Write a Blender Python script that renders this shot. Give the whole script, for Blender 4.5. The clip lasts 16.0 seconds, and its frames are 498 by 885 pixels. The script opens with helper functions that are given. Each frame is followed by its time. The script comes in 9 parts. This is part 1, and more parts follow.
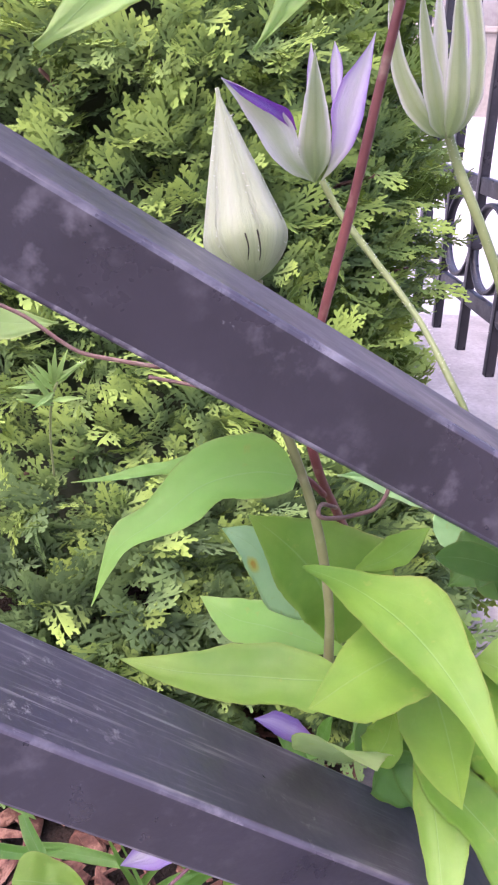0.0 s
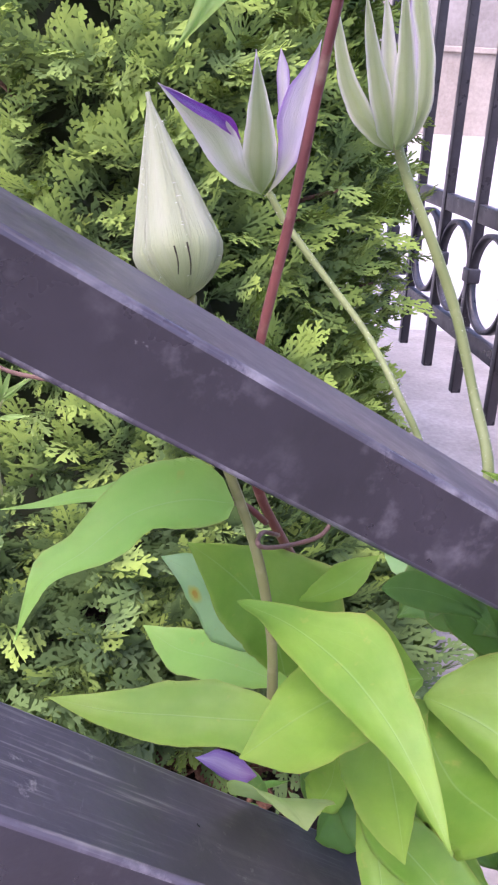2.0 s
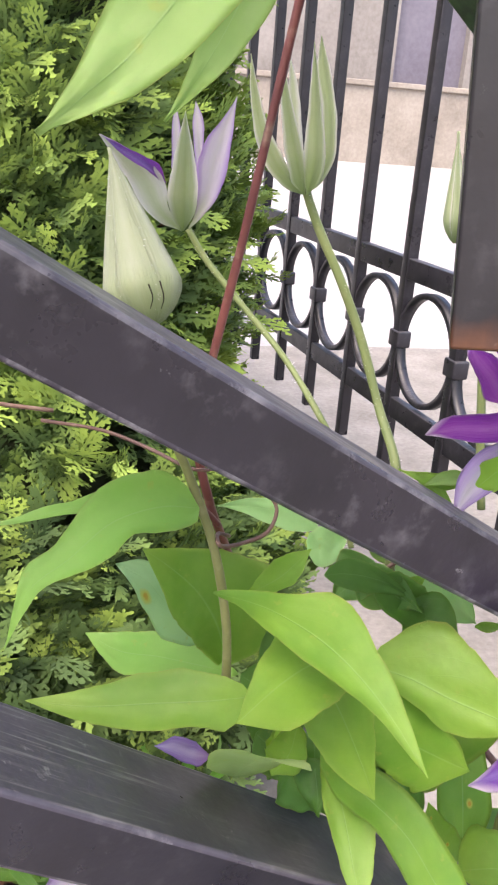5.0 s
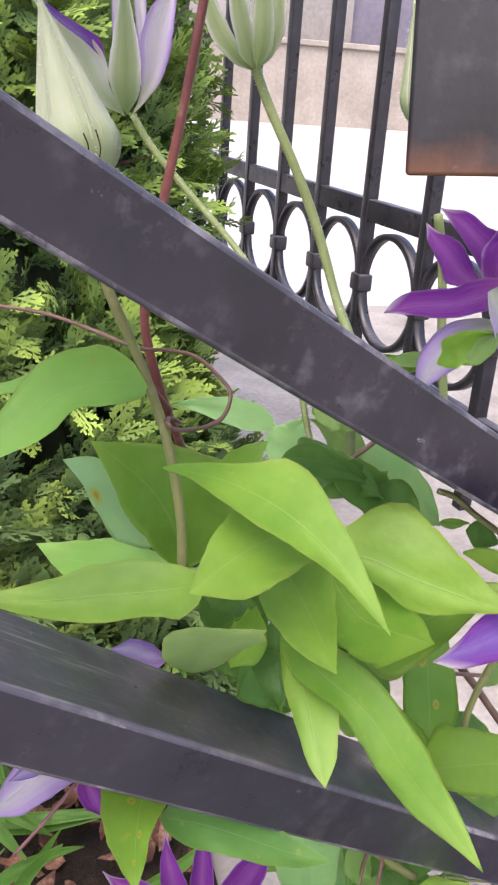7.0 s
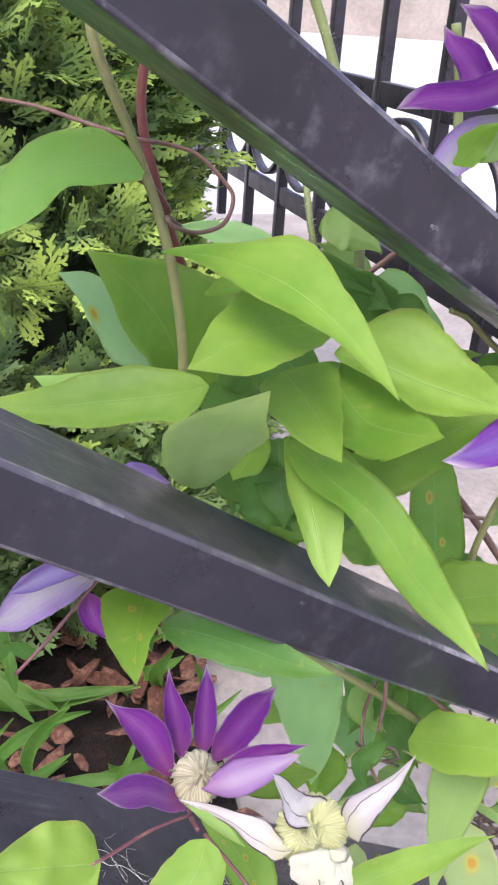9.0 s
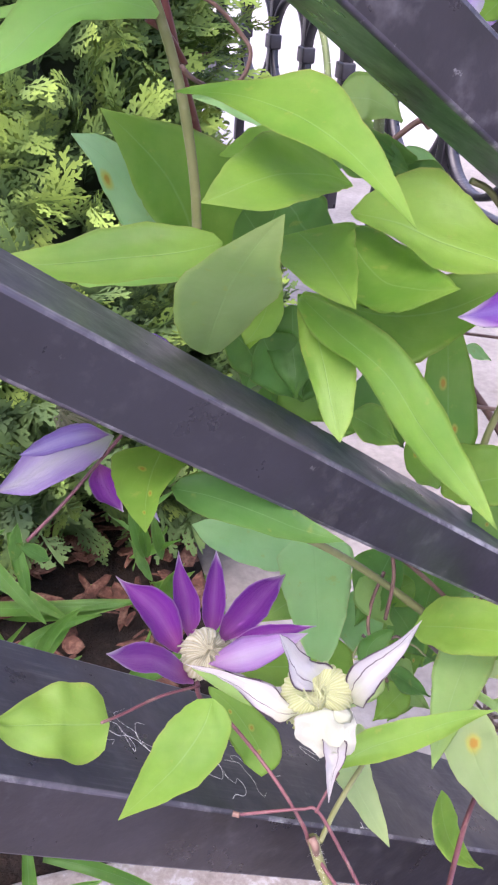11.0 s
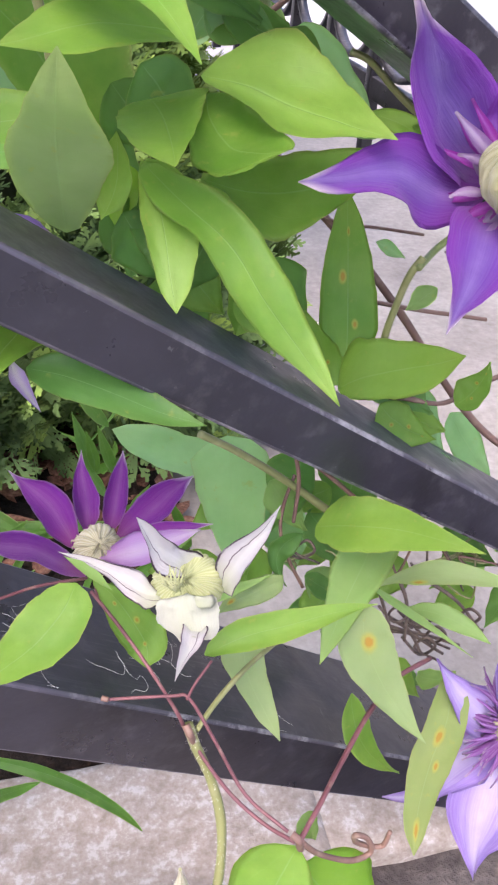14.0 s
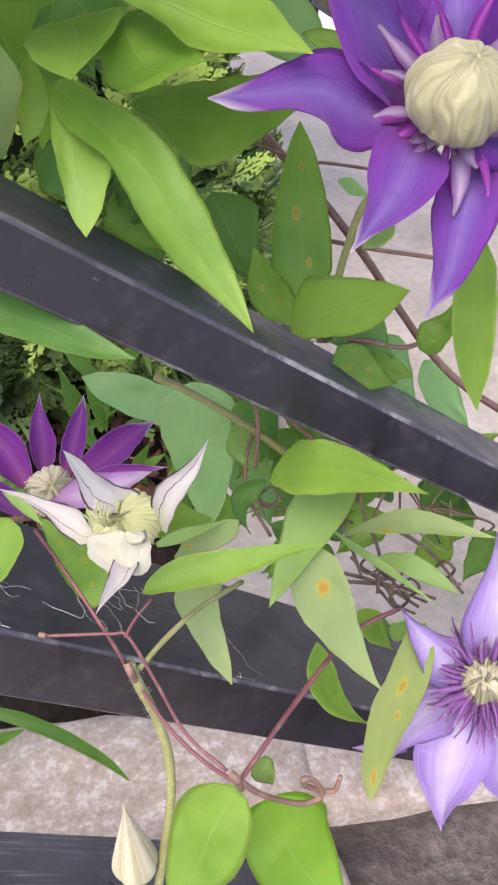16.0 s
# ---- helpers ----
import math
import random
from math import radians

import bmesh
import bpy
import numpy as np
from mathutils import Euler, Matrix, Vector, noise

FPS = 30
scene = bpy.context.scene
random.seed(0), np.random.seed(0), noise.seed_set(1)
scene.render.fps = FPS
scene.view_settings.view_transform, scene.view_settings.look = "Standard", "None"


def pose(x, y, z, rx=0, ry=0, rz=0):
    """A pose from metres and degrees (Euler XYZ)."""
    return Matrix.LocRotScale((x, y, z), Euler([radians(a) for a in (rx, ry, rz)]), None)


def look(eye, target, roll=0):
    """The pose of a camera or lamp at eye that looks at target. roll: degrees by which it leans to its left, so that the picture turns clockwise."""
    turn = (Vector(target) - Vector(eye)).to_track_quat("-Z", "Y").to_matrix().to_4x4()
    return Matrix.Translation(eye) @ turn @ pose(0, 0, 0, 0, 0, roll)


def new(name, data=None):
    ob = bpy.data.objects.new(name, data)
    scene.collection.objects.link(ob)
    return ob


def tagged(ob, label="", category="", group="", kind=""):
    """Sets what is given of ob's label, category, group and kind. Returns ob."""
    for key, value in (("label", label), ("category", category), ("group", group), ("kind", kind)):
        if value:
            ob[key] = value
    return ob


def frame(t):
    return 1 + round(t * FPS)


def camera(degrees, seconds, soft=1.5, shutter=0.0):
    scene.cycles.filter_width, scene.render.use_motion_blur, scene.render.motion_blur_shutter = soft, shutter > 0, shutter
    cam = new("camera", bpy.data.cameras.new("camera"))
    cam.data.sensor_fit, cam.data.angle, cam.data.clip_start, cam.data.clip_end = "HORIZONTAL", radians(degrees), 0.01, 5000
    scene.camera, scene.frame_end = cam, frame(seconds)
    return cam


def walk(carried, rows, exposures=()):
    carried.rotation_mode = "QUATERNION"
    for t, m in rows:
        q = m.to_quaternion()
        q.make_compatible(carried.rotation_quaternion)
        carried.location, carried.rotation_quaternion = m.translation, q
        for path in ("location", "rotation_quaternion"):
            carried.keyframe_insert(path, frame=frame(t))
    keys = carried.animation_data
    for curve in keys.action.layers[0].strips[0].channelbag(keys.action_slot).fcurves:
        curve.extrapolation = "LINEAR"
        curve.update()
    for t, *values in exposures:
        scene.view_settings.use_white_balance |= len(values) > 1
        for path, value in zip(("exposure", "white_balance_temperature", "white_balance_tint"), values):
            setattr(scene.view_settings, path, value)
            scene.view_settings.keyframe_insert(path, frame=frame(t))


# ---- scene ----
cam = camera(32.01, 16.0, 2.25)
PATH = [
    (0, (0.00000, 0.00000, 0.65000), (0.00651, 0.45938, 0.45270), 2.338),
    (0.5, (-0.00063, 0.00389, 0.65353), (0.00900, 0.46514, 0.46078), 2.707),
    (1, (0.00224, 0.01041, 0.65382), (0.01338, 0.47284, 0.46398), 2.908),
    (1.5, (0.01019, 0.01174, 0.65467), (0.02142, 0.47411, 0.46470), 3.168),
    (2, (0.01017, 0.01412, 0.64758), (0.03239, 0.47639, 0.45835), 3.063),
    (2.5, (0.00542, 0.00917, 0.64824), (0.04800, 0.47236, 0.46483), 3.239),
    (3, (-0.00572, 0.00338, 0.66120), (0.06733, 0.46475, 0.48286), 3.848),
    (5.5, (-0.02693, -0.01326, 0.65085), (0.08956, 0.44063, 0.47645), 4.582),
    (6, (-0.02564, -0.01243, 0.64434), (0.09741, 0.43832, 0.46635), 4.667),
    (6.5, (-0.02341, -0.01267, 0.63713), (0.10391, 0.43482, 0.45399), 4.337),
    (7, (-0.01990, -0.01104, 0.62561), (0.11107, 0.43280, 0.43625), 4.113),
    (7.5, (-0.01733, -0.01194, 0.61801), (0.11516, 0.42759, 0.41987), 4.195),
    (8, (-0.01804, -0.00980, 0.60653), (0.11248, 0.42561, 0.39826), 4.261),
    (8.5, (-0.01872, -0.01295, 0.59934), (0.10980, 0.41833, 0.38144), 4.182),
    (9, (-0.01784, -0.01647, 0.58993), (0.10737, 0.40973, 0.36041), 4.224),
    (9.5, (-0.02015, -0.01799, 0.57974), (0.10123, 0.40403, 0.34064), 4.455),
    (12, (-0.01255, -0.03600, 0.56751), (0.09995, 0.37084, 0.29951), 5.015),
    (12.5, (-0.00612, -0.04049, 0.56668), (0.10328, 0.36304, 0.29246), 4.987),
    (13, (0.00515, -0.04386, 0.56071), (0.11263, 0.35671, 0.28144), 4.966),
    (13.5, (0.01639, -0.04533, 0.55850), (0.12152, 0.35375, 0.27623), 4.857),
    (14, (0.02850, -0.04244, 0.55338), (0.13018, 0.35528, 0.26793), 4.753),
    (14.5, (0.03787, -0.04236, 0.55267), (0.13599, 0.35511, 0.26564), 4.479),
    (15, (0.04868, -0.04436, 0.55006), (0.14015, 0.35133, 0.25840), 4.102),
    (15.5, (0.05579, -0.04765, 0.54690), (0.14123, 0.34611, 0.25083), 3.837),
    (16, (0.05964, -0.05104, 0.54358), (0.13927, 0.34108, 0.24374), 3.354),
]
walk(cam, [(t, look(eye, target, roll)) for t, eye, target, roll in PATH], [(0, 1.86, 6050, 38), (1.5, 1.76, 6000, 36), (3, 1.76, 6100, 34), (5.5, 1.60, 6950, 13), (7, 1.59, 6600, 17), (9, 1.68, 6300, 20), (9.5, 1.72, 6250, 23), (12, 1.72, 6000, 27), (13, 1.66, 6100, 23), (15, 1.53, 6500, 18), (16, 1.47, 6600, 17)])

# ---- world and sun ----
world = bpy.data.worlds.new("sky")
scene.world = world
world.use_nodes = True
wn = world.node_tree
bg = wn.nodes["Background"]
sky = wn.nodes.new("ShaderNodeTexSky")
sky.sky_type = "NISHITA"
sky.sun_disc = False
sky.sun_elevation = radians(58)
sky.sun_rotation = radians(215)
sky.air_density, sky.dust_density, sky.ozone_density = 1.0, 4.0, 1.0
wn.links.new(sky.outputs[0], bg.inputs[0])
bg.inputs[1].default_value = 0.215
sun_data = bpy.data.lights.new("sun", "SUN")
sun_data.energy, sun_data.angle, sun_data.color = 0.8, radians(55), (1.0, 0.95, 0.88)
sun = new("sun", sun_data)
SUN_EL, SUN_AZ = radians(58), radians(215)
sun_dir = Vector((math.sin(SUN_AZ) * math.cos(SUN_EL), math.cos(SUN_AZ) * math.cos(SUN_EL), math.sin(SUN_EL)))
sun.matrix_world = Matrix.Translation(sun_dir * 30) @ sun_dir.to_track_quat("Z", "Y").to_matrix().to_4x4()


# ---- material helpers ----
class Nodes:
    """Short hand for building a node material."""

    def __init__(self, name):
        self.mat = bpy.data.materials.new(name)
        self.mat.use_nodes = True
        self.tree = self.mat.node_tree
        self.bsdf = self.tree.nodes["Principled BSDF"]
        self.out = self.tree.nodes["Material Output"]

    def add(self, kind, **values):
        node = self.tree.nodes.new(kind)
        for key, value in values.items():
            if key.startswith("_"):
                continue
            node.inputs[key.replace("_", " ")].default_value = value
        return node

    def link(self, a, b):
        self.tree.links.new(a, b)

    def noise(self, scale, detail=4.0, rough=0.55, coord=None, stretch=None):
        node = self.add("ShaderNodeTexNoise", Scale=scale, Detail=detail, Roughness=rough)
        if coord is None:
            coord = self.coords()
        if stretch:
            mapping = self.add("ShaderNodeMapping")
            mapping.inputs["Scale"].default_value = stretch
            self.link(coord, mapping.inputs["Vector"])
            coord = mapping.outputs[0]
        self.link(coord, node.inputs["Vector"])
        return node.outputs["Fac"]

    def coords(self, which="Object"):
        return self.tree.nodes.new("ShaderNodeTexCoord").outputs[which]

    def ramp(self, fac, stops):
        node = self.tree.nodes.new("ShaderNodeValToRGB")
        els = node.color_ramp.elements
        while len(els) < len(stops):
            els.new(0.5)
        for el, (pos, col) in zip(els, stops):
            el.position = pos
            el.color = (*col, 1) if len(col) == 3 else col
        self.link(fac, node.inputs[0])
        return node.outputs[0]

    def grey(self, fac, lo, hi, a=0.0, b=1.0):
        node = self.add("ShaderNodeMapRange")
        for key, value in (("From Min", lo), ("From Max", hi), ("To Min", a), ("To Max", b)):
            node.inputs[key].default_value = value
        self.link(fac, node.inputs["Value"])
        return node.outputs[0]

    def mix(self, fac, a, b, how="MIX"):
        node = self.tree.nodes.new("ShaderNodeMix")
        node.data_type, node.blend_type = "RGBA", how
        for slot, value in ((0, fac), (6, a), (7, b)):
            if isinstance(value, (int, float)):
                node.inputs[slot].default_value = value
            elif isinstance(value, tuple):
                node.inputs[slot].default_value = (*value, 1)
            else:
                self.link(value, node.inputs[slot])
        return node.outputs[2]

    def math(self, how, a, b=0.0):
        node = self.tree.nodes.new("ShaderNodeMath")
        node.operation = how
        for slot, value in ((0, a), (1, b)):
            if isinstance(value, (int, float)):
                node.inputs[slot].default_value = value
            else:
                self.link(value, node.inputs[slot])
        return node.outputs[0]

    def bump(self, height, strength=0.3, distance=0.001):
        node = self.add("ShaderNodeBump", Strength=strength, Distance=distance)
        self.link(height, node.inputs["Height"])
        self.link(node.outputs[0], self.bsdf.inputs["Normal"])
        return node.outputs[0]

    def set(self, **values):
        for key, value in values.items():
            slot = self.bsdf.inputs[key.replace("_", " ")]
            if isinstance(value, (int, float)):
                slot.default_value = value
            elif isinstance(value, tuple):
                slot.default_value = (*value, 1)
            else:
                self.link(value, slot)
        return self

    def translucent(self, colour, share):
        """Lets light through a thin sheet."""
        node = self.tree.nodes.new("ShaderNodeBsdfTranslucent")
        if isinstance(colour, tuple):
            node.inputs[0].default_value = (*colour, 1)
        else:
            self.link(colour, node.inputs[0])
        blend = self.tree.nodes.new("ShaderNodeMixShader")
        blend.inputs[0].default_value = share
        self.link(self.bsdf.outputs[0], blend.inputs[1])
        self.link(node.outputs[0], blend.inputs[2])
        self.link(blend.outputs[0], self.out.inputs[0])


def leaf_material(name, deep, light, tip, vein=(0.42, 0.58, 0.30), spots=(), gloss=0.42, share=0.46):
    """A clematis leaf: midrib and side veins along its own length, blotches of two greens, rusty spots."""
    n = Nodes(name)
    uv = n.coords("UV")
    sep = n.tree.nodes.new("ShaderNodeSeparateXYZ")
    n.link(uv, sep.inputs[0])
    across = n.math("ABSOLUTE", n.math("SUBTRACT", sep.outputs[0], 0.5))
    rnd = n.tree.nodes.new("ShaderNodeObjectInfo").outputs["Random"]
    blot = n.noise(38, 5, 0.6)
    base = n.mix(n.grey(blot, 0.35, 0.65), deep, light)
    base = n.mix(n.math("MULTIPLY", rnd, 0.35), base, tip)
    base = n.mix(n.grey(across, 0.40, 0.5, 0.0, 0.45), base, tip)
    base = n.mix(n.grey(sep.outputs[1], 0.72, 1.0, 0.0, 0.5), base, tip)
    # side veins run forward from the midrib
    slant = n.math("SUBTRACT", n.math("MULTIPLY", sep.outputs[1], 4.0), n.math("MULTIPLY", across, 6.0))
    wob = n.math("ADD", slant, n.math("MULTIPLY", n.noise(50, 3), 1.4))
    saw = n.math("ABSOLUTE", n.math("SUBTRACT", n.math("FRACT", wob), 0.5))
    side = n.math("MULTIPLY", n.grey(saw, 0.0, 0.045, 1.0, 0.0), n.grey(n.noise(38, 2), 0.42, 0.62))
    mid = n.grey(across, 0.003, 0.016, 1.0, 0.0)
    veins = n.math("MAXIMUM", n.math("MULTIPLY", side, 0.3), mid)
    base = n.mix(n.math("MULTIPLY", veins, 0.28), base, vein)
    pale = n.math("MULTIPLY", n.grey(n.noise(22, 4, 0.6), 0.48, 0.70), 0.50)
    base = n.mix(pale, base, n.mix(0.5, base, (0.40, 0.56, 0.22)))
    freckle = n.math("MULTIPLY", n.grey(n.noise(210, 3), 0.65, 0.74), 0.45)
    base = n.mix(freckle, base, (0.44, 0.42, 0.11))
    rim = n.grey(n.math("ADD", across, n.math("MULTIPLY", n.noise(40, 2), 0.03)), 0.502, 0.512, 0.0, 0.45)
    base = n.mix(rim, base, (0.46, 0.33, 0.15))
    for u0, v0, r in spots:
        du = n.math("MULTIPLY", n.math("SUBTRACT", sep.outputs[0], u0), 0.5)
        dv = n.math("SUBTRACT", sep.outputs[1], v0)
        far = n.math("SQRT", n.math("ADD", n.math("MULTIPLY", du, du), n.math("MULTIPLY", dv, dv)))
        far = n.math("ADD", far, n.math("MULTIPLY", n.math("SUBTRACT", n.noise(300, 2), 0.5), r * 0.7))
        base = n.mix(n.grey(far, r * 0.9, r * 1.5, 0.8, 0.0), base, (0.55, 0.48, 0.10))
        base = n.mix(n.grey(far, r * 0.45, r * 0.8, 0.9, 0.0), base, (0.52, 0.22, 0.035))
    fine = n.noise(900, 2)
    grain = n.noise(260, 4, 0.65)
    base = n.mix(n.grey(grain, 0.40, 0.66, 0.0, 0.30), base, n.mix(0.45, base, deep))
    n.set(Base_Color=base, Roughness=n.grey(n.noise(30, 3), 0.3, 0.7, gloss - 0.06, gloss + 0.12), Specular_IOR_Level=0.5)
    n.bump(n.math("ADD", n.math("MULTIPLY", veins, -0.10), n.math("ADD", n.math("MULTIPLY", fine, 0.05), n.math("MULTIPLY", n.noise(60, 3), 1.0))), 0.7, 0.0011)
    n.translucent(n.mix(0.5, base, (0.34, 0.60, 0.07)), share)
    return n.mat


def petal_material(name, edge, inner, stripe, base_col, share=0.3, streak=0.5, gloss=0.5, brown=False, pale_tip=False, lo=0.10, hi=0.42, pale_rim=0.0):
    """A tepal: pigment at the edge, a paler bar down the middle, fine streaks along its length."""
    n = Nodes(name)
    uv = n.coords("UV")
    sep = n.tree.nodes.new("ShaderNodeSeparateXYZ")
    n.link(uv, sep.inputs[0])
    across = n.math("ABSOLUTE", n.math("SUBTRACT", sep.outputs[0], 0.5))
    fine = n.noise(1.0, 3, 0.6, uv, (38, 2.2, 1))
    soft = n.noise(1.0, 2, 0.5, uv, (7, 1.6, 1))
    col = n.mix(n.grey(n.math("ADD", across, n.math("MULTIPLY", n.math("SUBTRACT", soft, 0.5), 0.12)), lo, hi), inner, edge)
    bar = n.grey(n.math("ADD", across, n.math("MULTIPLY", soft, 0.10)), 0.04, 0.24, 1.0, 0.0)
    ribs = n.grey(n.math("ABSOLUTE", n.math("SUBTRACT", n.math("FRACT", n.math("MULTIPLY", across, 9.0)), 0.5)), 0.0, 0.16, 0.35, 0.0)
    patch = n.grey(n.noise(90, 4, 0.6), 0.35, 0.65, 0.45, 1.0)
    col = n.mix(n.math("MULTIPLY", n.math("MULTIPLY", bar, patch), 0.75), col, stripe)
    col = n.mix(n.math("MULTIPLY", ribs, n.grey(across, 0.1, 0.3, 1.0, 0.2)), col, n.mix(0.5, col, inner))
    col = n.mix(n.grey(sep.outputs[1], 0.0, 0.32, 0.9, 0.0), col, base_col)
    col = n.mix(n.math("MULTIPLY", n.grey(fine, 0.45, 0.7), streak), col, n.mix(0.5, col, stripe))
    if brown:
        rim = n.math("ADD", across, n.math("MULTIPLY", n.noise(1.0, 3, 0.6, uv, (6, 5, 1)), 0.16))
        dry = n.math("MULTIPLY", n.grey(rim, 0.515, 0.545), n.grey(n.noise(70, 3), 0.30, 0.44, 0.0, 0.95))
        # a dark wandering crease along the tepal
        wander = n.math("ADD", sep.outputs[0], n.math("MULTIPLY", n.math("SUBTRACT", n.noise(1.0, 3, 0.6, uv, (0.3, 4, 1)), 0.5), 0.34))
        crease = n.math("MULTIPLY", n.grey(n.math("ABSOLUTE", n.math("SUBTRACT", wander, 0.34)), 0.008, 0.026, 0.85, 0.0), n.grey(n.noise(45, 2), 0.40, 0.52))
        col = n.mix(n.math("MAXIMUM", dry, crease), col, (0.075, 0.032, 0.065))
    if pale_tip:
        col = n.mix(n.grey(n.math("ADD", sep.outputs[1], n.math("MULTIPLY", across, 0.35)), 0.93, 1.08), col, (0.60, 0.52, 0.58))
    if pale_rim:
        turned = n.math("ADD", across, n.math("MULTIPLY", n.noise(1.0, 3, 0.6, uv, (3, 4, 1)), 0.12))
        col = n.mix(n.grey(turned, 0.50, 0.55, 0.0, pale_rim), col, (0.56, 0.44, 0.58))
    n.set(Base_Color=col, Roughness=gloss, Specular_IOR_Level=0.3, Sheen_Weight=0.15)
    n.bump(n.math("ADD", fine, n.math("MULTIPLY", soft, 1.5)), 0.6, 0.0009)
    n.translucent(col, share)
    return n.mat


def stalk_material(name, a, b, gloss=0.5):
    n = Nodes(name)
    mottled = n.noise(120, 4)
    long = n.noise(35, 2)
    col = n.mix(n.grey(long, 0.35, 0.65), a, b)
    col = n.mix(n.grey(mottled, 0.55, 0.75, 0.0, 0.4), col, n.mix(0.5, col, (0.5, 0.45, 0.3)))
    n.set(Base_Color=col, Roughness=gloss, Specular_IOR_Level=0.35)
    n.bump(n.noise(600, 3), 0.3, 0.0006)
    return n.mat


# ---- materials ----
LEAF = leaf_material("leaf_green", (0.148, 0.305, 0.046), (0.262, 0.425, 0.074), (0.375, 0.495, 0.108))
# brighter copy of LEAF: sky reflection and transmitted light put into the colour
LEAF_SKYLIT = leaf_material("leaf_skylit_green", (0.22, 0.45, 0.10), (0.30, 0.53, 0.14), (0.38, 0.57, 0.15), gloss=0.45)
# darker green for leaves behind others: their shade sits in the colour
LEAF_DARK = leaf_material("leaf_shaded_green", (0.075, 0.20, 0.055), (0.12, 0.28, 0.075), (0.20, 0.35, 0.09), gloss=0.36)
LEAF_LIGHT = leaf_material("leaf_pale_green", (0.25, 0.39, 0.135), (0.33, 0.465, 0.185), (0.41, 0.52, 0.19), gloss=0.5)
LEAF_UNDER = leaf_material("leaf_underside", (0.31, 0.54, 0.26), (0.40, 0.62, 0.32), (0.44, 0.63, 0.30), gloss=0.55, share=0.4)
LEAF_SPOT = leaf_material("leaf_rust_spotted", (0.29, 0.38, 0.19), (0.37, 0.455, 0.25), (0.42, 0.48, 0.23), spots=((0.44, 0.24, 0.055),), gloss=0.5)
LEAF_RUST = leaf_material("leaf_green_spotted", (0.118, 0.285, 0.040), (0.188, 0.355, 0.056), (0.295, 0.430, 0.076), spots=((0.40, 0.55, 0.03), (0.62, 0.30, 0.022), (0.52, 0.78, 0.02)))
LEAF_YELLOW = leaf_material("leaf_yellowing", (0.27, 0.34, 0.13), (0.33, 0.385, 0.165), (0.38, 0.42, 0.16), spots=((0.55, 0.36, 0.05), (0.36, 0.52, 0.03), (0.48, 0.88, 0.05)), gloss=0.5)
LEAF_YOUNG = leaf_material("leaf_young_yellow_green", (0.20, 0.40, 0.045), (0.29, 0.48, 0.055), (0.36, 0.52, 0.075), gloss=0.45)
LEAF_FLECK = leaf_material("leaf_underside_flecked", (0.34, 0.54, 0.35), (0.42, 0.61, 0.41), (0.46, 0.63, 0.38), spots=((0.22, 0.72, 0.05),), gloss=0.55, share=0.4)
LEAF_PLAIN = leaf_material("leaf_pale_plain", (0.29, 0.38, 0.19), (0.37, 0.455, 0.25), (0.42, 0.48, 0.23), gloss=0.5)
LEAF_RSPOT = leaf_material("leaf_pale_edge_spotted", (0.29, 0.38, 0.19), (0.37, 0.455, 0.25), (0.42, 0.48, 0.23), spots=((0.85, 0.36, 0.045), (0.5, 0.93, 0.03)), gloss=0.5)
PURPLE = petal_material("tepal_purple", (0.215, 0.024, 0.30), (0.275, 0.05, 0.345), (0.39, 0.17, 0.43), (0.38, 0.10, 0.28), pale_tip=True, pale_rim=0.35)
VIOLET = petal_material("tepal_violet", (0.20, 0.040, 0.34), (0.17, 0.075, 0.36), (0.33, 0.23, 0.52), (0.27, 0.05, 0.34), streak=0.35, pale_tip=True)
LILAC = petal_material("tepal_lilac", (0.34, 0.22, 0.56), (0.48, 0.39, 0.66), (0.70, 0.64, 0.78), (0.38, 0.18, 0.48), streak=0.7)
LILAC_PALE = petal_material("petaloid_pale_lilac", (0.42, 0.24, 0.52), (0.52, 0.40, 0.60), (0.60, 0.52, 0.62), (0.44, 0.22, 0.46), pale_tip=True)
FOOT_PINK = petal_material("petaloid_mauve", (0.33, 0.11, 0.42), (0.42, 0.19, 0.52), (0.54, 0.36, 0.62), (0.30, 0.09, 0.36), pale_tip=True)
MAGENTA = petal_material("petaloid_magenta", (0.42, 0.05, 0.44), (0.40, 0.07, 0.46), (0.50, 0.20, 0.58), (0.45, 0.08, 0.42))
WHITE_P = petal_material("tepal_withered_white", (0.60, 0.565, 0.585), (0.68, 0.665, 0.66), (0.69, 0.68, 0.64), (0.52, 0.56, 0.34), streak=0.8, brown=True)
WHITE_CUP = petal_material("tepal_cream_white", (0.56, 0.56, 0.49), (0.61, 0.62, 0.52), (0.58, 0.60, 0.46), (0.48, 0.52, 0.30), streak=0.8)
PALE_P = petal_material("tepal_back_pale", (0.42, 0.30, 0.56), (0.56, 0.50, 0.62), (0.60, 0.60, 0.54), (0.50, 0.56, 0.38), streak=0.6)
BUD = petal_material("bud_green_white", (0.285, 0.325, 0.195), (0.325, 0.362, 0.225), (0.37, 0.39, 0.28), (0.21, 0.285, 0.09), share=0.25, streak=0.35)
BUD_GREEN = petal_material("bud_open_green", (0.74, 0.73, 0.67), (0.45, 0.515, 0.30), (0.35, 0.44, 0.19), (0.19, 0.29, 0.08), share=0.4, streak=0.6, lo=0.30, hi=0.46)
BUD_PALE = petal_material("bud_open_pale", (0.68, 0.67, 0.63), (0.55, 0.59, 0.43), (0.47, 0.54, 0.31), (0.26, 0.36, 0.11), share=0.4, streak=0.7)
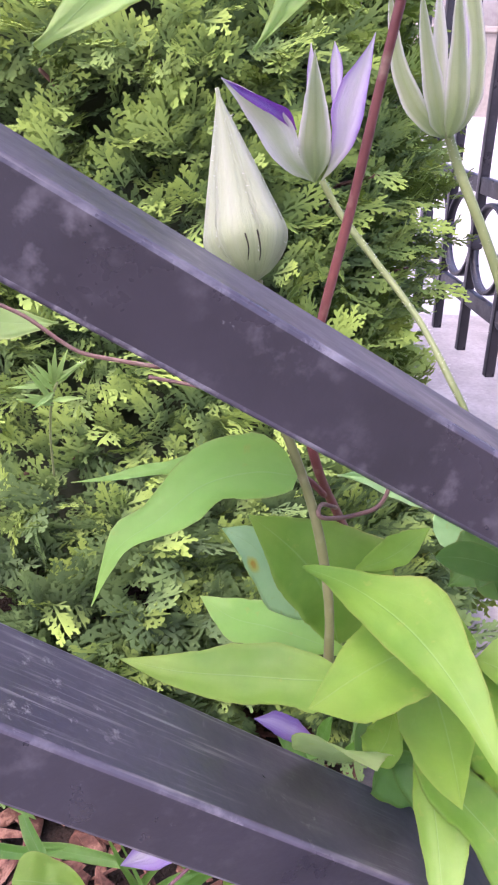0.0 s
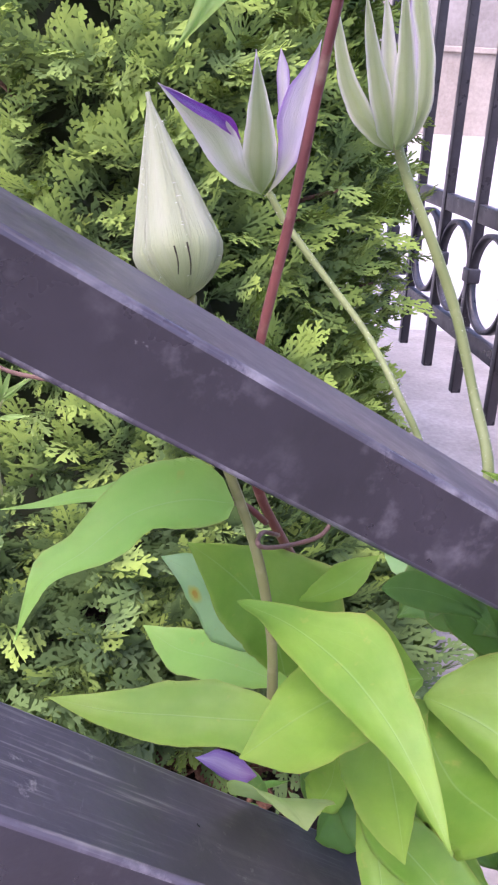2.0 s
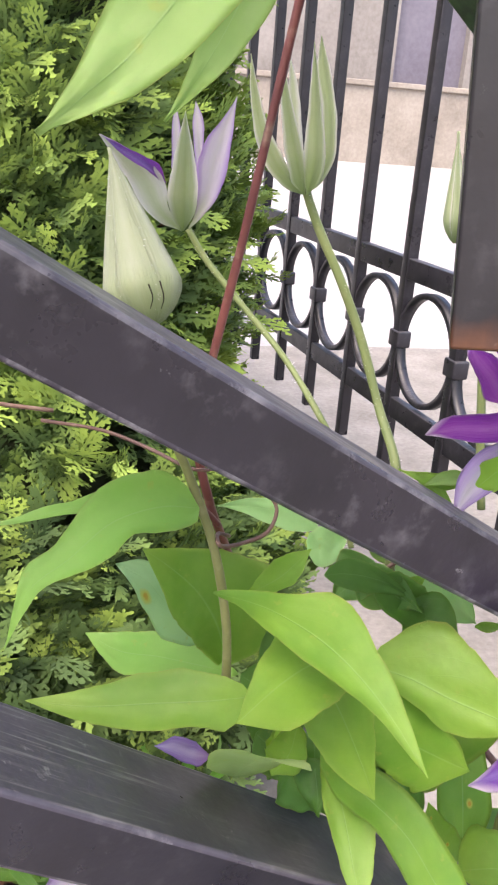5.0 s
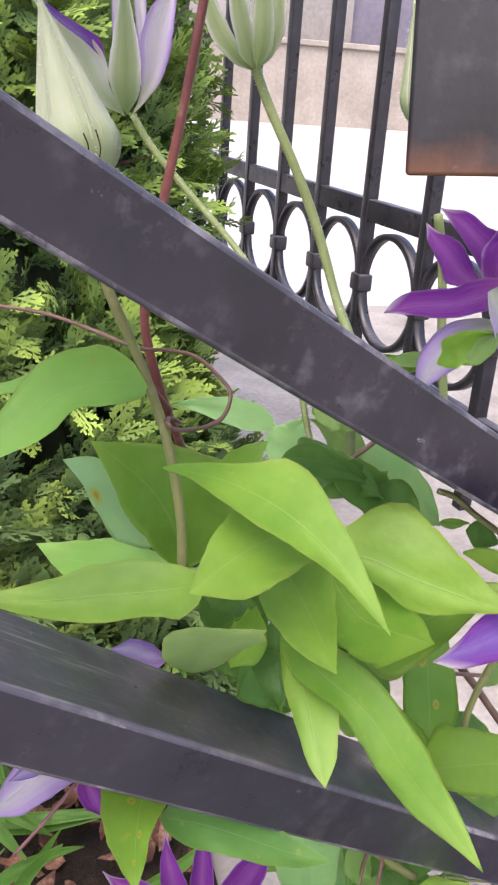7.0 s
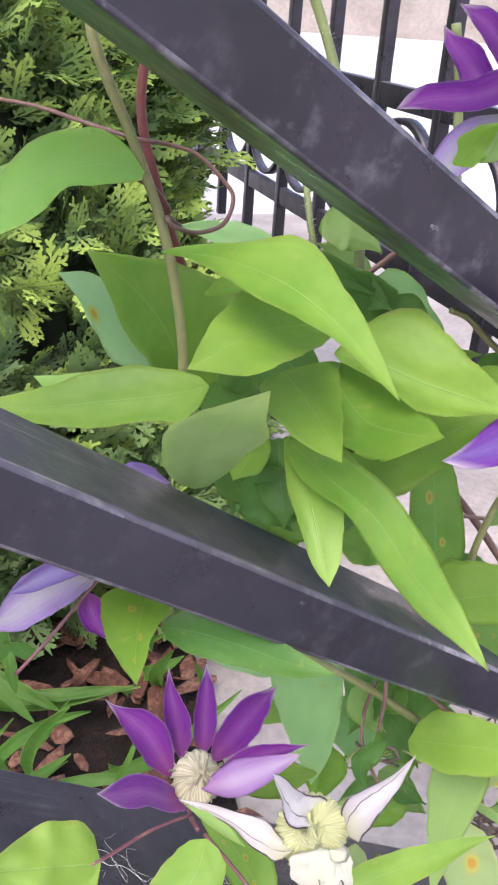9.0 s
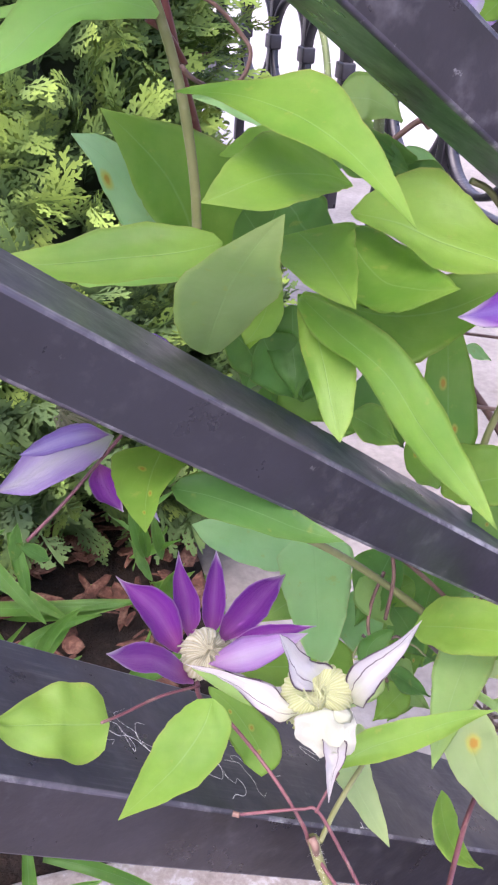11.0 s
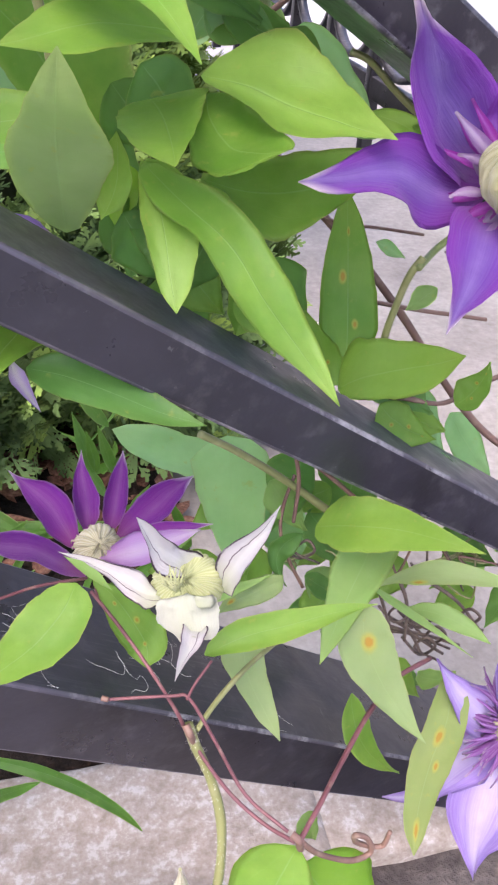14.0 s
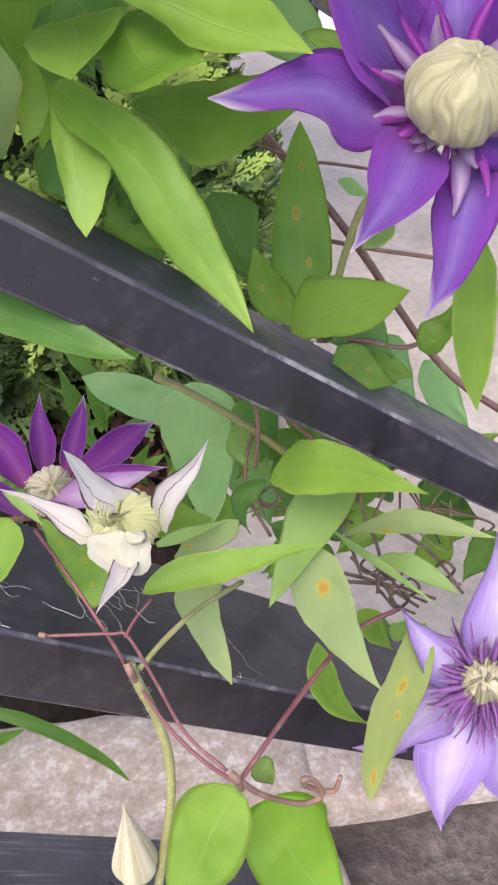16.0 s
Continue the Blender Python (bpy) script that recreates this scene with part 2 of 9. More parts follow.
BUD_PURPLE = petal_material("bud_open_purple", (0.36, 0.17, 0.54), (0.65, 0.60, 0.66), (0.62, 0.62, 0.55), (0.36, 0.43, 0.20), share=0.42, streak=0.4, lo=0.28, hi=0.58)
CREAM = petal_material("stamen_cream", (0.25, 0.25, 0.12), (0.32, 0.315, 0.18), (0.36, 0.35, 0.23), (0.26, 0.27, 0.12), share=0.2)
CREAM_PALE = petal_material("stamen_pale_cream", (0.36, 0.34, 0.20), (0.48, 0.46, 0.31), (0.56, 0.53, 0.42), (0.38, 0.38, 0.18), share=0.2)
STAMEN_LIME = petal_material("stamen_lime", (0.38, 0.42, 0.17), (0.46, 0.49, 0.23), (0.54, 0.55, 0.33), (0.38, 0.44, 0.15), share=0.2)
STEM_GREEN = stalk_material("stalk_green", (0.12, 0.155, 0.05), (0.17, 0.205, 0.075))
STEM_RED = stalk_material("stem_reddish", (0.105, 0.030, 0.027), (0.15, 0.048, 0.040))
STEM_BROWN = stalk_material("stem_brown", (0.10, 0.055, 0.045), (0.17, 0.10, 0.075), 0.6)
STEM_OLIVE = stalk_material("stem_olive", (0.14, 0.150, 0.052), (0.19, 0.195, 0.080))
STEM_PINK = stalk_material("stem_pink", (0.085, 0.030, 0.036), (0.14, 0.055, 0.060))
HAIR = stalk_material("stalk_hair", (0.75, 0.75, 0.68), (0.8, 0.8, 0.74))


def iron_material(name, colour, scuff, rust=0.0, algae=False, rub=0.6, film_range=(0.12, 0.5), worn=0.0):
    n = Nodes(name)
    patches = n.noise(120, 4, 0.6)
    scratch = n.noise(1.0, 4, 0.7, None, (160, 30, 160))
    col = n.mix(n.grey(n.noise(21, 5, 0.6), 0.34, 0.66), tuple(c * 0.65 for c in colour), tuple(c * 1.5 for c in colour))
    dust = n.math("MULTIPLY", n.math("MULTIPLY", n.grey(patches, 0.52, 0.80), n.grey(n.noise(26, 3), 0.36, 0.56)), scuff)
    col = n.mix(dust, col, (0.11, 0.105, 0.115))
    col = n.mix(n.math("MULTIPLY", n.grey(scratch, 0.68, 0.74), scuff), col, (0.16, 0.155, 0.16))
    if rust:
        sep = n.tree.nodes.new("ShaderNodeSeparateXYZ")
        n.link(n.coords("Object"), sep.inputs[0])
        low = n.math("ADD", sep.outputs[2], n.math("MULTIPLY", n.noise(90, 4), 0.014))
        mask = n.grey(low, 0.007, 0.015, 1.0, 0.0)
        col = n.mix(n.math("MULTIPLY", mask, rust), col, n.mix(patches, (0.05, 0.020, 0.010), (0.11, 0.045, 0.022)))
    if algae:
        nrm = n.tree.nodes.new("ShaderNodeSeparateXYZ")
        n.link(n.tree.nodes.new("ShaderNodeNewGeometry").outputs["True Normal"], nrm.inputs[0])
        under = n.grey(nrm.outputs[2], -0.75, -0.55, 1.0, 0.0)
        film = n.math("MULTIPLY", under, n.grey(n.noise(55, 5, 0.7), 0.34, 0.50))
        col = n.mix(film, col, n.mix(n.noise(120, 3), (0.025, 0.06, 0.025), (0.07, 0.13, 0.065)))
    # a paler grey film and drawn-out scratches lie on the upper faces
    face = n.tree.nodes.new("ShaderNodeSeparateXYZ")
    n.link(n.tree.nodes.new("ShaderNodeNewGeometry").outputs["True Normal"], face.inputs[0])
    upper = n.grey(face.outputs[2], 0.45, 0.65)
    film = n.math("MULTIPLY", upper, n.grey(n.noise(16, 5, 0.6), 0.30, 0.72, *film_range))
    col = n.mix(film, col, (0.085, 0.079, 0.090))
    lie = []
    for way, scale in (((0.79, 0.19, -0.58), 22.0), ((-0.22, 0.975, 0.01), 520.0)):
        dot = n.tree.nodes.new("ShaderNodeVectorMath")
        dot.operation = "DOT_PRODUCT"
        dot.inputs[1].default_value = way
        n.link(n.coords(), dot.inputs[0])
        lie.append(n.math("MULTIPLY", dot.outputs["Value"], scale))
    strip = n.tree.nodes.new("ShaderNodeCombineXYZ")
    n.link(lie[0], strip.inputs[0]), n.link(lie[1], strip.inputs[1])
    drawn = n.noise(1.0, 5, 0.65, strip.outputs[0])
    rubbed = n.math("MULTIPLY", n.math("MULTIPLY", n.grey(drawn, 0.52, 0.72), n.grey(n.noise(17, 4), 0.44, 0.62)), upper)
    col = n.mix(n.math("MULTIPLY", rubbed, rub), col, (0.23, 0.228, 0.215))
    # chalky flecks where rain has dried
    fleck = n.math("MULTIPLY", n.grey(n.noise(190, 5, 0.75), 0.60, 0.72), n.grey(n.noise(13, 3, 0.6), 0.48, 0.62))
    col = n.mix(n.math("MULTIPLY", n.math("MULTIPLY", fleck, upper), rub), col, (0.27, 0.265, 0.25))
    # irregular bright marks paint in the highlight on worn edges
    if worn:
        glints = n.math("MULTIPLY", n.grey(n.noise(75, 5, 0.7), 0.48, 0.64), n.grey(n.noise(12, 3), 0.40, 0.58))
        col = n.mix(n.math("MULTIPLY", glints, worn), col, (0.24, 0.235, 0.25))
    gloss = n.grey(n.noise(32, 5, 0.65), 0.32, 0.68, 0.22, 0.50)
    n.set(Base_Color=col, Roughness=n.math("ADD", gloss, n.math("MULTIPLY", film, 0.22)), Specular_IOR_Level=0.38)
    n.bump(n.math("ADD", n.noise(350, 3), n.math("MULTIPLY", patches, 0.6)), 0.12, 0.0006)
    return n.mat


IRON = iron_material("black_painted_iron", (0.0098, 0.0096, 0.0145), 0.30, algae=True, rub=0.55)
IRON_PLAIN = iron_material("black_painted_iron_plain", (0.0098, 0.0096, 0.0145), 0.30, algae=True, rub=0.22, film_range=(0.0, 0.2))
IRON_SCUFFED = iron_material("black_painted_iron_scuffed", (0.0115, 0.0098, 0.0138), 0.72, algae=True, rub=0.3, film_range=(0.35, 0.85))
# lighter paint on the bevels: the sky's edge highlight put into the colour
IRON_EDGE = iron_material("black_iron_worn_edge_highlight", (0.032, 0.029, 0.040), 1.0, worn=0.8)
IRON_RUST = iron_material("black_iron_rusted_end", (0.011, 0.010, 0.012), 0.3, 0.9)
IRON_FAR = iron_material("fence_iron", (0.014, 0.013, 0.017), 0.2)


def rough_material(name, stops, scale, fine_scale, bump, distance, rough=0.9):
    n = Nodes(name)
    big = n.noise(scale, 6, 0.6)
    fine = n.noise(fine_scale, 4, 0.65)
    mixed = n.math("ADD", n.math("MULTIPLY", big, 0.6), n.math("MULTIPLY", fine, 0.4))
    n.set(Base_Color=n.ramp(mixed, stops), Roughness=rough, Specular_IOR_Level=0.25)
    n.bump(n.math("ADD", big, n.math("MULTIPLY", fine, 0.6)), bump, distance)
    return n.mat


CONCRETE = rough_material("kerb_concrete", [(0.36, (0.19, 0.152, 0.122)), (0.46, (0.245, 0.203, 0.168)), (0.53, (0.28, 0.24, 0.205)), (0.60, (0.37, 0.335, 0.305))], 70, 260, 0.5, 0.002)
PAVING = rough_material("pale_paving", [(0.35, (0.28, 0.262, 0.25)), (0.5, (0.34, 0.32, 0.308)), (0.65, (0.40, 0.38, 0.365))], 2.5, 60, 0.3, 0.003)
PATH_SHADED = rough_material("path_concrete_shaded", [(0.35, (0.165, 0.145, 0.125)), (0.5, (0.225, 0.202, 0.177)), (0.65, (0.29, 0.265, 0.236))], 7, 90, 0.4, 0.003)
SOIL = rough_material("dark_soil", [(0.35, (0.007, 0.005, 0.0035)), (0.5, (0.014, 0.009, 0.006)), (0.65, (0.030, 0.018, 0.012))], 30, 140, 1.0, 0.012, 1.0)
EARTH = rough_material("dark_earth", [(0.35, (0.030, 0.024, 0.022)), (0.5, (0.060, 0.050, 0.046)), (0.65, (0.12, 0.10, 0.09))], 22, 120, 0.9, 0.008, 0.95)
STONE = rough_material("wall_stone", [(0.35, (0.175, 0.152, 0.130)), (0.5, (0.235, 0.207, 0.178)), (0.65, (0.29, 0.26, 0.227))], 1.2, 14, 0.4, 0.01)
STONE_LIGHT = rough_material("wall_plaster", [(0.35, (0.145, 0.132, 0.122)), (0.5, (0.19, 0.175, 0.163)), (0.65, (0.235, 0.218, 0.205))], 0.8, 12, 0.2, 0.004)
GATE = rough_material("grey_gate_paint", [(0.35, (0.10, 0.09, 0.115)), (0.5, (0.125, 0.115, 0.145)), (0.65, (0.15, 0.14, 0.17))], 0.8, 10, 0.1, 0.003, 0.6)
BARK = rough_material("thuja_bark", [(0.35, (0.06, 0.035, 0.022)), (0.5, (0.13, 0.075, 0.05)), (0.65, (0.20, 0.12, 0.085))], 25, 120, 0.9, 0.004)
CHIP = rough_material("bark_chip", [(0.35, (0.040, 0.018, 0.012)), (0.5, (0.095, 0.042, 0.027)), (0.65, (0.24, 0.135, 0.09))], 40, 200, 0.8, 0.003)
DRY = rough_material("dry_tendril", [(0.35, (0.055, 0.040, 0.034)), (0.5, (0.10, 0.075, 0.062)), (0.65, (0.17, 0.13, 0.105))], 60, 300, 0.5, 0.001)


def thuja_material(name, dark, mid, tip):
    n = Nodes(name)
    uv = n.coords("UV")
    sep = n.tree.nodes.new("ShaderNodeSeparateXYZ")
    n.link(uv, sep.inputs[0])
    clump = n.noise(11, 3)
    isle = n.tree.nodes.new("ShaderNodeNewGeometry").outputs["Random Per Island"]
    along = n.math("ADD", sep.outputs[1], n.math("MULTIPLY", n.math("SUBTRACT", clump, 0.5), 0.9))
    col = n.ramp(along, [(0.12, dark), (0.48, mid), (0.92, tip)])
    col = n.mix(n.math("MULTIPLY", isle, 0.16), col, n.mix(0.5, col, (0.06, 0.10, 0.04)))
    n.set(Base_Color=col, Roughness=0.7, Specular_IOR_Level=0.16)
    n.translucent(n.mix(0.4, col, (0.30, 0.45, 0.05)), 0.18)
    return n.mat


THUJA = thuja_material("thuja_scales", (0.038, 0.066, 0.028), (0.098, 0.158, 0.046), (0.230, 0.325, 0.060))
# dark colours hold the shade inside the hedge
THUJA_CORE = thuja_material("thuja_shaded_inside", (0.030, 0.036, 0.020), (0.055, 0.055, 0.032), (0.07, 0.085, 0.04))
STRAP = leaf_material("strap_leaf", (0.065, 0.18, 0.032), (0.11, 0.26, 0.048), (0.17, 0.32, 0.06))


# ---- building helpers ----
def mesh_of(bm, name, smooth=True):
    bmesh.ops.recalc_face_normals(bm, faces=bm.faces)
    me = bpy.data.meshes.new(name)
    bm.to_mesh(me)
    bm.free()
    if smooth:
        me.shade_smooth()
    return me


def part(name, bm, material, parent, label="", smooth=True):
    ob = new(name, mesh_of(bm, name, smooth))
    ob.data.materials.append(material)
    if material in (IRON, IRON_PLAIN, IRON_SCUFFED):
        ob.data.materials.append(IRON_EDGE)
    ob.parent = parent
    return tagged(ob, label)


def thing(name, label, category, group="", kind="", at=(0, 0, 0)):
    ob = new(name)
    ob.location = at
    ob.empty_display_size = 0.02
    return tagged(ob, label, category, group, kind)


def solid(name, bm, material, label, category, kind="", smooth=False):
    ob = new(name, mesh_of(bm, name, smooth))
    ob.data.materials.append(material)
    return tagged(ob, label, category, "", kind)


def bar(bm, a, b, side, width, height, bevel=0.0):
    """A rectangular bar from a to b; side: which way its width lies."""
    a, b = Vector(a), Vector(b)
    d = (b - a).normalized()
    s = (Vector(side) - d * d.dot(Vector(side))).normalized()
    u = d.cross(s)
    corners = []
    for end in (a, b):
        for i, j in ((-1, -1), (1, -1), (1, 1), (-1, 1)):
            corners.append(bm.verts.new(end + s * (i * width / 2) + u * (j * height / 2)))
    c = corners
    faces = [bm.faces.new(q) for q in ((c[0], c[1], c[2], c[3]), (c[7], c[6], c[5], c[4]), (c[0], c[4], c[5], c[1]), (c[1], c[5], c[6], c[2]), (c[2], c[6], c[7], c[3]), (c[3], c[7], c[4], c[0]))]
    if bevel:
        edges = [e for f in faces for e in f.edges]
        made = bmesh.ops.bevel(bm, geom=list(set(edges)), offset=bevel, segments=3, affect="EDGES", profile=0.5)
        for f in bm.faces:
            f.smooth = False
        for f in made["faces"]:
            f.smooth, f.material_index = True, 1


def slab(bm, lo, hi, bevel=0.0):
    mid = [(p + q) / 2 for p, q in zip(lo, hi)]
    bar(bm, (lo[0], mid[1], mid[2]), (hi[0], mid[1], mid[2]), (0, 1, 0), hi[1] - lo[1], hi[2] - lo[2], bevel)


def smooth_line(points, steps=6):
    """A curve through the points."""
    pts = [Vector(p) for p in points]
    if len(pts) < 3:
        return [pts[0].lerp(pts[1], k / steps) for k in range(steps + 1)]
    pts = [pts[0] * 2 - pts[1], *pts, pts[-1] * 2 - pts[-2]]
    line = []
    for i in range(1, len(pts) - 2):
        p0, p1, p2, p3 = pts[i - 1 : i + 3]
        for k in range(steps):
            t = k / steps
            line.append(0.5 * (2 * p1 + (p2 - p0) * t + (2 * p0 - 5 * p1 + 4 * p2 - p3) * t * t + (3 * p1 - p0 - 3 * p2 + p3) * t**3))
    return [*line, pts[-2].copy()]


def tube(bm, points, r0, r1, sides=9, steps=6, knots=0.0, cap=True):
    line = smooth_line(points, steps)
    up = Vector((0.31, 0.52, 0.79))
    rings = []
    uv = bm.loops.layers.uv.verify()
    for i, p in enumerate(line):
        d = (line[min(i + 1, len(line) - 1)] - line[max(i - 1, 0)]).normalized()
        s = d.cross(up).normalized()
        u = s.cross(d)
        up = u
        f = i / (len(line) - 1)
        r = (r0 + (r1 - r0) * f) * (1 + knots * noise.noise(p * 70))
        rings.append([bm.verts.new(p + (s * math.cos(a) + u * math.sin(a)) * r) for a in (2 * math.pi * k / sides for k in range(sides))])
    for i in range(len(rings) - 1):
        for k in range(sides):
            f = bm.faces.new((rings[i][k], rings[i][(k + 1) % sides], rings[i + 1][(k + 1) % sides], rings[i + 1][k]))
            for loop, w in zip(f.loops, ((0, 0), (1, 0), (1, 1), (0, 1))):
                loop[uv].uv = ((k + w[0]) / sides, (i + w[1]) / len(rings))
    if cap:
        bm.faces.new(rings[0][::-1]), bm.faces.new(rings[-1])
    return line


def stem(name, parent, material, r0, r1, *points, label="", knots=0.12, sides=9):
    bm = bmesh.new()
    tube(bm, points, r0, r1, sides, 7, knots)
    return part(name, bm, material, parent, label)


def hairs(parent, r, *points, count=120, length=0.0012, seed=1):
    """Fine white hairs along a stalk."""
    rng = random.Random(seed)
    line = smooth_line(points, 8)
    bm = bmesh.new()
    for _ in range(count):
        i = rng.randrange(len(line) - 1)
        p = line[i].lerp(line[i + 1], rng.random())
        d = (line[i + 1] - line[i]).normalized()
        out = Vector((rng.gauss(0, 1), rng.gauss(0, 1), rng.gauss(0, 1)))
        out = (out - d * out.dot(d)).normalized()
        side = d.cross(out) * 0.00004
        tipp = p + out * (r + length * rng.uniform(0.5, 1.1)) + d * rng.uniform(-0.4, 0.4) * length
        root = p + out * r * 0.8
        a, b, c = bm.verts.new(root + side), bm.verts.new(root - side), bm.verts.new(tipp)
        e = bm.verts.new(root + d * 0.0001)
        bm.faces.new((a, b, c)), bm.faces.new((b, e, c)), bm.faces.new((e, a, c))
    return part("hair", bm, HAIR, parent, "fine white hairs")


def profile(shape, s):
    """Half width of a blade at s from 0 (base) to 1 (tip)."""
    if shape == "lance":
        return math.sin(math.pi * s**0.76) ** 1.02
    if shape == "tepal":
        return max(0.0, math.sin(math.pi * min(1.0, 0.06 + 0.94 * s) ** 1.02)) ** 0.8 * (1 - 0.25 * s**3)
    if shape == "acum":
        g = max(0.0, (s - 0.34) / 0.66)
        return (0.35 + 0.65 * math.sin(math.pi / 2 * s / 0.34)) if s < 0.34 else (1 - g) ** 1.1 * (1 + 0.5 * g * (1 - g))
    if shape == "spade":
        g = max(0.0, (s - 0.46) / 0.54)
        return (0.30 + 0.70 * math.sin(math.pi / 2 * s / 0.46)) if s < 0.46 else (1 - g) ** 1.05 * (1 + 0.55 * g * (1 - g))
    if shape == "tongue":
        g = max(0.0, (s - 0.42) / 0.58)
        return (0.22 + 0.78 * math.sin(math.pi / 2 * s / 0.42)) if s < 0.42 else max(0.0, math.cos(math.pi / 2 * g)) ** 0.85
    if shape == "strap":
        return min(1.0, 0.6 + s * 1.5) * (1 - s**4) ** 0.8
    if shape == "round":
        return math.sin(math.pi * s**0.58) ** 0.66 * (1 - 0.12 * s**4)
    if s < 0.30:
        return math.sin(math.pi / 2 * s / 0.30) ** 0.62
    g = (s - 0.30) / 0.70
    return math.cos(math.pi / 2 * g) ** 1.12 * (1 - 0.10 * g) + 0.02 * (1 - g)  # ovate


def blade(bm, base, tip, width, facing, sway=0.0, bend=0.0, fold=0.0, wave=0.0, shape="ovate", twist=0.0, rows=20, half=5, seed=0.0, curl=0.0, thick=0.0004, crumple=0.0):
    """One leaf or tepal: a thin curved sheet from base to tip that faces a given way.
    sway bends it in its own plane, bend out of it, fold lifts its edges, curl rolls its tip."""
    base, tip, n = Vector(base), Vector(tip), Vector(facing)
    axis = tip - base
    length = axis.length
    n = (n - axis * (n.dot(axis) / length**2)).normalized()
    side = axis.cross(n).normalized()
    uv = bm.loops.layers.uv.verify()

    def centre(s):
        arch = 4 * s * (1 - s)
        return base + axis * s + side * (sway * length * arch) + n * (length * (bend * arch + curl * s**3))

    grid = []
    for i in range(rows + 1):
        s = i / rows
        t = (centre(min(1, s + 0.02)) - centre(max(0, s - 0.02))).normalized()
        nn = (n - t * n.dot(t)).normalized()
        across = t.cross(nn)
        if twist:
            q = Matrix.Rotation(twist * s, 3, t)
            across, nn = q @ across, q @ nn
        w = max(0.0004, profile(shape, s) * width / 2)
        lopsided = 0.09 * math.sin(seed * 2.3 + s * 3.1) + 0.05 * math.sin(seed * 5.1 + s * 8.0)
        line = []
        for j in range(-half, half + 1):
            u = j / half
            lift = fold * abs(u) ** 1.4 * w + wave * w * math.sin(s * 9 + seed + (2.1 if u > 0 else 0)) * abs(u) ** 2
            lift += 0.05 * w * math.sin(s * 23 + seed * 3) * u * u
            if crumple:
                lift += crumple * width * (0.6 * noise.noise((s * 2.4 + seed, u * 0.9, seed * 0.7)) + 0.3 * noise.noise((s * 6.5, u * 2.2 + seed, seed))) * min(1.0, 4 * s)
            line.append(bm.verts.new(centre(s) + across * (u * w * (1 + 0.025 * math.sin(s * 21 + seed + u) + (lopsided if u > 0 else -lopsided))) + nn * lift))
        grid.append(line)
    faces = []
    for i in range(rows):
        for j in range(2 * half):
            f = bm.faces.new((grid[i][j], grid[i][j + 1], grid[i + 1][j + 1], grid[i + 1][j]))
            for loop, (a, b) in zip(f.loops, ((0, 0), (1, 0), (1, 1), (0, 1))):
                loop[uv].uv = ((j + a) / (2 * half), (i + b) / rows)
            faces.append(f)
    if thick:
        bmesh.ops.solidify(bm, geom=faces, thickness=thick)


SEED = [0.0]


def leaf(parent, material, base, tip, width, facing, label="", name="leaf", **shape):
    SEED[0] += 1.37
    if name == "leaf":
        shape.setdefault("wave", 0.07 + 0.05 * math.sin(SEED[0] * 3))
        shape.setdefault("twist", 0.22 * math.sin(SEED[0] * 1.9))
        shape.setdefault("curl", 0.05 * math.sin(SEED[0] * 4.7))
    shape.setdefault("crumple", {"leaf": 0.22, "tepal": 0.24}.get(name, 0.0))
    bm = bmesh.new()
    blade(bm, base, tip, width, facing, seed=SEED[0], **shape)
    return part(name, bm, material, parent, label)


def tepal(parent, material, base, tip, width, facing, label="", **shape):
    shape.setdefault("shape", "tepal")
    return leaf(parent, material, base, tip, width, facing, label, "tepal", **shape)


def along(values, s):
    """A smooth curve through evenly spaced values (numbers or vectors) at s from 0 to 1."""
    n = len(values) - 1
    x = min(max(s, 0.0), 1.0) * n
    i = min(int(x), n - 1)
    t = x - i
    b, c = values[i], values[i + 1]
    a = values[i - 1] if i else b * 2 - c
    d = values[i + 2] if i + 2 <= n else c * 2 - b
    return (b * 2 + (c - a) * t + (a * 2 - b * 5 + c * 4 - d) * t**2 + (b * 3 - a - c * 3 + d) * t**3) * 0.5


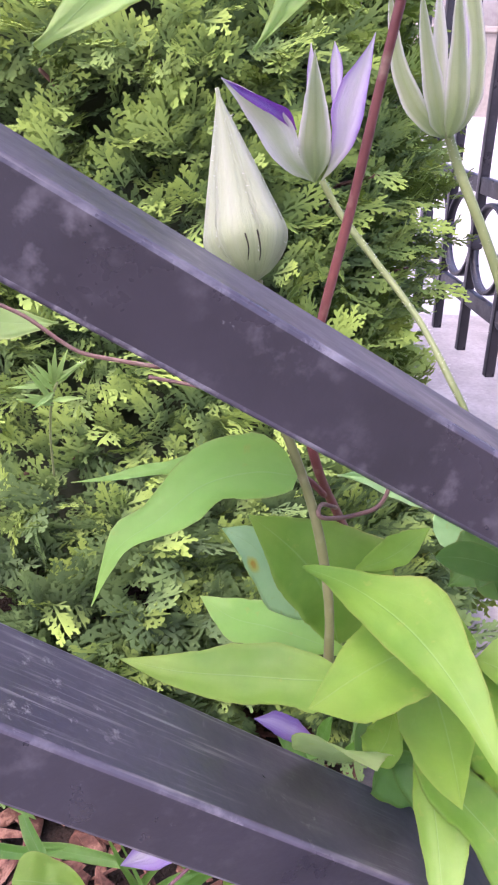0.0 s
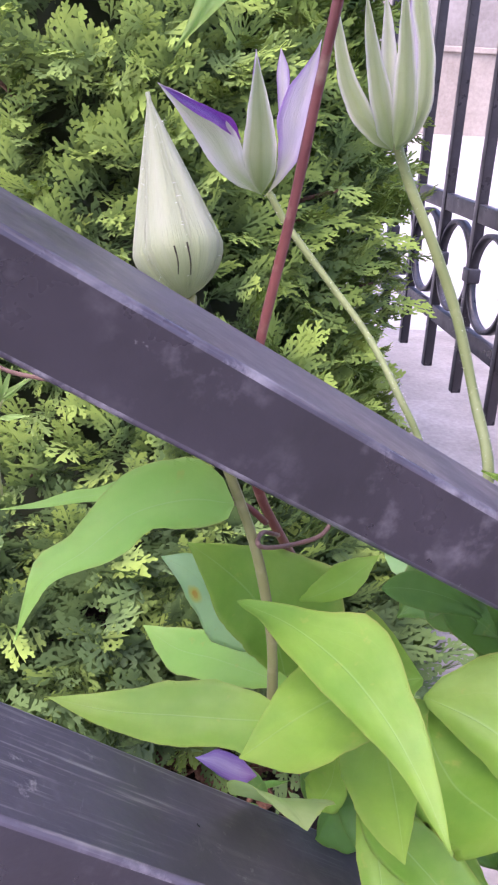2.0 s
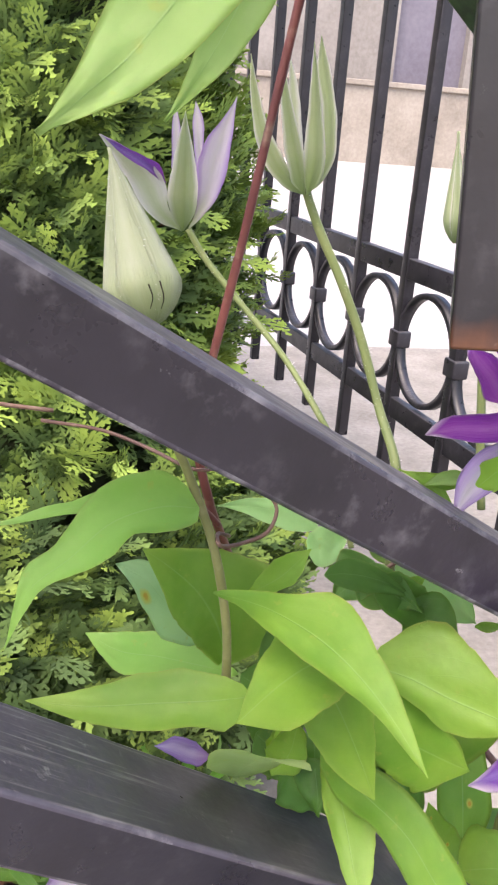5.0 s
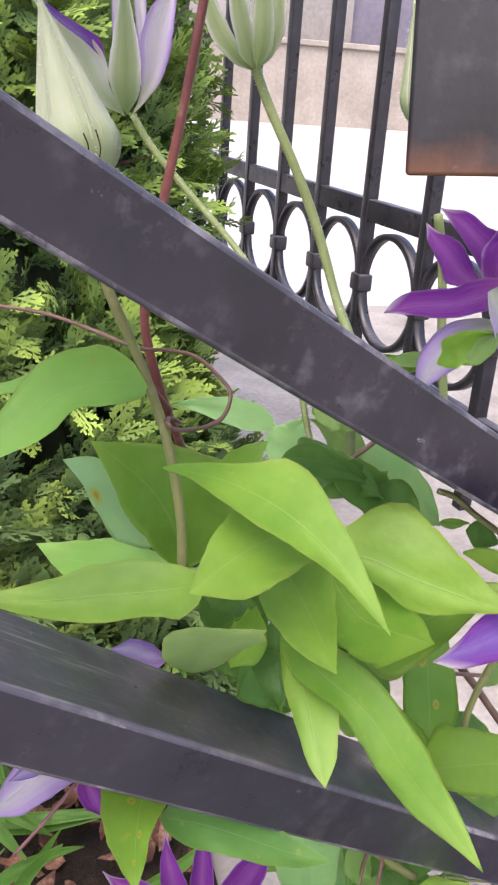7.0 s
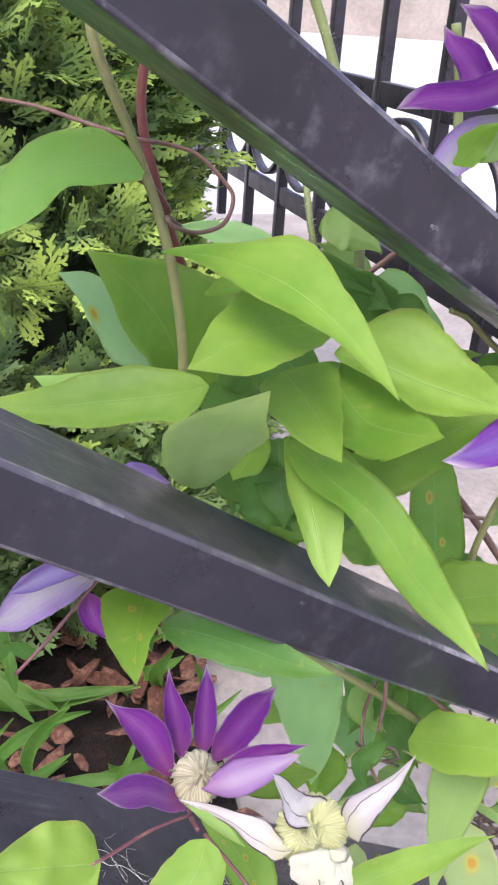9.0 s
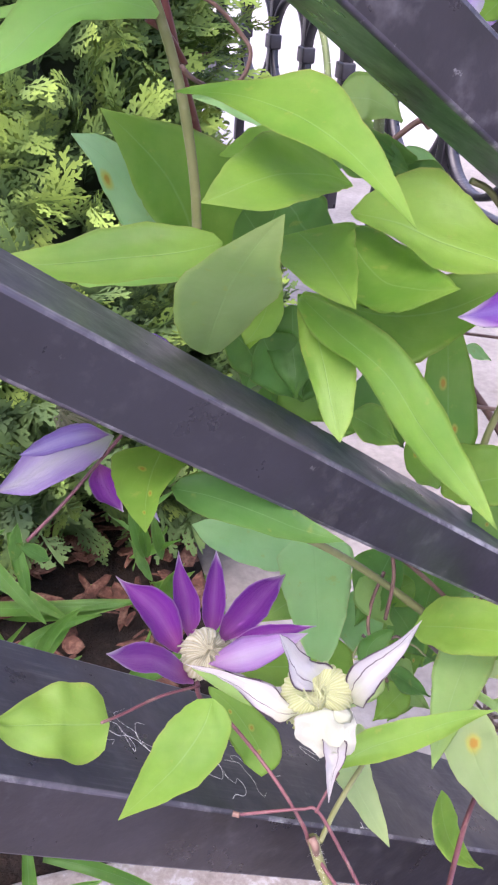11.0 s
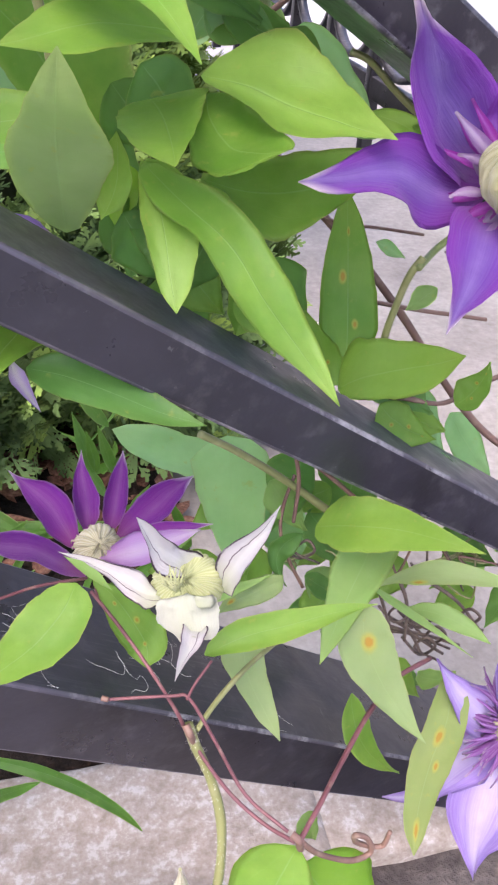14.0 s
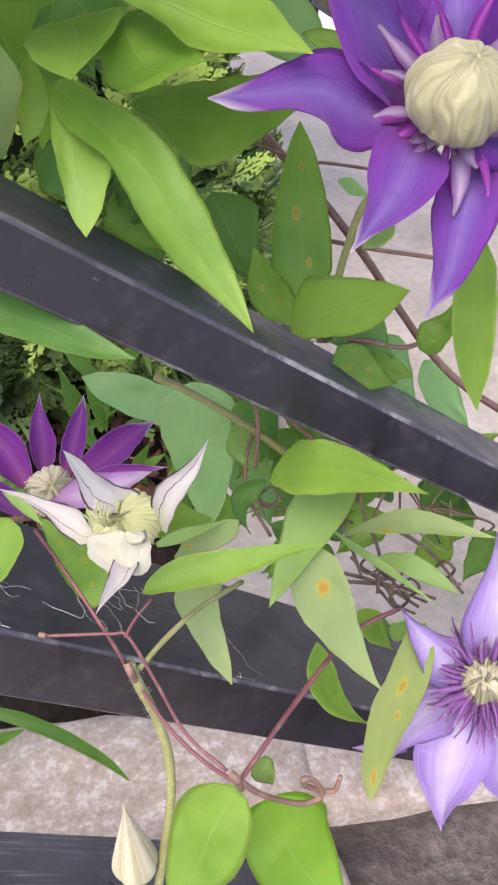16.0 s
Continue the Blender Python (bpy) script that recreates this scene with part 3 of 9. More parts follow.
def vane(parent, material, rib, left, right, facing, label="", name="leaf", fold=0.12, wave=0.05, crumple=0.14, veined=True, thick=0.0004, rows=26, half=6):
    """A leaf or tepal along its midrib: half widths in millimetres on either side, from base to tip."""
    SEED[0] += 1.37
    seed = SEED[0]
    pts = [Vector(p) for p in rib]
    n = Vector(facing).normalized()
    bm = bmesh.new()
    uv = bm.loops.layers.uv.verify()
    fine = [along(pts, k / 80) for k in range(81)]
    run = [0.0]
    for k in range(80):
        run.append(run[-1] + (fine[k + 1] - fine[k]).length)
    length = run[-1]

    def centre(s):
        want = min(max(s, 0.0), 1.0) * length
        k = next((k for k in range(80) if run[k + 1] >= want), 79)
        return fine[k].lerp(fine[k + 1], (want - run[k]) / max(1e-9, run[k + 1] - run[k]))

    grid = []
    for i in range(rows + 1):
        s = i / rows
        t = (centre(s + 0.04) - centre(s - 0.04)).normalized()
        nn = (n - t * n.dot(t)).normalized()
        across = t.cross(nn)
        wl, wr = (max(0.15, along(w, s)) / 1000 for w in (left, right))
        knot = 1 / (len(left) - 1)
        if name == "leaf" and s < knot:
            wl, wr = (max(0.3, w[1] * (s / knot) ** 0.45) / 1000 for w in (left, right))
        span = (wl + wr) / 2
        line = []
        for j in range(-half, half + 1):
            u = j / half
            w = wr if u > 0 else wl
            w *= 1 + 0.018 * math.sin(s * 31 + seed + (2 if u > 0 else 0)) + 0.012 * math.sin(s * 67 + seed * 3)
            a = abs(u)
            lift = fold * a**1.3 * w - 0.05 * span * math.sin(math.pi * a)
            lift += wave * span * math.sin(s * 9 + seed + (2.1 if u > 0 else 0)) * a**2
            if crumple:
                lift += crumple * 2 * span * (0.55 * noise.noise((s * 2.6 + seed, u * 1.1, seed * 0.7)) + 0.28 * noise.noise((s * 7.0, u * 2.6 + seed, seed))) * min(1.0, 4 * s) * (0.35 + 0.65 * a)
            if veined:
                lift += 0.035 * span * math.sin((s * 9 - a * 2.2 + 0.3 * math.sin(seed)) * 2 * math.pi * 0.75) * a * (1 - a) * 2
            line.append(bm.verts.new(centre(s) + across * (u * w) + nn * lift))
        grid.append(line)
    faces = []
    for i in range(rows):
        for j in range(2 * half):
            f = bm.faces.new((grid[i][j], grid[i][j + 1], grid[i + 1][j + 1], grid[i + 1][j]))
            for loop, (a, b) in zip(f.loops, ((0, 0), (1, 0), (1, 1), (0, 1))):
                loop[uv].uv = ((j + a) / (2 * half), (i + b) / rows)
            faces.append(f)
    bmesh.ops.solidify(bm, geom=faces, thickness=thick)
    return part(name, bm, material, parent, label)


def boss(parent, centre, facing, radius, height, count, material, seed, name="stamen_tuft", lean=0.55, width=0.0022, open_at=0.25, jag=0.25):
    """A tuft of narrow curved strips that lean in over the flower's middle."""
    rng = random.Random(seed)
    c, n = Vector(centre), Vector(facing).normalized()
    s = n.orthogonal().normalized()
    u = n.cross(s)
    bm = bmesh.new()
    for k in range(count):
        ring = math.sqrt((k + 0.5) / count)
        a = k * 2.39996
        out = s * math.cos(a) + u * math.sin(a)
        foot = c + out * radius * (open_at + (1 - open_at) * ring)
        h = height * (1 - 0.45 * ring) * rng.uniform(1 - jag, 1 + jag)
        top = c + out * radius * ring * (1 - lean) + n * h + Vector((rng.gauss(0, 1), rng.gauss(0, 1), rng.gauss(0, 1))) * radius * 0.06
        blade(bm, foot, top, width * rng.uniform(0.7, 1.3), out, bend=0.22 * ring + 0.05, shape="strap", rows=6, half=1, fold=-0.3, seed=k, thick=0.0003, curl=-0.12 * ring)
    return part(name, bm, material, parent, "cream stamens")


def dome(parent, centre, facing, radius, height, material, seed, strips=26, swirl=0.35, wobble=3.2, name="stamen_dome", label="cream dome of overlapping stamens"):
    """A closed dome of strips that overlap one another and turn in towards the top."""
    c, n = Vector(centre), Vector(facing).normalized()
    s = n.orthogonal().normalized()
    u = n.cross(s)
    bm = bmesh.new()
    uv = bm.loops.layers.uv.verify()
    rows, sides = 22, strips * 6
    grid = []
    for i in range(rows + 1):
        f = i / rows
        phi = -0.5 + (math.pi / 2 + 0.45) * f
        line = []
        for k in range(sides):
            a = 2 * math.pi * k / sides
            turn = strips * (k / sides) + swirl * 3 * f + wobble * noise.noise((math.cos(a) * 2.3 + seed, math.sin(a) * 2.3, f * 1.9))
            turn = abs((turn % 2.0) - 1.0)
            r = radius * math.cos(phi) * (0.94 + 0.085 * turn**0.6 + 0.14 * noise.noise((math.cos(a) * 1.6, math.sin(a) * 1.6 + seed, f * 3)))
            line.append((bm.verts.new(c + (s * math.cos(a) + u * math.sin(a)) * r + n * height * (0.35 + 0.65 * math.sin(phi)) * (1 + 0.07 * noise.noise((math.cos(a) * 3, math.sin(a) * 3, f * 6 + seed)))), turn))
        grid.append(line)
    for i in range(rows):
        for k in range(sides):
            q = (k + 1) % sides
            f = bm.faces.new((grid[i][k][0], grid[i][q][0], grid[i + 1][q][0], grid[i + 1][k][0]))
            for loop, (w, v) in zip(f.loops, ((grid[i][k][1], i), (grid[i][q][1], i), (grid[i + 1][q][1], i + 1), (grid[i + 1][k][1], i + 1))):
                loop[uv].uv = (w, 0.3 + 0.6 * v / rows)
    bm.faces.new([v for v, _ in grid[-1]])
    return part(name, bm, material, parent, label)


def petaloids(parent, centre, facing, inner, outer, count, material, seed, rise=(0.1, 0.7), width=0.004):
    """A ring of narrow pointed petal-like stamens, each a part."""
    rng = random.Random(seed)
    c, n = Vector(centre), Vector(facing).normalized()
    s = n.orthogonal().normalized()
    u = n.cross(s)
    for k in range(count):
        a = k * 2.39996
        out = s * math.cos(a) + u * math.sin(a)
        lift = rng.uniform(*rise)
        length = rng.uniform(inner * 0.6 + outer * 0.4, outer) - inner
        foot = c + out * inner * 0.8
        leaf(parent, material, foot, foot + (out * math.cos(lift) + n * math.sin(lift)) * length, width * rng.uniform(0.6, 1.2), n - out * 0.3, name="petaloid", shape="lance", rows=7, half=1, fold=0.5, bend=rng.uniform(-0.12, 0.12), sway=rng.uniform(-0.1, 0.1))


def bud(parent, base, tip, width, material, ribs=6, twist=0.12, fat=0.62, name="calyx", label=""):
    """A closed pointed bud with ribs where its tepals meet."""
    b, t = Vector(base), Vector(tip)
    axis = t - b
    s = axis.orthogonal().normalized()
    u = axis.normalized().cross(s)
    bm = bmesh.new()
    uv = bm.loops.layers.uv.verify()
    rows, sides = 26, 48
    rings = []
    for i in range(rows + 1):
        f = i / rows
        g = max(0.0, (f - 0.24) / 0.76)
        r = width / 2 * (math.sin(math.pi / 2 * min(1, f / 0.24)) ** 0.65 if f < 0.24 else (1 - g) ** 1.12 + 0.18 * g * (1 - g))
        r = max(r, 0.0006)
        ring = []
        for k in range(sides):
            a = 2 * math.pi * k / sides
            rib = abs(math.sin((a + twist * f) * ribs / 2))
            rr = r * (0.90 + 0.12 * rib**0.4)
            ring.append(bm.verts.new(b + axis * f + (s * math.cos(a) + u * math.sin(a)) * rr))
        rings.append(ring)
    for i in range(rows):
        for k in range(sides):
            f = bm.faces.new((rings[i][k], rings[i][(k + 1) % sides], rings[i + 1][(k + 1) % sides], rings[i + 1][k]))
            for loop, (p, q) in zip(f.loops, ((0, 0), (1, 0), (1, 1), (0, 1))):
                loop[uv].uv = (((k + p) * ribs / sides) % 1.0001, (i + q) / rows)
    bm.faces.new(rings[0][::-1]), bm.faces.new(rings[-1])
    seams = [[tuple(rings[i][round((k / ribs * 2 * math.pi - twist * i / rows) / (2 * math.pi) * sides) % sides].co) for i in range(1, rows - 1, 3)] for k in range(ribs)]
    body = part(name, bm, material, parent, label)
    for pts in seams:
        stem("seam", body, material, width * 0.008, width * 0.004, *pts, knots=0.0, sides=5)
        hairs(body, 0.0002, *pts, count=36, length=0.0012, seed=len(pts) + round(pts[0][0] * 1e4))
    return body


# ---- ground, paving, kerb, wall ----
bm = bmesh.new()
slab(bm, (-60, -40, -0.5), (60, 60, -0.03))
solid("ground", bm, PAVING, "pale sunlit concrete paving out to the street", "ground", "structure")

bm = bmesh.new()
side_n = 70
verts = {}
for i in range(side_n + 1):
    for j in range(side_n + 1):
        x, y = -0.9 + 1.05 * i / side_n, 0.335 + 1.5 * j / side_n
        z = -0.012 + 0.02 * noise.noise((x * 6, y * 6, 0)) + 0.007 * noise.noise((x * 40, y * 40, 3))
        rim = min(i, j, side_n - i, side_n - j)
        if rim == 0:
            z = -0.06
        verts[i, j] = bm.verts.new((x, y, z))
for i in range(side_n):
    for j in range(side_n):
        bm.faces.new((verts[i, j], verts[i + 1, j], verts[i + 1, j + 1], verts[i, j + 1]))
solid("soil_bed", bm, SOIL, "dark planting bed soil beside the concrete kerb", "soil", "structure", True)

bm = bmesh.new()
slab(bm, (-1.2, -0.25, -0.30), (0.19, 0.345, 0.0), 0.012)
slab(bm, (0.175, 0.252, -0.30), (2.2, 0.344, -0.003), 0.012)
bmesh.ops.subdivide_edges(bm, edges=[e for e in bm.edges if e.calc_length() > 0.3], cuts=50, use_grid_fill=True)
for v in bm.verts:
    v.co += Vector((0, 0.006, 0.004)) * noise.noise(v.co * 22)
    if 0.15 < v.co.x < 0.2 and v.co.y < 0.25:
        v.co.x += 0.02 * noise.noise(v.co * 18)
solid("kerb", bm, CONCRETE, "weathered pebbly concrete kerb under the railing", "kerb", "structure", True)

bm = bmesh.new()
side_n = 40
verts = {}
for i in range(side_n + 1):
    for j in range(side_n + 1):
        x, y = 0.10 + 1.4 * i / side_n, -0.25 + 0.583 * j / side_n
        verts[i, j] = bm.verts.new((x, y, -0.024 + 0.012 * noise.noise((x * 9, y * 9, 2)) + 0.006 * noise.noise((x * 45, y * 45, 5))))
for i in range(side_n):
    for j in range(side_n):
        bm.faces.new((verts[i, j], verts[i + 1, j], verts[i + 1, j + 1], verts[i, j + 1]))
solid("soil_step", bm, EARTH, "dark earth beyond the broken kerb end", "soil", "structure", True)

# near paving as a darker slab, shade and dirt put into its colour
bm = bmesh.new()
slab(bm, (0.13, 0.335, -0.3), (3.5, 2.6, -0.012), 0.01)
bmesh.ops.subdivide_edges(bm, edges=[e for e in bm.edges if e.calc_length() > 0.3], cuts=30, use_grid_fill=True)
for v in bm.verts:
    v.co.z += 0.004 * noise.noise(v.co * 6)
solid("path", bm, PATH_SHADED, "pinkish grey concrete path beside the bed, darkened for shade and dirt", "path", "structure", True)

# the far wall across the street
wall = tagged(new("wall_far"), "beige stone street wall with a ledge and a grey gate", "wall", "", "structure")
bm = bmesh.new()
slab(bm, (-10, 18.0, -0.05), (30, 18.6, 1.45))
part("plinth", bm, STONE, wall, "beige stone plinth", False)
bm = bmesh.new()
slab(bm, (-10, 17.93, 1.45), (30, 18.6, 1.56), 0.02)
part("ledge", bm, STONE, wall, "", False)
bm = bmesh.new()
slab(bm, (-10, 18.1, 1.56), (6.85, 18.6, 6))
part("upper_wall", bm, STONE_LIGHT, wall, "pale plaster", False)
bm = bmesh.new()
slab(bm, (8.4, 18.1, 1.56), (30, 18.6, 6))
part("upper_wall", bm, STONE_LIGHT, wall, "pale plaster", False)
bm = bmesh.new()
slab(bm, (6.85, 18.3, 1.56), (8.4, 18.5, 6))
part("gate_panel", bm, GATE, wall, "grey painted panel", False)

# bark chips over the soil
rng = random.Random(5)
bm = bmesh.new()
for k in range(430):
    x, y = rng.uniform(-0.35, 0.14), 0.37 + 0.5 * rng.random()
    z = 0.0 + 0.02 * noise.noise((x * 6, y * 6, 0)) + rng.uniform(-0.006, 0.008)
    a, tilt = rng.uniform(0, 6.28), rng.uniform(-0.4, 0.4)
    d = Vector((math.cos(a) * math.cos(tilt), math.sin(a) * math.cos(tilt), math.sin(tilt)))
    l, w = rng.uniform(0.008, 0.030), rng.uniform(0.004, 0.012)
    p = Vector((x, y, z))
    s_ = d.cross(Vector((rng.gauss(0, 0.4), rng.gauss(0, 0.4), 1))).normalized()
    up = s_.cross(d)
    ring = []
    for q in range(7):
        b = q * 2 * math.pi / 7
        r = rng.uniform(0.7, 1.15)
        ring.append((d * math.cos(b) * l + s_ * math.sin(b) * w) * r)
    low = [bm.verts.new(p + v) for v in ring]
    high = [bm.verts.new(p + v * 0.85 + up * rng.uniform(0.0008, 0.002)) for v in ring]
    bm.faces.new(high), bm.faces.new(low[::-1])
    for q in range(7):
        bm.faces.new((low[q], low[(q + 1) % 7], high[(q + 1) % 7], high[q]))
solid("bark_mulch", bm, CHIP, "reddish brown bark chips on the bed", "mulch", "stuff")

# ---- stair railing ----
railing = thing("stair_railing", "black painted iron stair railing, scuffed and worn", "railing")


def rail(front_top, along, depth_way, depth, height, x0, x1, label="", paint=IRON):
    """A flat rectangular tube; front_top is its front upper edge where x = 0."""
    d, n = Vector(along).normalized(), Vector(depth_way).normalized()
    n = (n - d * n.dot(d)).normalized()
    u = d.cross(n)
    if u.z < 0:
        u = -u
    mid = Vector(front_top) + n * depth / 2 - u * height / 2
    bm = bmesh.new()
    bar(bm, mid + d * (x0 / d.x), mid + d * (x1 / d.x), n, depth, height, 0.0015)
    return part("rail", bm, paint, railing, label, False)


rail((0, 0.1633, 0.6101), (0.8263, 0.2203, -0.5184), (-0.2325, 0.9717, 0.0423), 0.0393, 0.0204, -0.55, 1.0, "scuffed top rail", IRON_SCUFFED)
rail((0, 0.1624, 0.4793), (0.7956, 0.1906, -0.5750), (-0.2237, 0.9746, 0.0135), 0.0390, 0.0201, -0.55, 0.68)
rail((0, 0.1660, 0.3090), (0.7842, 0.1744, -0.5955), (-0.2173, 0.9761, 0.0), 0.0713, 0.0321, -0.55, 0.42, "wider lower rail", IRON_PLAIN)
rail((0, 0.1620, 0.1120), (0.7842, 0.1744, -0.5955), (-0.2173, 0.9761, 0.0), 0.0393, 0.0204, -0.55, 0.16)
rail((0, 0.1490, 0.7665), (0.79, 0.19, -0.58), (-0.22, 0.975, 0.0), 0.0393, 0.0204, -0.55, 0.45, "handrail above the upright", IRON_PLAIN)
# the square upright whose rusty lower end stops above the top rail
bm = bmesh.new()
bar(bm, (0.023, 0.020, 0), (0.023, 0.020, 0.22), (1, 0, 0), 0.046, 0.040, 0.0009)
post = part("upright", bm, IRON_RUST, railing, "square upright with a rusty lower end", False)
post.matrix_basis = pose(0.0612, 0.1630, 0.6105, 0, -4, -25)


# ---- iron fence beyond the hedge ----
fence = thing("iron_fence", "black wrought iron fence with rings between two rails", "fence")
FENCE_WAY = Vector((-0.0943, 0.9955, 0.0))


def fence_at(k, z):
    """A place k bars along the fence."""
    return Vector((0.4145, 1.0113, z)) + FENCE_WAY * (0.1405 * k)


for z, h in ((0.4957, 0.026), (0.3164, 0.026)):
    bm = bmesh.new()
    bar(bm, fence_at(-2.6, z), fence_at(12.5, z), (1, 0, 0), 0.012, h, 0.0015)
    part("fence_rail", bm, IRON_FAR, fence)
bm = bmesh.new()
bar(bm, (0, 0, 0.223), (0, 0, 1.5), FENCE_WAY, 0.015, 0.015, 0.0015)
bar_mesh = mesh_of(bm, "fence_bar")
bar_mesh.materials.append(IRON_FAR)
bm = bmesh.new()
ring_r, ring_w, ring_t = 0.0705, 0.012, 0.007
loops = []
for k in range(40):
    a = 2 * math.pi * k / 40
    loops.append([bm.verts.new(FENCE_WAY * (math.cos(a) * r) + Vector((x, 0, math.sin(a) * r))) for r, x in ((ring_r, -ring_w / 2), (ring_r, ring_w / 2), (ring_r - ring_t, ring_w / 2), (ring_r - ring_t, -ring_w / 2))])
for k in range(40):
    a, b = loops[k], loops[(k + 1) % 40]
    for j in range(4):
        bm.faces.new((a[j], a[(j + 1) % 4], b[(j + 1) % 4], b[j]))
ring_mesh = mesh_of(bm, "ring")
ring_mesh.materials.append(IRON_FAR)
bm = bmesh.new()
bar(bm, (0, 0, -0.011), (0, 0, 0.011), FENCE_WAY, 0.026, 0.020, 0.003)
collar_mesh = mesh_of(bm, "collar")
collar_mesh.materials.append(IRON_FAR)
for k in range(-2, 13):
    for name, data, where in (("fence_bar", bar_mesh, fence_at(k, 0)), ("ring", ring_mesh, fence_at(k + 0.5, 0.406)), ("collar", collar_mesh, fence_at(k, 0.406))):
        ob = new(name, data)
        ob.parent, ob.location = fence, where


# ---- thuja hedge ----
def spray_template(rng):
    """A flat fan of blunt scaly fingers in the x-y plane, x along it."""
    verts, faces, uvs = [], [], []

    def finger(p, q, w, lift):
        p, q = np.array(p), np.array(q)
        d = q - p
        s = np.array((-d[1], d[0], 0)) / (np.hypot(d[0], d[1]) + 1e-9) * w
        n = len(verts)
        up = np.array((0, 0, lift))
        for pt in (p, p + d * 0.35 + s * 0.8, p + d * 0.82 + s, q, p + d * 0.82 - s, p + d * 0.35 - s * 0.8, p + d * 0.6 + up):
            verts.append(pt)
            uvs.append((0.5, min(1, max(0, pt[0]))))
        faces.extend([(n + i, n + 6, n + (i + 1) % 6) for i in range(6)])

    finger((0, 0, 0), (1.0, rng.uniform(-0.08, 0.08), -0.04), 0.034, 0.018)
    for k in range(9):
        x = 0.06 + 0.095 * k
        sgn = 1 if k % 2 else -1
        a = sgn * rng.uniform(0.50, 0.80)
        l = (0.42 - 0.30 * abs(x - 0.35)) * rng.uniform(0.7, 1.1)
        z = rng.uniform(-0.08, 0.06)
        p = np.array((x, 0, -0.03 * x))
        q = p + np.array((math.cos(a) * l, math.sin(a) * l, z))
        finger(p, q, 0.030, 0.018)
        for j in range(4):
            f = 0.22 + 0.19 * j
            pp = p + (q - p) * f
            b = a - (sgn if j % 2 else -sgn) * rng.uniform(0.45, 0.75)
            ll = l * (0.52 - 0.22 * f) * rng.uniform(0.8, 1.2)
            finger(pp, pp + np.array((math.cos(b) * ll, math.sin(b) * ll, rng.uniform(-0.04, 0.04))), 0.028, 0.016)
    return np.array(verts), np.array(faces), np.array(uvs)


def hedge_tree(centre, radius, top, count, seed, label, view=(-2.6, 0.35)):
    tree = thing("thuja_tree", label, "tree", "thuja hedge", at=(centre[0], centre[1], -0.02))
    rng = random.Random(seed)
    templates = [spray_template(rng) for _ in range(7)]
    vs, fs, us, ns = [], [], [], []
    start = 0

    def reach(a, z):
        f = z / top
        lump = 1 + 0.12 * noise.noise((math.cos(a) * 2.2 + seed, math.sin(a) * 2.2, z * 5.0)) + 0.16 * noise.noise((math.cos(a) * 5 + seed, math.sin(a) * 5, z * 10))
        return radius * lump * (1.0 - 0.28 * f * f) * (0.93 + (0.80 * min(1.0, max(0.0, (-0.30 - a) / 0.8)) if a < 1.5 else 0.1) * max(0.0, 1 - z / 0.36)) * (0.75 + 0.25 * min(1, z / 0.10))

    # clumps of sprays that fan out together
    for c in range(count + count // 3 + count // 4):
        skirt = c >= count + count // 3
        back = c >= count and not skirt
        a = rng.uniform(view[1], view[0] + 2 * math.pi) if back else rng.uniform(-1.9, -0.5) if skirt else rng.uniform(*view)
        z = 0.02 + 0.2 * rng.random() if skirt else 0.04 + (top - 0.04) * rng.random()
        out = Vector((math.cos(a), math.sin(a), 0))
        across = Vector((-out.y, out.x, 0))
        lead = (out * rng.uniform(0.6, 1.1) + Vector((0, 0, rng.uniform(0.0, 0.9))) + across * rng.gauss(0, 0.4)).normalized()
        root = Vector((0, 0, z)) + out * (reach(a, z) - (0.15 if back else 0.115) - 0.06 * rng.random() ** 2)
        flat = across * rng.gauss(0.9, 0.3) + Vector((0, 0, rng.gauss(0.2, 0.5)))
        for k in range(8):
            tv, tf, tu = templates[rng.randrange(7)]
            f = (k + rng.random()) / 8
            p = root + lead * 0.10 * f + across * rng.gauss(0, 0.012) + Vector((0, 0, rng.gauss(0, 0.010)))
            axis = (lead + across * rng.gauss(0, 0.42) + Vector((0, 0, rng.gauss(0, 0.30)))).normalized()
            s = flat + across * rng.gauss(0, 0.35) + Vector((0, 0, rng.gauss(0, 0.35)))
            s = (s - axis * axis.dot(s)).normalized()
            n = axis.cross(s)
            if n.dot(out + Vector((0, 0, 0.4))) < 0:
                s, n = -s, -n
            soft = (out * 0.75 + lead * 0.45 + Vector((0, 0, 0.1)) + n * 0.7).normalized()
            size = rng.uniform(0.040, 0.066) * (1.25 if back else 1.0)
            m = np.array((axis, s, n)) * size
            bent = tv.copy()
            bent[:, 2] += rng.uniform(-0.35, 0.1) * bent[:, 0] ** 2 + rng.uniform(-0.3, 0.3) * bent[:, 1] ** 2
            vs.append(bent @ m + np.array(p))
            fs.append(tf + start)
            # darker towards clump roots; halving the skirt paints in shade under the overhang
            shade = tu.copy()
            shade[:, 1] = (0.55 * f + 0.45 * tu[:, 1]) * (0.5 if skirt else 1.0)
            us.append(shade)
            ns.append(np.repeat(np.array(soft)[None], len(tv), 0))
            start += len(tv)
    vs, fs, us = np.concatenate(vs), np.concatenate(fs), np.concatenate(us)
    me = bpy.data.meshes.new("foliage")
    me.from_pydata(vs.tolist(), [], fs.tolist())
    uvl = me.uv_layers.new()
    uvl.data.foreach_set("uv", us[fs.ravel()].ravel())
    me.shade_smooth()
    me.normals_split_custom_set_from_vertices(np.concatenate(ns).tolist())
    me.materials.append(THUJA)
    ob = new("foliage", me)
    ob.parent = tree
    tagged(ob, "dense yellow-green scaly sprays", kind="stuff")
    # dark shell added to block the view through and stand for inner shade
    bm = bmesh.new()
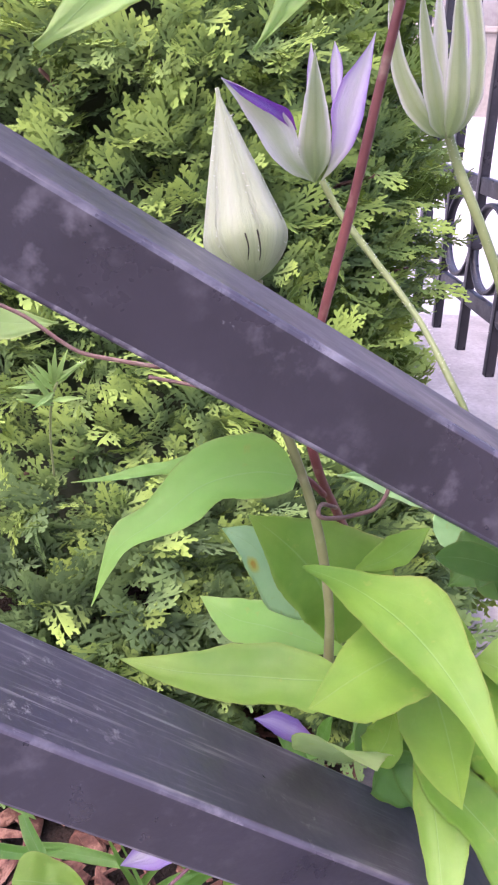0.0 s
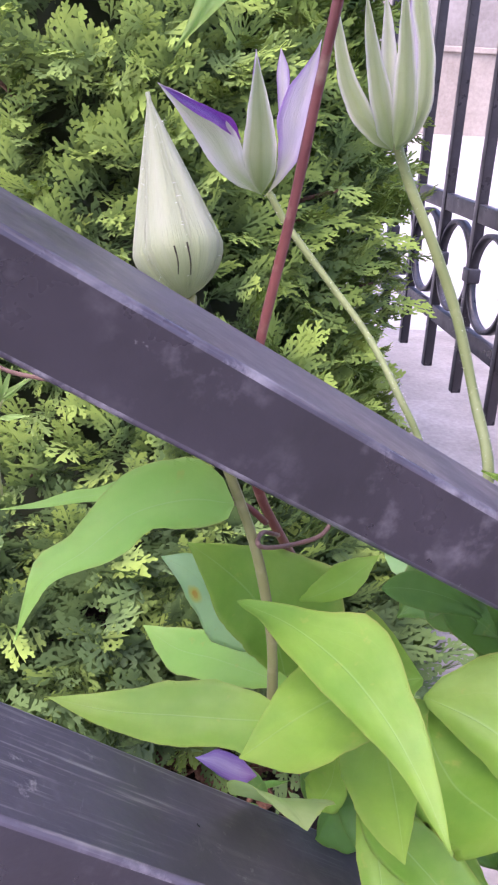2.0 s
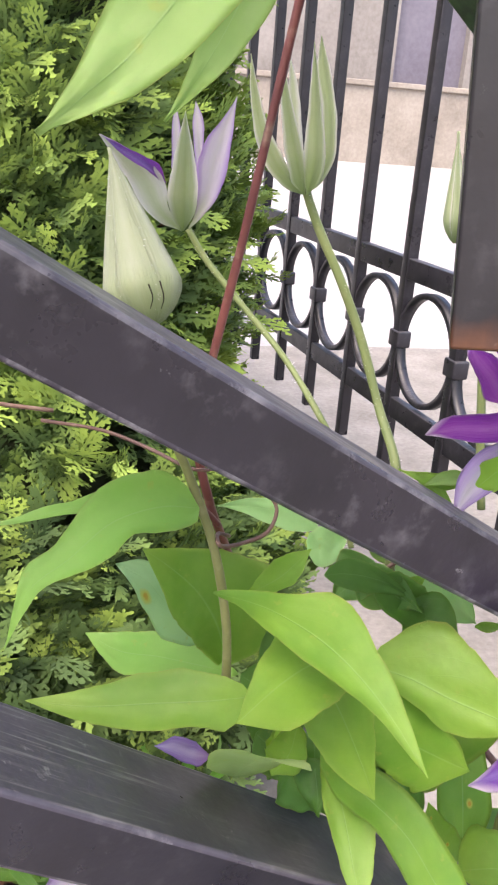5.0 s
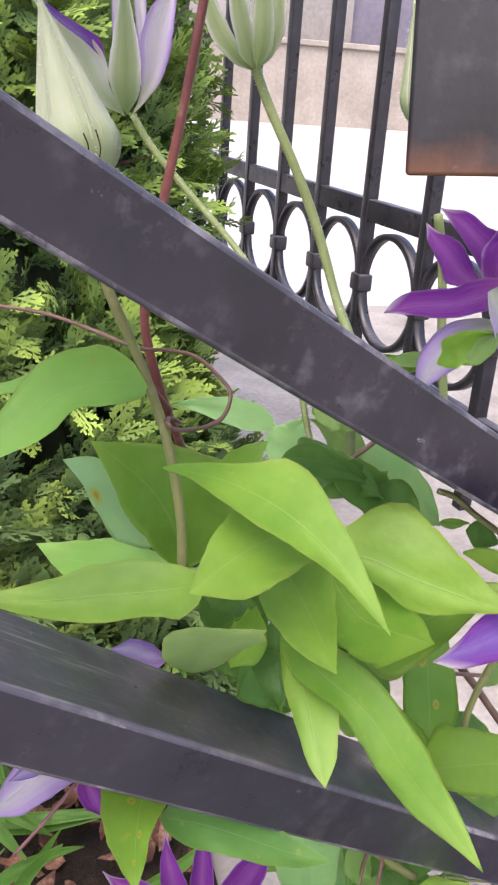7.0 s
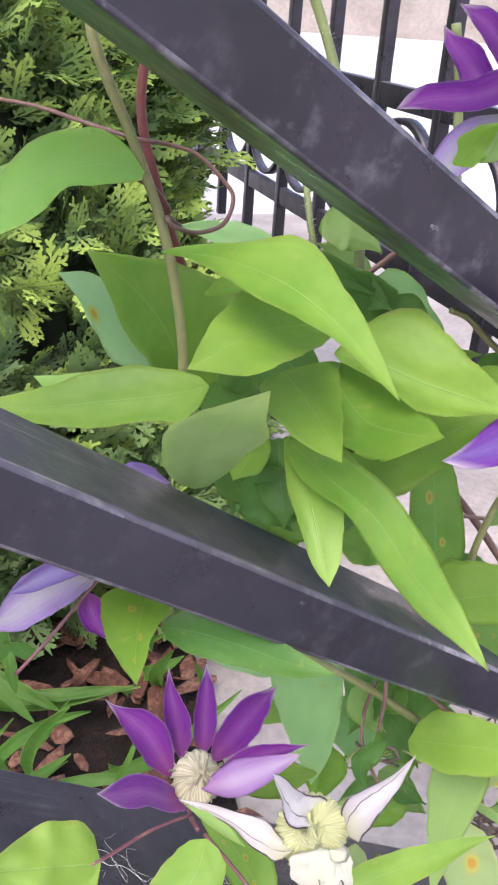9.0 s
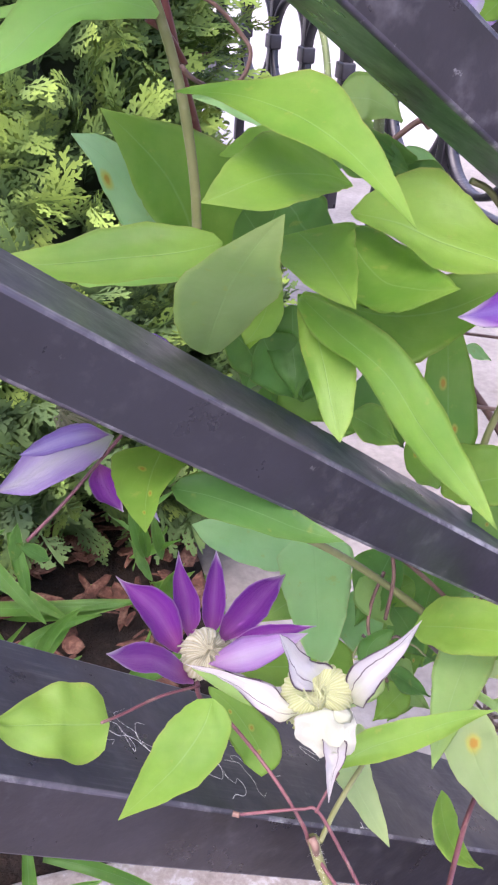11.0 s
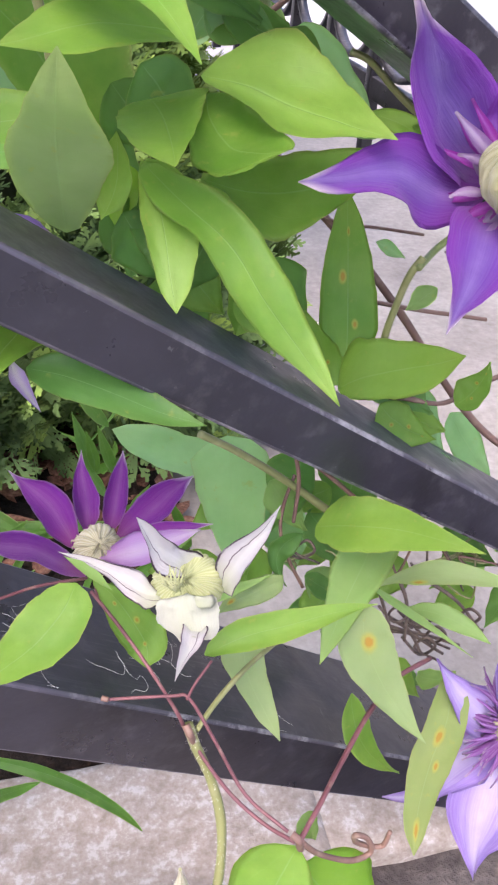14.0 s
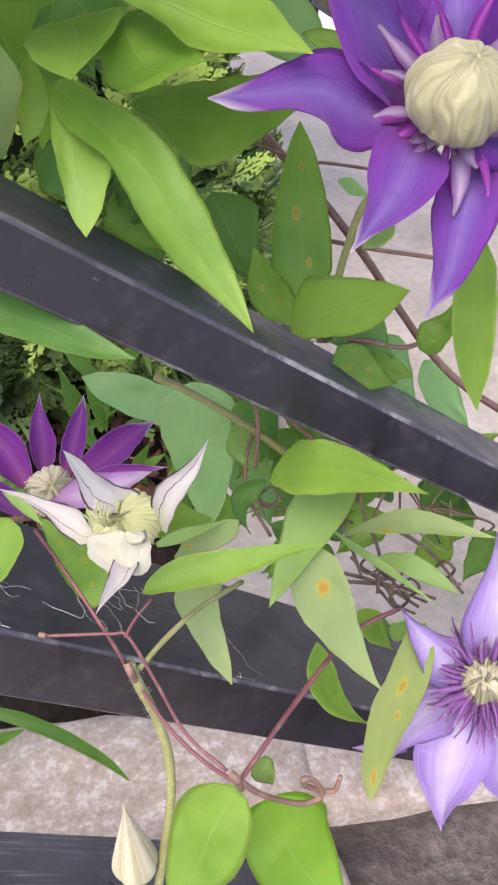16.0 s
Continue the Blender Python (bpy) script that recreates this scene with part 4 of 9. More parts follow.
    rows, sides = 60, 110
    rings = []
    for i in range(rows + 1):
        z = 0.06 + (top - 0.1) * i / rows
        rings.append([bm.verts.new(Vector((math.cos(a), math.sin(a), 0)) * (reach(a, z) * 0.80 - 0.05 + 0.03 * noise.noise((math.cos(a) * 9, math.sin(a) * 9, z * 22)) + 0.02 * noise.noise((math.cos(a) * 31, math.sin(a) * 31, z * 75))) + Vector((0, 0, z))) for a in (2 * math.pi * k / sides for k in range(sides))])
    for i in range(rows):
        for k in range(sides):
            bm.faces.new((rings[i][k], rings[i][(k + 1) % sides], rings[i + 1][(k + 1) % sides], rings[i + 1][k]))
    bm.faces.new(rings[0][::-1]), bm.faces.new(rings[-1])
    part("inner_shade_shell", bm, THUJA_CORE, tree, "dark inner shell in place of shaded foliage")
    bm = bmesh.new()
    tube(bm, ((0, 0, -0.02), (0.01, 0.0, top * 0.5), (0, 0.01, top * 0.95)), 0.03, 0.008, 10, 6, 0.2)
    for k in range(26):
        a, z = rng.uniform(*view), rng.uniform(0.04, top * 0.85)
        out = Vector((math.cos(a), math.sin(a), 0))
        r = reach(a, z) - 0.05
        tube(bm, ((0, 0, z * 0.8), out * r * 0.5 + Vector((0, 0, z * 0.9)), out * r + Vector((0, 0, z))), 0.007, 0.002, 5, 4, 0.1)
    part("trunk", bm, BARK, tree, "brown trunk and branches")
    return tree


hedge_tree((-0.13, 1.22), 0.43, 1.45, 1180, 3, "dense yellow-green thuja behind the clematis")
hedge_tree((-0.78, 1.32), 0.42, 1.45, 330, 8, "neighbouring thuja of the same hedge", (-1.6, 0.4))



# ---- clematis vine: stems and leaves ----
vine = thing("clematis_vine", "climbing clematis with broad green leaves on the railing", "plant")
shoot = stem("stem", vine, STEM_RED, 0.00127, 0.00160, (0.0410, 0.2320, 0.7020), (0.0380, 0.2350, 0.6810), (0.0330, 0.2380, 0.6480), (0.0290, 0.2420, 0.6190), (0.0230, 0.2450, 0.5840), (0.0200, 0.2460, 0.5590), (0.0250, 0.2470, 0.5370), (0.0350, 0.2620, 0.5120), (0.0470, 0.2850, 0.4840), label='reddish main stem')
shoot = stem("stem", vine, STEM_OLIVE, 0.00134, 0.00163, (0.0040, 0.2360, 0.5970), (0.0050, 0.2260, 0.5770), (0.0150, 0.2260, 0.5530), (0.0240, 0.2260, 0.5280), (0.0300, 0.2280, 0.4990), (0.0320, 0.2300, 0.4730), label='olive green stalk')
shoot = stem("stem", vine, STEM_GREEN, 0.00134, 0.00120, (0.0280, 0.3370, 0.6130), (0.0360, 0.3350, 0.6010), (0.0500, 0.3250, 0.5850), (0.0640, 0.3100, 0.5690), (0.0730, 0.2900, 0.5540), (0.0810, 0.2800, 0.5380), (0.0810, 0.2650, 0.5210), (0.0830, 0.2600, 0.5090), label='slender hairy stalk')
hairs(shoot, 0.00134, (0.0280, 0.3370, 0.6130), (0.0360, 0.3350, 0.6010), (0.0500, 0.3250, 0.5850), (0.0640, 0.3100, 0.5690), (0.0730, 0.2900, 0.5540), (0.0810, 0.2800, 0.5380), (0.0810, 0.2650, 0.5210), (0.0830, 0.2600, 0.5090), count=260, seed=3)
shoot = stem("stem", vine, STEM_GREEN, 0.00177, 0.00189, (0.0670, 0.3120, 0.6340), (0.0730, 0.3100, 0.6200), (0.0830, 0.3050, 0.6000), (0.0920, 0.3000, 0.5790), (0.0990, 0.2900, 0.5540), (0.1010, 0.2700, 0.5360), (0.1000, 0.2650, 0.5120), (0.1010, 0.2600, 0.4910), label='slender hairy stalk')
hairs(shoot, 0.00177, (0.0670, 0.3120, 0.6340), (0.0730, 0.3100, 0.6200), (0.0830, 0.3050, 0.6000), (0.0920, 0.3000, 0.5790), (0.0990, 0.2900, 0.5540), (0.1010, 0.2700, 0.5360), (0.1000, 0.2650, 0.5120), (0.1010, 0.2600, 0.4910), count=320, seed=4)
shoot = stem("tendril", vine, STEM_BROWN, 0.00062, 0.00071, (-0.0290, 0.2620, 0.5590), (-0.0100, 0.2580, 0.5570), (0.0040, 0.2500, 0.5540), (0.0170, 0.2360, 0.5520), (0.0270, 0.2400, 0.5500), (0.0360, 0.2420, 0.5470), (0.0440, 0.2420, 0.5400), (0.0470, 0.2400, 0.5350), (0.0440, 0.2380, 0.5280), (0.0360, 0.2350, 0.5260), (0.0270, 0.2250, 0.5300), (0.0240, 0.2220, 0.5330), (0.0260, 0.2320, 0.5310), (0.0310, 0.2380, 0.5270), sides=7)
shoot = stem("petiole", vine, STEM_RED, 0.00109, 0.00099, (0.0150, 0.2260, 0.5440), (0.0210, 0.2300, 0.5400), (0.0270, 0.2360, 0.5320), sides=7)
shoot = stem("tendril", vine, STEM_BROWN, 0.00066, 0.00071, (-0.0810, 0.2600, 0.5840), (-0.0670, 0.2600, 0.5780), (-0.0570, 0.2600, 0.5710), (-0.0500, 0.2600, 0.5670), (-0.0400, 0.2600, 0.5650), (-0.0250, 0.2600, 0.5630), sides=7)
shoot = stem("stem", vine, STEM_BROWN, 0.00161, 0.00170, (0.1090, 0.2700, 0.4590), (0.1230, 0.2650, 0.4430), (0.1430, 0.2600, 0.4230), (0.1630, 0.2550, 0.4000), (0.1810, 0.2500, 0.3760), (0.1950, 0.2450, 0.3590), (0.2160, 0.2450, 0.3390), (0.2580, 0.2450, 0.3110), label='brown woody stem')
shoot = stem("tendril", vine, STEM_BROWN, 0.00113, 0.00094, (0.1120, 0.2500, 0.5140), (0.1080, 0.2500, 0.5160), (0.1000, 0.2500, 0.5100), (0.0930, 0.2500, 0.5050), sides=6)
shoot = stem("tendril", vine, STEM_OLIVE, 0.00110, 0.00131, (0.1200, 0.2300, 0.5020), (0.1270, 0.2300, 0.4990), (0.1390, 0.2350, 0.4890), (0.1540, 0.2400, 0.4780), (0.1830, 0.2500, 0.4570), sides=7)
shoot = stem("tendril", vine, STEM_BROWN, 0.00061, 0.00065, (0.1080, 0.2620, 0.4470), (0.1190, 0.2620, 0.4410), (0.1360, 0.2620, 0.4350), (0.1510, 0.2620, 0.4330), (0.1700, 0.2620, 0.4300), sides=6)
shoot = stem("tendril", vine, STEM_BROWN, 0.00097, 0.00090, (0.1420, 0.2500, 0.4090), (0.1510, 0.2500, 0.4070), (0.1700, 0.2500, 0.4030), (0.1820, 0.2500, 0.4010), (0.1990, 0.2500, 0.3980), sides=6)
shoot = stem("stem", vine, STEM_OLIVE, 0.00143, 0.00139, (0.1530, 0.2220, 0.4380), (0.1490, 0.2220, 0.4310), (0.1470, 0.2240, 0.4190), (0.1450, 0.2250, 0.4030), (0.1460, 0.2250, 0.3790), label='green side shoot')
shoot = stem("tendril", vine, STEM_BROWN, 0.00109, 0.00114, (0.1410, 0.2300, 0.3760), (0.1590, 0.2300, 0.3750), (0.1800, 0.2350, 0.3680), (0.1970, 0.2400, 0.3730), (0.2090, 0.2400, 0.3780), sides=6)
shoot = stem("stem", vine, STEM_OLIVE, 0.00161, 0.00180, (0.0790, 0.2350, 0.3600), (0.0950, 0.2350, 0.3500), (0.1170, 0.2350, 0.3330), (0.1420, 0.2350, 0.3110), label='olive stalk')
shoot = stem("stem", vine, STEM_BROWN, 0.00105, 0.00106, (0.1120, 0.2300, 0.3580), (0.1390, 0.2350, 0.3310), (0.1620, 0.2400, 0.3060))
shoot = stem("stem", vine, STEM_BROWN, 0.00092, 0.00086, (0.1150, 0.2250, 0.3590), (0.1190, 0.2250, 0.3410), (0.1190, 0.2250, 0.3190))
shoot = stem("stem", vine, STEM_OLIVE, 0.00189, 0.00181, (0.0620, 0.1390, 0.3080), (0.0650, 0.1380, 0.2970), (0.0700, 0.1360, 0.2820), (0.0740, 0.1320, 0.2630), (0.0740, 0.1260, 0.2440), (0.0710, 0.1200, 0.2240), (0.0660, 0.1150, 0.1820), label='thick hairy green stem')
hairs(shoot, 0.00189, (0.0620, 0.1390, 0.3080), (0.0650, 0.1380, 0.2970), (0.0700, 0.1360, 0.2820), (0.0740, 0.1320, 0.2630), (0.0740, 0.1260, 0.2440), (0.0710, 0.1200, 0.2240), (0.0660, 0.1150, 0.1820), count=260, length=0.0016, seed=7)
shoot = stem("stem", vine, STEM_PINK, 0.00062, 0.00075, (0.0330, 0.1750, 0.3390), (0.0420, 0.1600, 0.3350), (0.0500, 0.1480, 0.3280), (0.0580, 0.1400, 0.3150), (0.0630, 0.1390, 0.3010), (0.0740, 0.1280, 0.2860), (0.0850, 0.1180, 0.2790), (0.0940, 0.1080, 0.2810), label='reddish stalk')
shoot = stem("stem", vine, STEM_PINK, 0.00051, 0.00066, (0.0350, 0.1410, 0.3240), (0.0460, 0.1410, 0.3230), (0.0570, 0.1400, 0.3230), (0.0620, 0.1380, 0.3230), (0.0700, 0.1300, 0.3090), (0.0790, 0.1200, 0.2930), (0.0910, 0.1080, 0.2880), label='reddish stalk')
shoot = stem("stem", vine, STEM_PINK, 0.00051, 0.00044, (0.0610, 0.1380, 0.3230), (0.0640, 0.1400, 0.3280), (0.0700, 0.1450, 0.3320))
shoot = stem("stem", vine, STEM_OLIVE, 0.00095, 0.00102, (0.0650, 0.1390, 0.3050), (0.0740, 0.1500, 0.3050), (0.0880, 0.1650, 0.3030), (0.1090, 0.1900, 0.2890))
shoot = stem("stem", vine, STEM_PINK, 0.00097, 0.00112, (0.0950, 0.1070, 0.2820), (0.1060, 0.1200, 0.2810), (0.1210, 0.1400, 0.2740), (0.1410, 0.1650, 0.2660), (0.1610, 0.1850, 0.2600), (0.1840, 0.2000, 0.2520), label='pink stalk')
shoot = stem("tendril", vine, STEM_BROWN, 0.00112, 0.00104, (0.0960, 0.1070, 0.2820), (0.1050, 0.1100, 0.2670), (0.1200, 0.1150, 0.2500), (0.1290, 0.1180, 0.2480), (0.1260, 0.1180, 0.2580), (0.1210, 0.1180, 0.2610), (0.1240, 0.1200, 0.2520), (0.1340, 0.1200, 0.2470), (0.1360, 0.1200, 0.2560), sides=7)
shoot = stem("stem", vine, STEM_PINK, 0.00062, 0.00062, (-0.0250, 0.2100, 0.3870), (-0.0130, 0.2150, 0.3970), (-0.0010, 0.2200, 0.4090), (0.0080, 0.2250, 0.4170), label='reddish stalk')
shoot = stem("petiole", vine, STEM_PINK, 0.00052, 0.00059, (-0.0050, 0.1650, 0.3470), (0.0020, 0.1700, 0.3440), (0.0160, 0.1800, 0.3390), (0.0320, 0.1900, 0.3310))
shoot = stem("dry_tendril", vine, DRY, 0.00073, 0.00064, (0.1390, 0.2250, 0.3060), (0.1470, 0.2230, 0.2970), (0.1520, 0.2220, 0.3020), (0.1480, 0.2250, 0.3060), (0.1460, 0.2300, 0.2950), (0.1590, 0.2320, 0.2850), sides=5)
shoot = stem("dry_tendril", vine, DRY, 0.00075, 0.00065, (0.1480, 0.2290, 0.2950), (0.1560, 0.2260, 0.2870), (0.1600, 0.2220, 0.2950), (0.1570, 0.2250, 0.2980), (0.1540, 0.2300, 0.2880), (0.1680, 0.2320, 0.2770), sides=5)
shoot = stem("dry_tendril", vine, DRY, 0.00081, 0.00069, (0.1700, 0.2330, 0.2540), (0.1780, 0.2290, 0.2460), (0.1810, 0.2220, 0.2580), (0.1770, 0.2250, 0.2620), (0.1750, 0.2300, 0.2500), (0.1900, 0.2320, 0.2370), sides=5)
shoot = stem("dry_tendril", vine, DRY, 0.00083, 0.00070, (0.1830, 0.2370, 0.2450), (0.1920, 0.2320, 0.2370), (0.1930, 0.2220, 0.2530), (0.1890, 0.2250, 0.2570), (0.1870, 0.2300, 0.2450), (0.2030, 0.2320, 0.2320), sides=5)
shoot = stem("dry_tendril", vine, DRY, 0.00086, 0.00072, (0.1960, 0.2410, 0.2280), (0.2040, 0.2350, 0.2210), (0.2030, 0.2220, 0.2400), (0.1990, 0.2250, 0.2440), (0.1980, 0.2300, 0.2310), (0.2140, 0.2320, 0.2180), sides=5)
shoot = stem("dry_tendril", vine, DRY, 0.00088, 0.00072, (0.1930, 0.2450, 0.2160), (0.2010, 0.2380, 0.2090), (0.1990, 0.2220, 0.2330), (0.1950, 0.2250, 0.2370), (0.1930, 0.2300, 0.2240), (0.2090, 0.2320, 0.2100), sides=5)
shoot = stem("dry_tendril", vine, DRY, 0.00078, 0.00063, (0.1220, 0.2490, 0.2870), (0.1280, 0.2410, 0.2830), (0.1290, 0.2220, 0.3040), (0.1260, 0.2250, 0.3080), (0.1230, 0.2300, 0.2970), (0.1360, 0.2320, 0.2870), sides=5)
shoot = stem("dry_tendril", vine, DRY, 0.00089, 0.00071, (0.2180, 0.2530, 0.2250), (0.2250, 0.2440, 0.2210), (0.2190, 0.2220, 0.2500), (0.2140, 0.2250, 0.2540), (0.2130, 0.2300, 0.2410), (0.2300, 0.2320, 0.2290), sides=5)
shoot = stem("dry_tendril", vine, DRY, 0.00109, 0.00085, (0.1630, 0.2350, 0.2440), (0.1860, 0.2300, 0.2370), (0.2070, 0.2260, 0.2220), sides=5)
shoot = stem("dry_tendril", vine, DRY, 0.00111, 0.00084, (0.1670, 0.2350, 0.2360), (0.1920, 0.2300, 0.2350), (0.2150, 0.2260, 0.2270), sides=5)
shoot = stem("dry_tendril", vine, DRY, 0.00110, 0.00084, (0.1770, 0.2350, 0.2440), (0.1870, 0.2300, 0.2380), (0.1950, 0.2260, 0.2240), sides=5)
shoot = stem("dry_tendril", vine, DRY, 0.00106, 0.00082, (0.1790, 0.2350, 0.2680), (0.1830, 0.2300, 0.2560), (0.1840, 0.2260, 0.2350), sides=5)
shoot = stem("dry_tendril", vine, DRY, 0.00101, 0.00081, (0.1500, 0.2350, 0.2950), (0.1630, 0.2300, 0.2760), (0.1740, 0.2260, 0.2480), sides=5)
shoot = stem("dry_tendril", vine, DRY, 0.00106, 0.00084, (0.1870, 0.2350, 0.2710), (0.2090, 0.2300, 0.2550), (0.2290, 0.2260, 0.2290), sides=5)
shoot = stem("stem", vine, STEM_BROWN, 0.00085, 0.00082, (0.1220, 0.2400, 0.3320), (0.1180, 0.2380, 0.3180), (0.1170, 0.2350, 0.3050), (0.1210, 0.2300, 0.2920), (0.1290, 0.2300, 0.2750))
vane(vine, LEAF_SKYLIT, ((0.0170, 0.2190, 0.5462), (0.0055, 0.2162, 0.5484), (-0.0090, 0.2134, 0.5452), (-0.0209, 0.2106, 0.5357), (-0.0331, 0.2078, 0.5264), (-0.0393, 0.2050, 0.5104)), (0, 9.6, 10.1, 7.9, 9.8, 8.6, 5.2, 3.2, 2.8, 1.3, 0), (0, 11.1, 12, 11.7, 9.3, 6.9, 5.5, 5.8, 2, 0.7, 0), (0.05, -0.45, 0.88), fold=0.2)
vane(vine, LEAF_SKYLIT, ((-0.0020, 0.2240, 0.5500), (-0.0126, 0.2260, 0.5452), (-0.0245, 0.2280, 0.5423), (-0.0364, 0.2300, 0.5383), (-0.0490, 0.2320, 0.5354)), (0.1, 2.3, 4.1, 2.6, 2.2, 2, 1.5, 1.1, 0.7, 0.3, 0), (0, 2, 3.9, 3.3, 2.1, 2.1, 2, 1.3, 0.9, 0.4, 0), (0.05, -0.6, 0.8), fold=0.2)
vane(vine, LEAF_FLECK, ((0.0405, 0.2680, 0.4602), (0.0292, 0.2655, 0.4734), (0.0167, 0.2630, 0.4854), (0.0070, 0.2605, 0.4988), (-0.0042, 0.2580, 0.5073)), (0, 1.4, 3.6, 7.7, 10, 11.3, 8.6, 7.7, 7, 3.8, 0), (0, 3.6, 7.4, 8.5, 10, 10.5, 9.6, 8.5, 6.6, 4.3, 0), (-0.1, -0.7, 0.7), label="pale leaf with a rusty fleck", fold=0.15)
vane(vine, LEAF, ((0.0386, 0.2580, 0.4615), (0.0336, 0.2562, 0.4794), (0.0260, 0.2545, 0.4947), (0.0157, 0.2528, 0.5068), (0.0042, 0.2510, 0.5165)), (0, 5.7, 8.8, 10.6, 11.9, 12.9, 13.6, 11.9, 9.1, 5, 0), (0, 17.1, 21.8, 26.4, 28.2, 23.4, 17.7, 12.6, 7.7, 3.8, 0), (-0.14, -0.6, 0.79), fold=0.12)
vane(vine, LEAF_SKYLIT, ((0.0411, 0.2500, 0.4634), (0.0287, 0.2609, 0.4607), (0.0145, 0.2718, 0.4582), (-0.0001, 0.2826, 0.4547), (-0.0128, 0.2935, 0.4568)), (0, 3.1, 6.2, 7.5, 8.7, 9.5, 9.2, 9.2, 5.7, 3, 0), (0, 2.9, 6, 7.3, 8.4, 9.7, 9.1, 8.8, 7.5, 4.1, 0), (-0.08, -0.55, 0.83), fold=0.15)
vane(vine, LEAF, ((0.0330, 0.2000, 0.4917), (0.0208, 0.2055, 0.4870), (0.0028, 0.2110, 0.4836), (-0.0157, 0.2165, 0.4800), (-0.0344, 0.2220, 0.4797)), (0, 9.7, 8.2, 8, 8.5, 8.5, 7, 5.6, 3.9, 2.2, 0), (0, 6.2, 8.6, 10, 9.5, 9, 7.7, 6.3, 4.4, 2.3, 0), (-0.07, -0.6, 0.8), fold=0.12, wave=0.06)
vane(vine, LEAF, ((0.0668, 0.1960, 0.5094), (0.0544, 0.1872, 0.5140), (0.0404, 0.1785, 0.5158), (0.0284, 0.1698, 0.5148), (0.0187, 0.1610, 0.5140)), (0, 3.4, 6.7, 9.5, 11.7, 12.8, 13.4, 13, 12.3, 10.7, 0), (0, 19.3, 17.9, 16.3, 15.5, 12.7, 10.3, 8, 5.2, 2.5, 0), (-0.2, -0.5, 0.84), fold=0.15)
vane(vine, LEAF, ((0.0181, 0.1960, 0.5311), (0.0302, 0.1834, 0.5330), (0.0404, 0.1708, 0.5316), (0.0483, 0.1582, 0.5278), (0.0540, 0.1456, 0.5226), (0.0578, 0.1330, 0.5171)), (0, 2.6, 4.7, 7.2, 12.1, 10.9, 8.1, 6.1, 3.9, 1.9, 0), (0, 1.9, 4.7, 6.6, 7.1, 7.1, 6.3, 4.6, 2.8, 1.7, 0), (-0.2, -0.45, 0.87), label="large bright green leaf", fold=0.22, wave=0.08)
vane(vine, LEAF_PLAIN, ((0.0317, 0.2085, 0.4538), (0.0304, 0.1906, 0.4740), (0.0300, 0.1728, 0.4915), (0.0303, 0.1549, 0.5062), (0.0309, 0.1370, 0.5188)), (0, 7.7, 10.5, 12, 13.2, 11.3, 8.2, 6.6, 4.6, 2.6, 0), (0, 6.1, 9.2, 11.8, 13.6, 13.7, 10.6, 7.9, 5.4, 2.9, 0), (-0.16, -0.7, -0.66), label="pale matt underside of a leaf", fold=-0.05, wave=0.1, veined=False)
vane(vine, LEAF, ((0.0564, 0.2070, 0.4925), (0.0577, 0.1940, 0.4920), (0.0579, 0.1810, 0.4912), (0.0574, 0.1680, 0.4907), (0.0563, 0.1550, 0.4905)), (0, 14.7, 12.9, 11, 9.3, 7.6, 6.2, 4.5, 3, 1.5, 0), (0.2, 8.5, 11, 11.8, 12.4, 12.7, 11.8, 10.5, 8.4, 5.3, 0), (-0.1, -0.3, 0.95), fold=0.12)
vane(vine, LEAF, ((0.0719, 0.2080, 0.4943), (0.0711, 0.1955, 0.4904), (0.0751, 0.1830, 0.4866), (0.0811, 0.1705, 0.4889), (0.0845, 0.1580, 0.4940)), (0.3, 8.4, 10.6, 11.6, 12.9, 13.2, 11.7, 9.3, 6.9, 3.2, 0), (0, 1.6, 3.8, 7.9, 10, 12.7, 13, 13.3, 14, 14.3, 0), (-0.2, -0.35, 0.92), fold=0.12)
vane(vine, LEAF, ((0.0690, 0.2000, 0.5006), (0.0811, 0.1920, 0.4995), (0.0925, 0.1840, 0.4966), (0.1036, 0.1760, 0.4947), (0.1145, 0.1680, 0.4933)), (0.1, 11, 18.6, 20.4, 19.1, 17.1, 14.7, 11.9, 7.7, 3.8, 0), (0, 3.9, 7, 8.9, 10.1, 11.1, 10.3, 7.6, 4.9, 2.4, 0), (-0.22, -0.42, 0.88), label="broad bright green leaf", fold=0.12)
vane(vine, LEAF, ((0.0710, 0.2050, 0.4710), (0.0866, 0.2037, 0.4673), (0.1036, 0.2025, 0.4687), (0.1193, 0.2013, 0.4753), (0.1344, 0.2000, 0.4826)), (0, 5.5, 10.5, 12.6, 13.7, 13.9, 12.2, 9.3, 6.2, 3.1, 0), (0, 2, 9.7, 17.7, 14.5, 11.6, 9.3, 6.8, 4.4, 2.2, 0), (-0.25, -0.5, 0.83), fold=0.1)
vane(vine, LEAF, ((0.0535, 0.1860, 0.4828), (0.0550, 0.1782, 0.4752), (0.0561, 0.1705, 0.4677), (0.0565, 0.1628, 0.4604), (0.0573, 0.1550, 0.4532)), (0, 6.4, 9.1, 10.2, 10.6, 9.3, 8.1, 6.9, 5.6, 3.5, 0), (0, 3.5, 4.4, 5.2, 5.4, 5.2, 4.7, 4, 3.5, 2.4, 0), (0, -0.52, 0.85), label="bright green lobe hanging over the rail", fold=0.1)
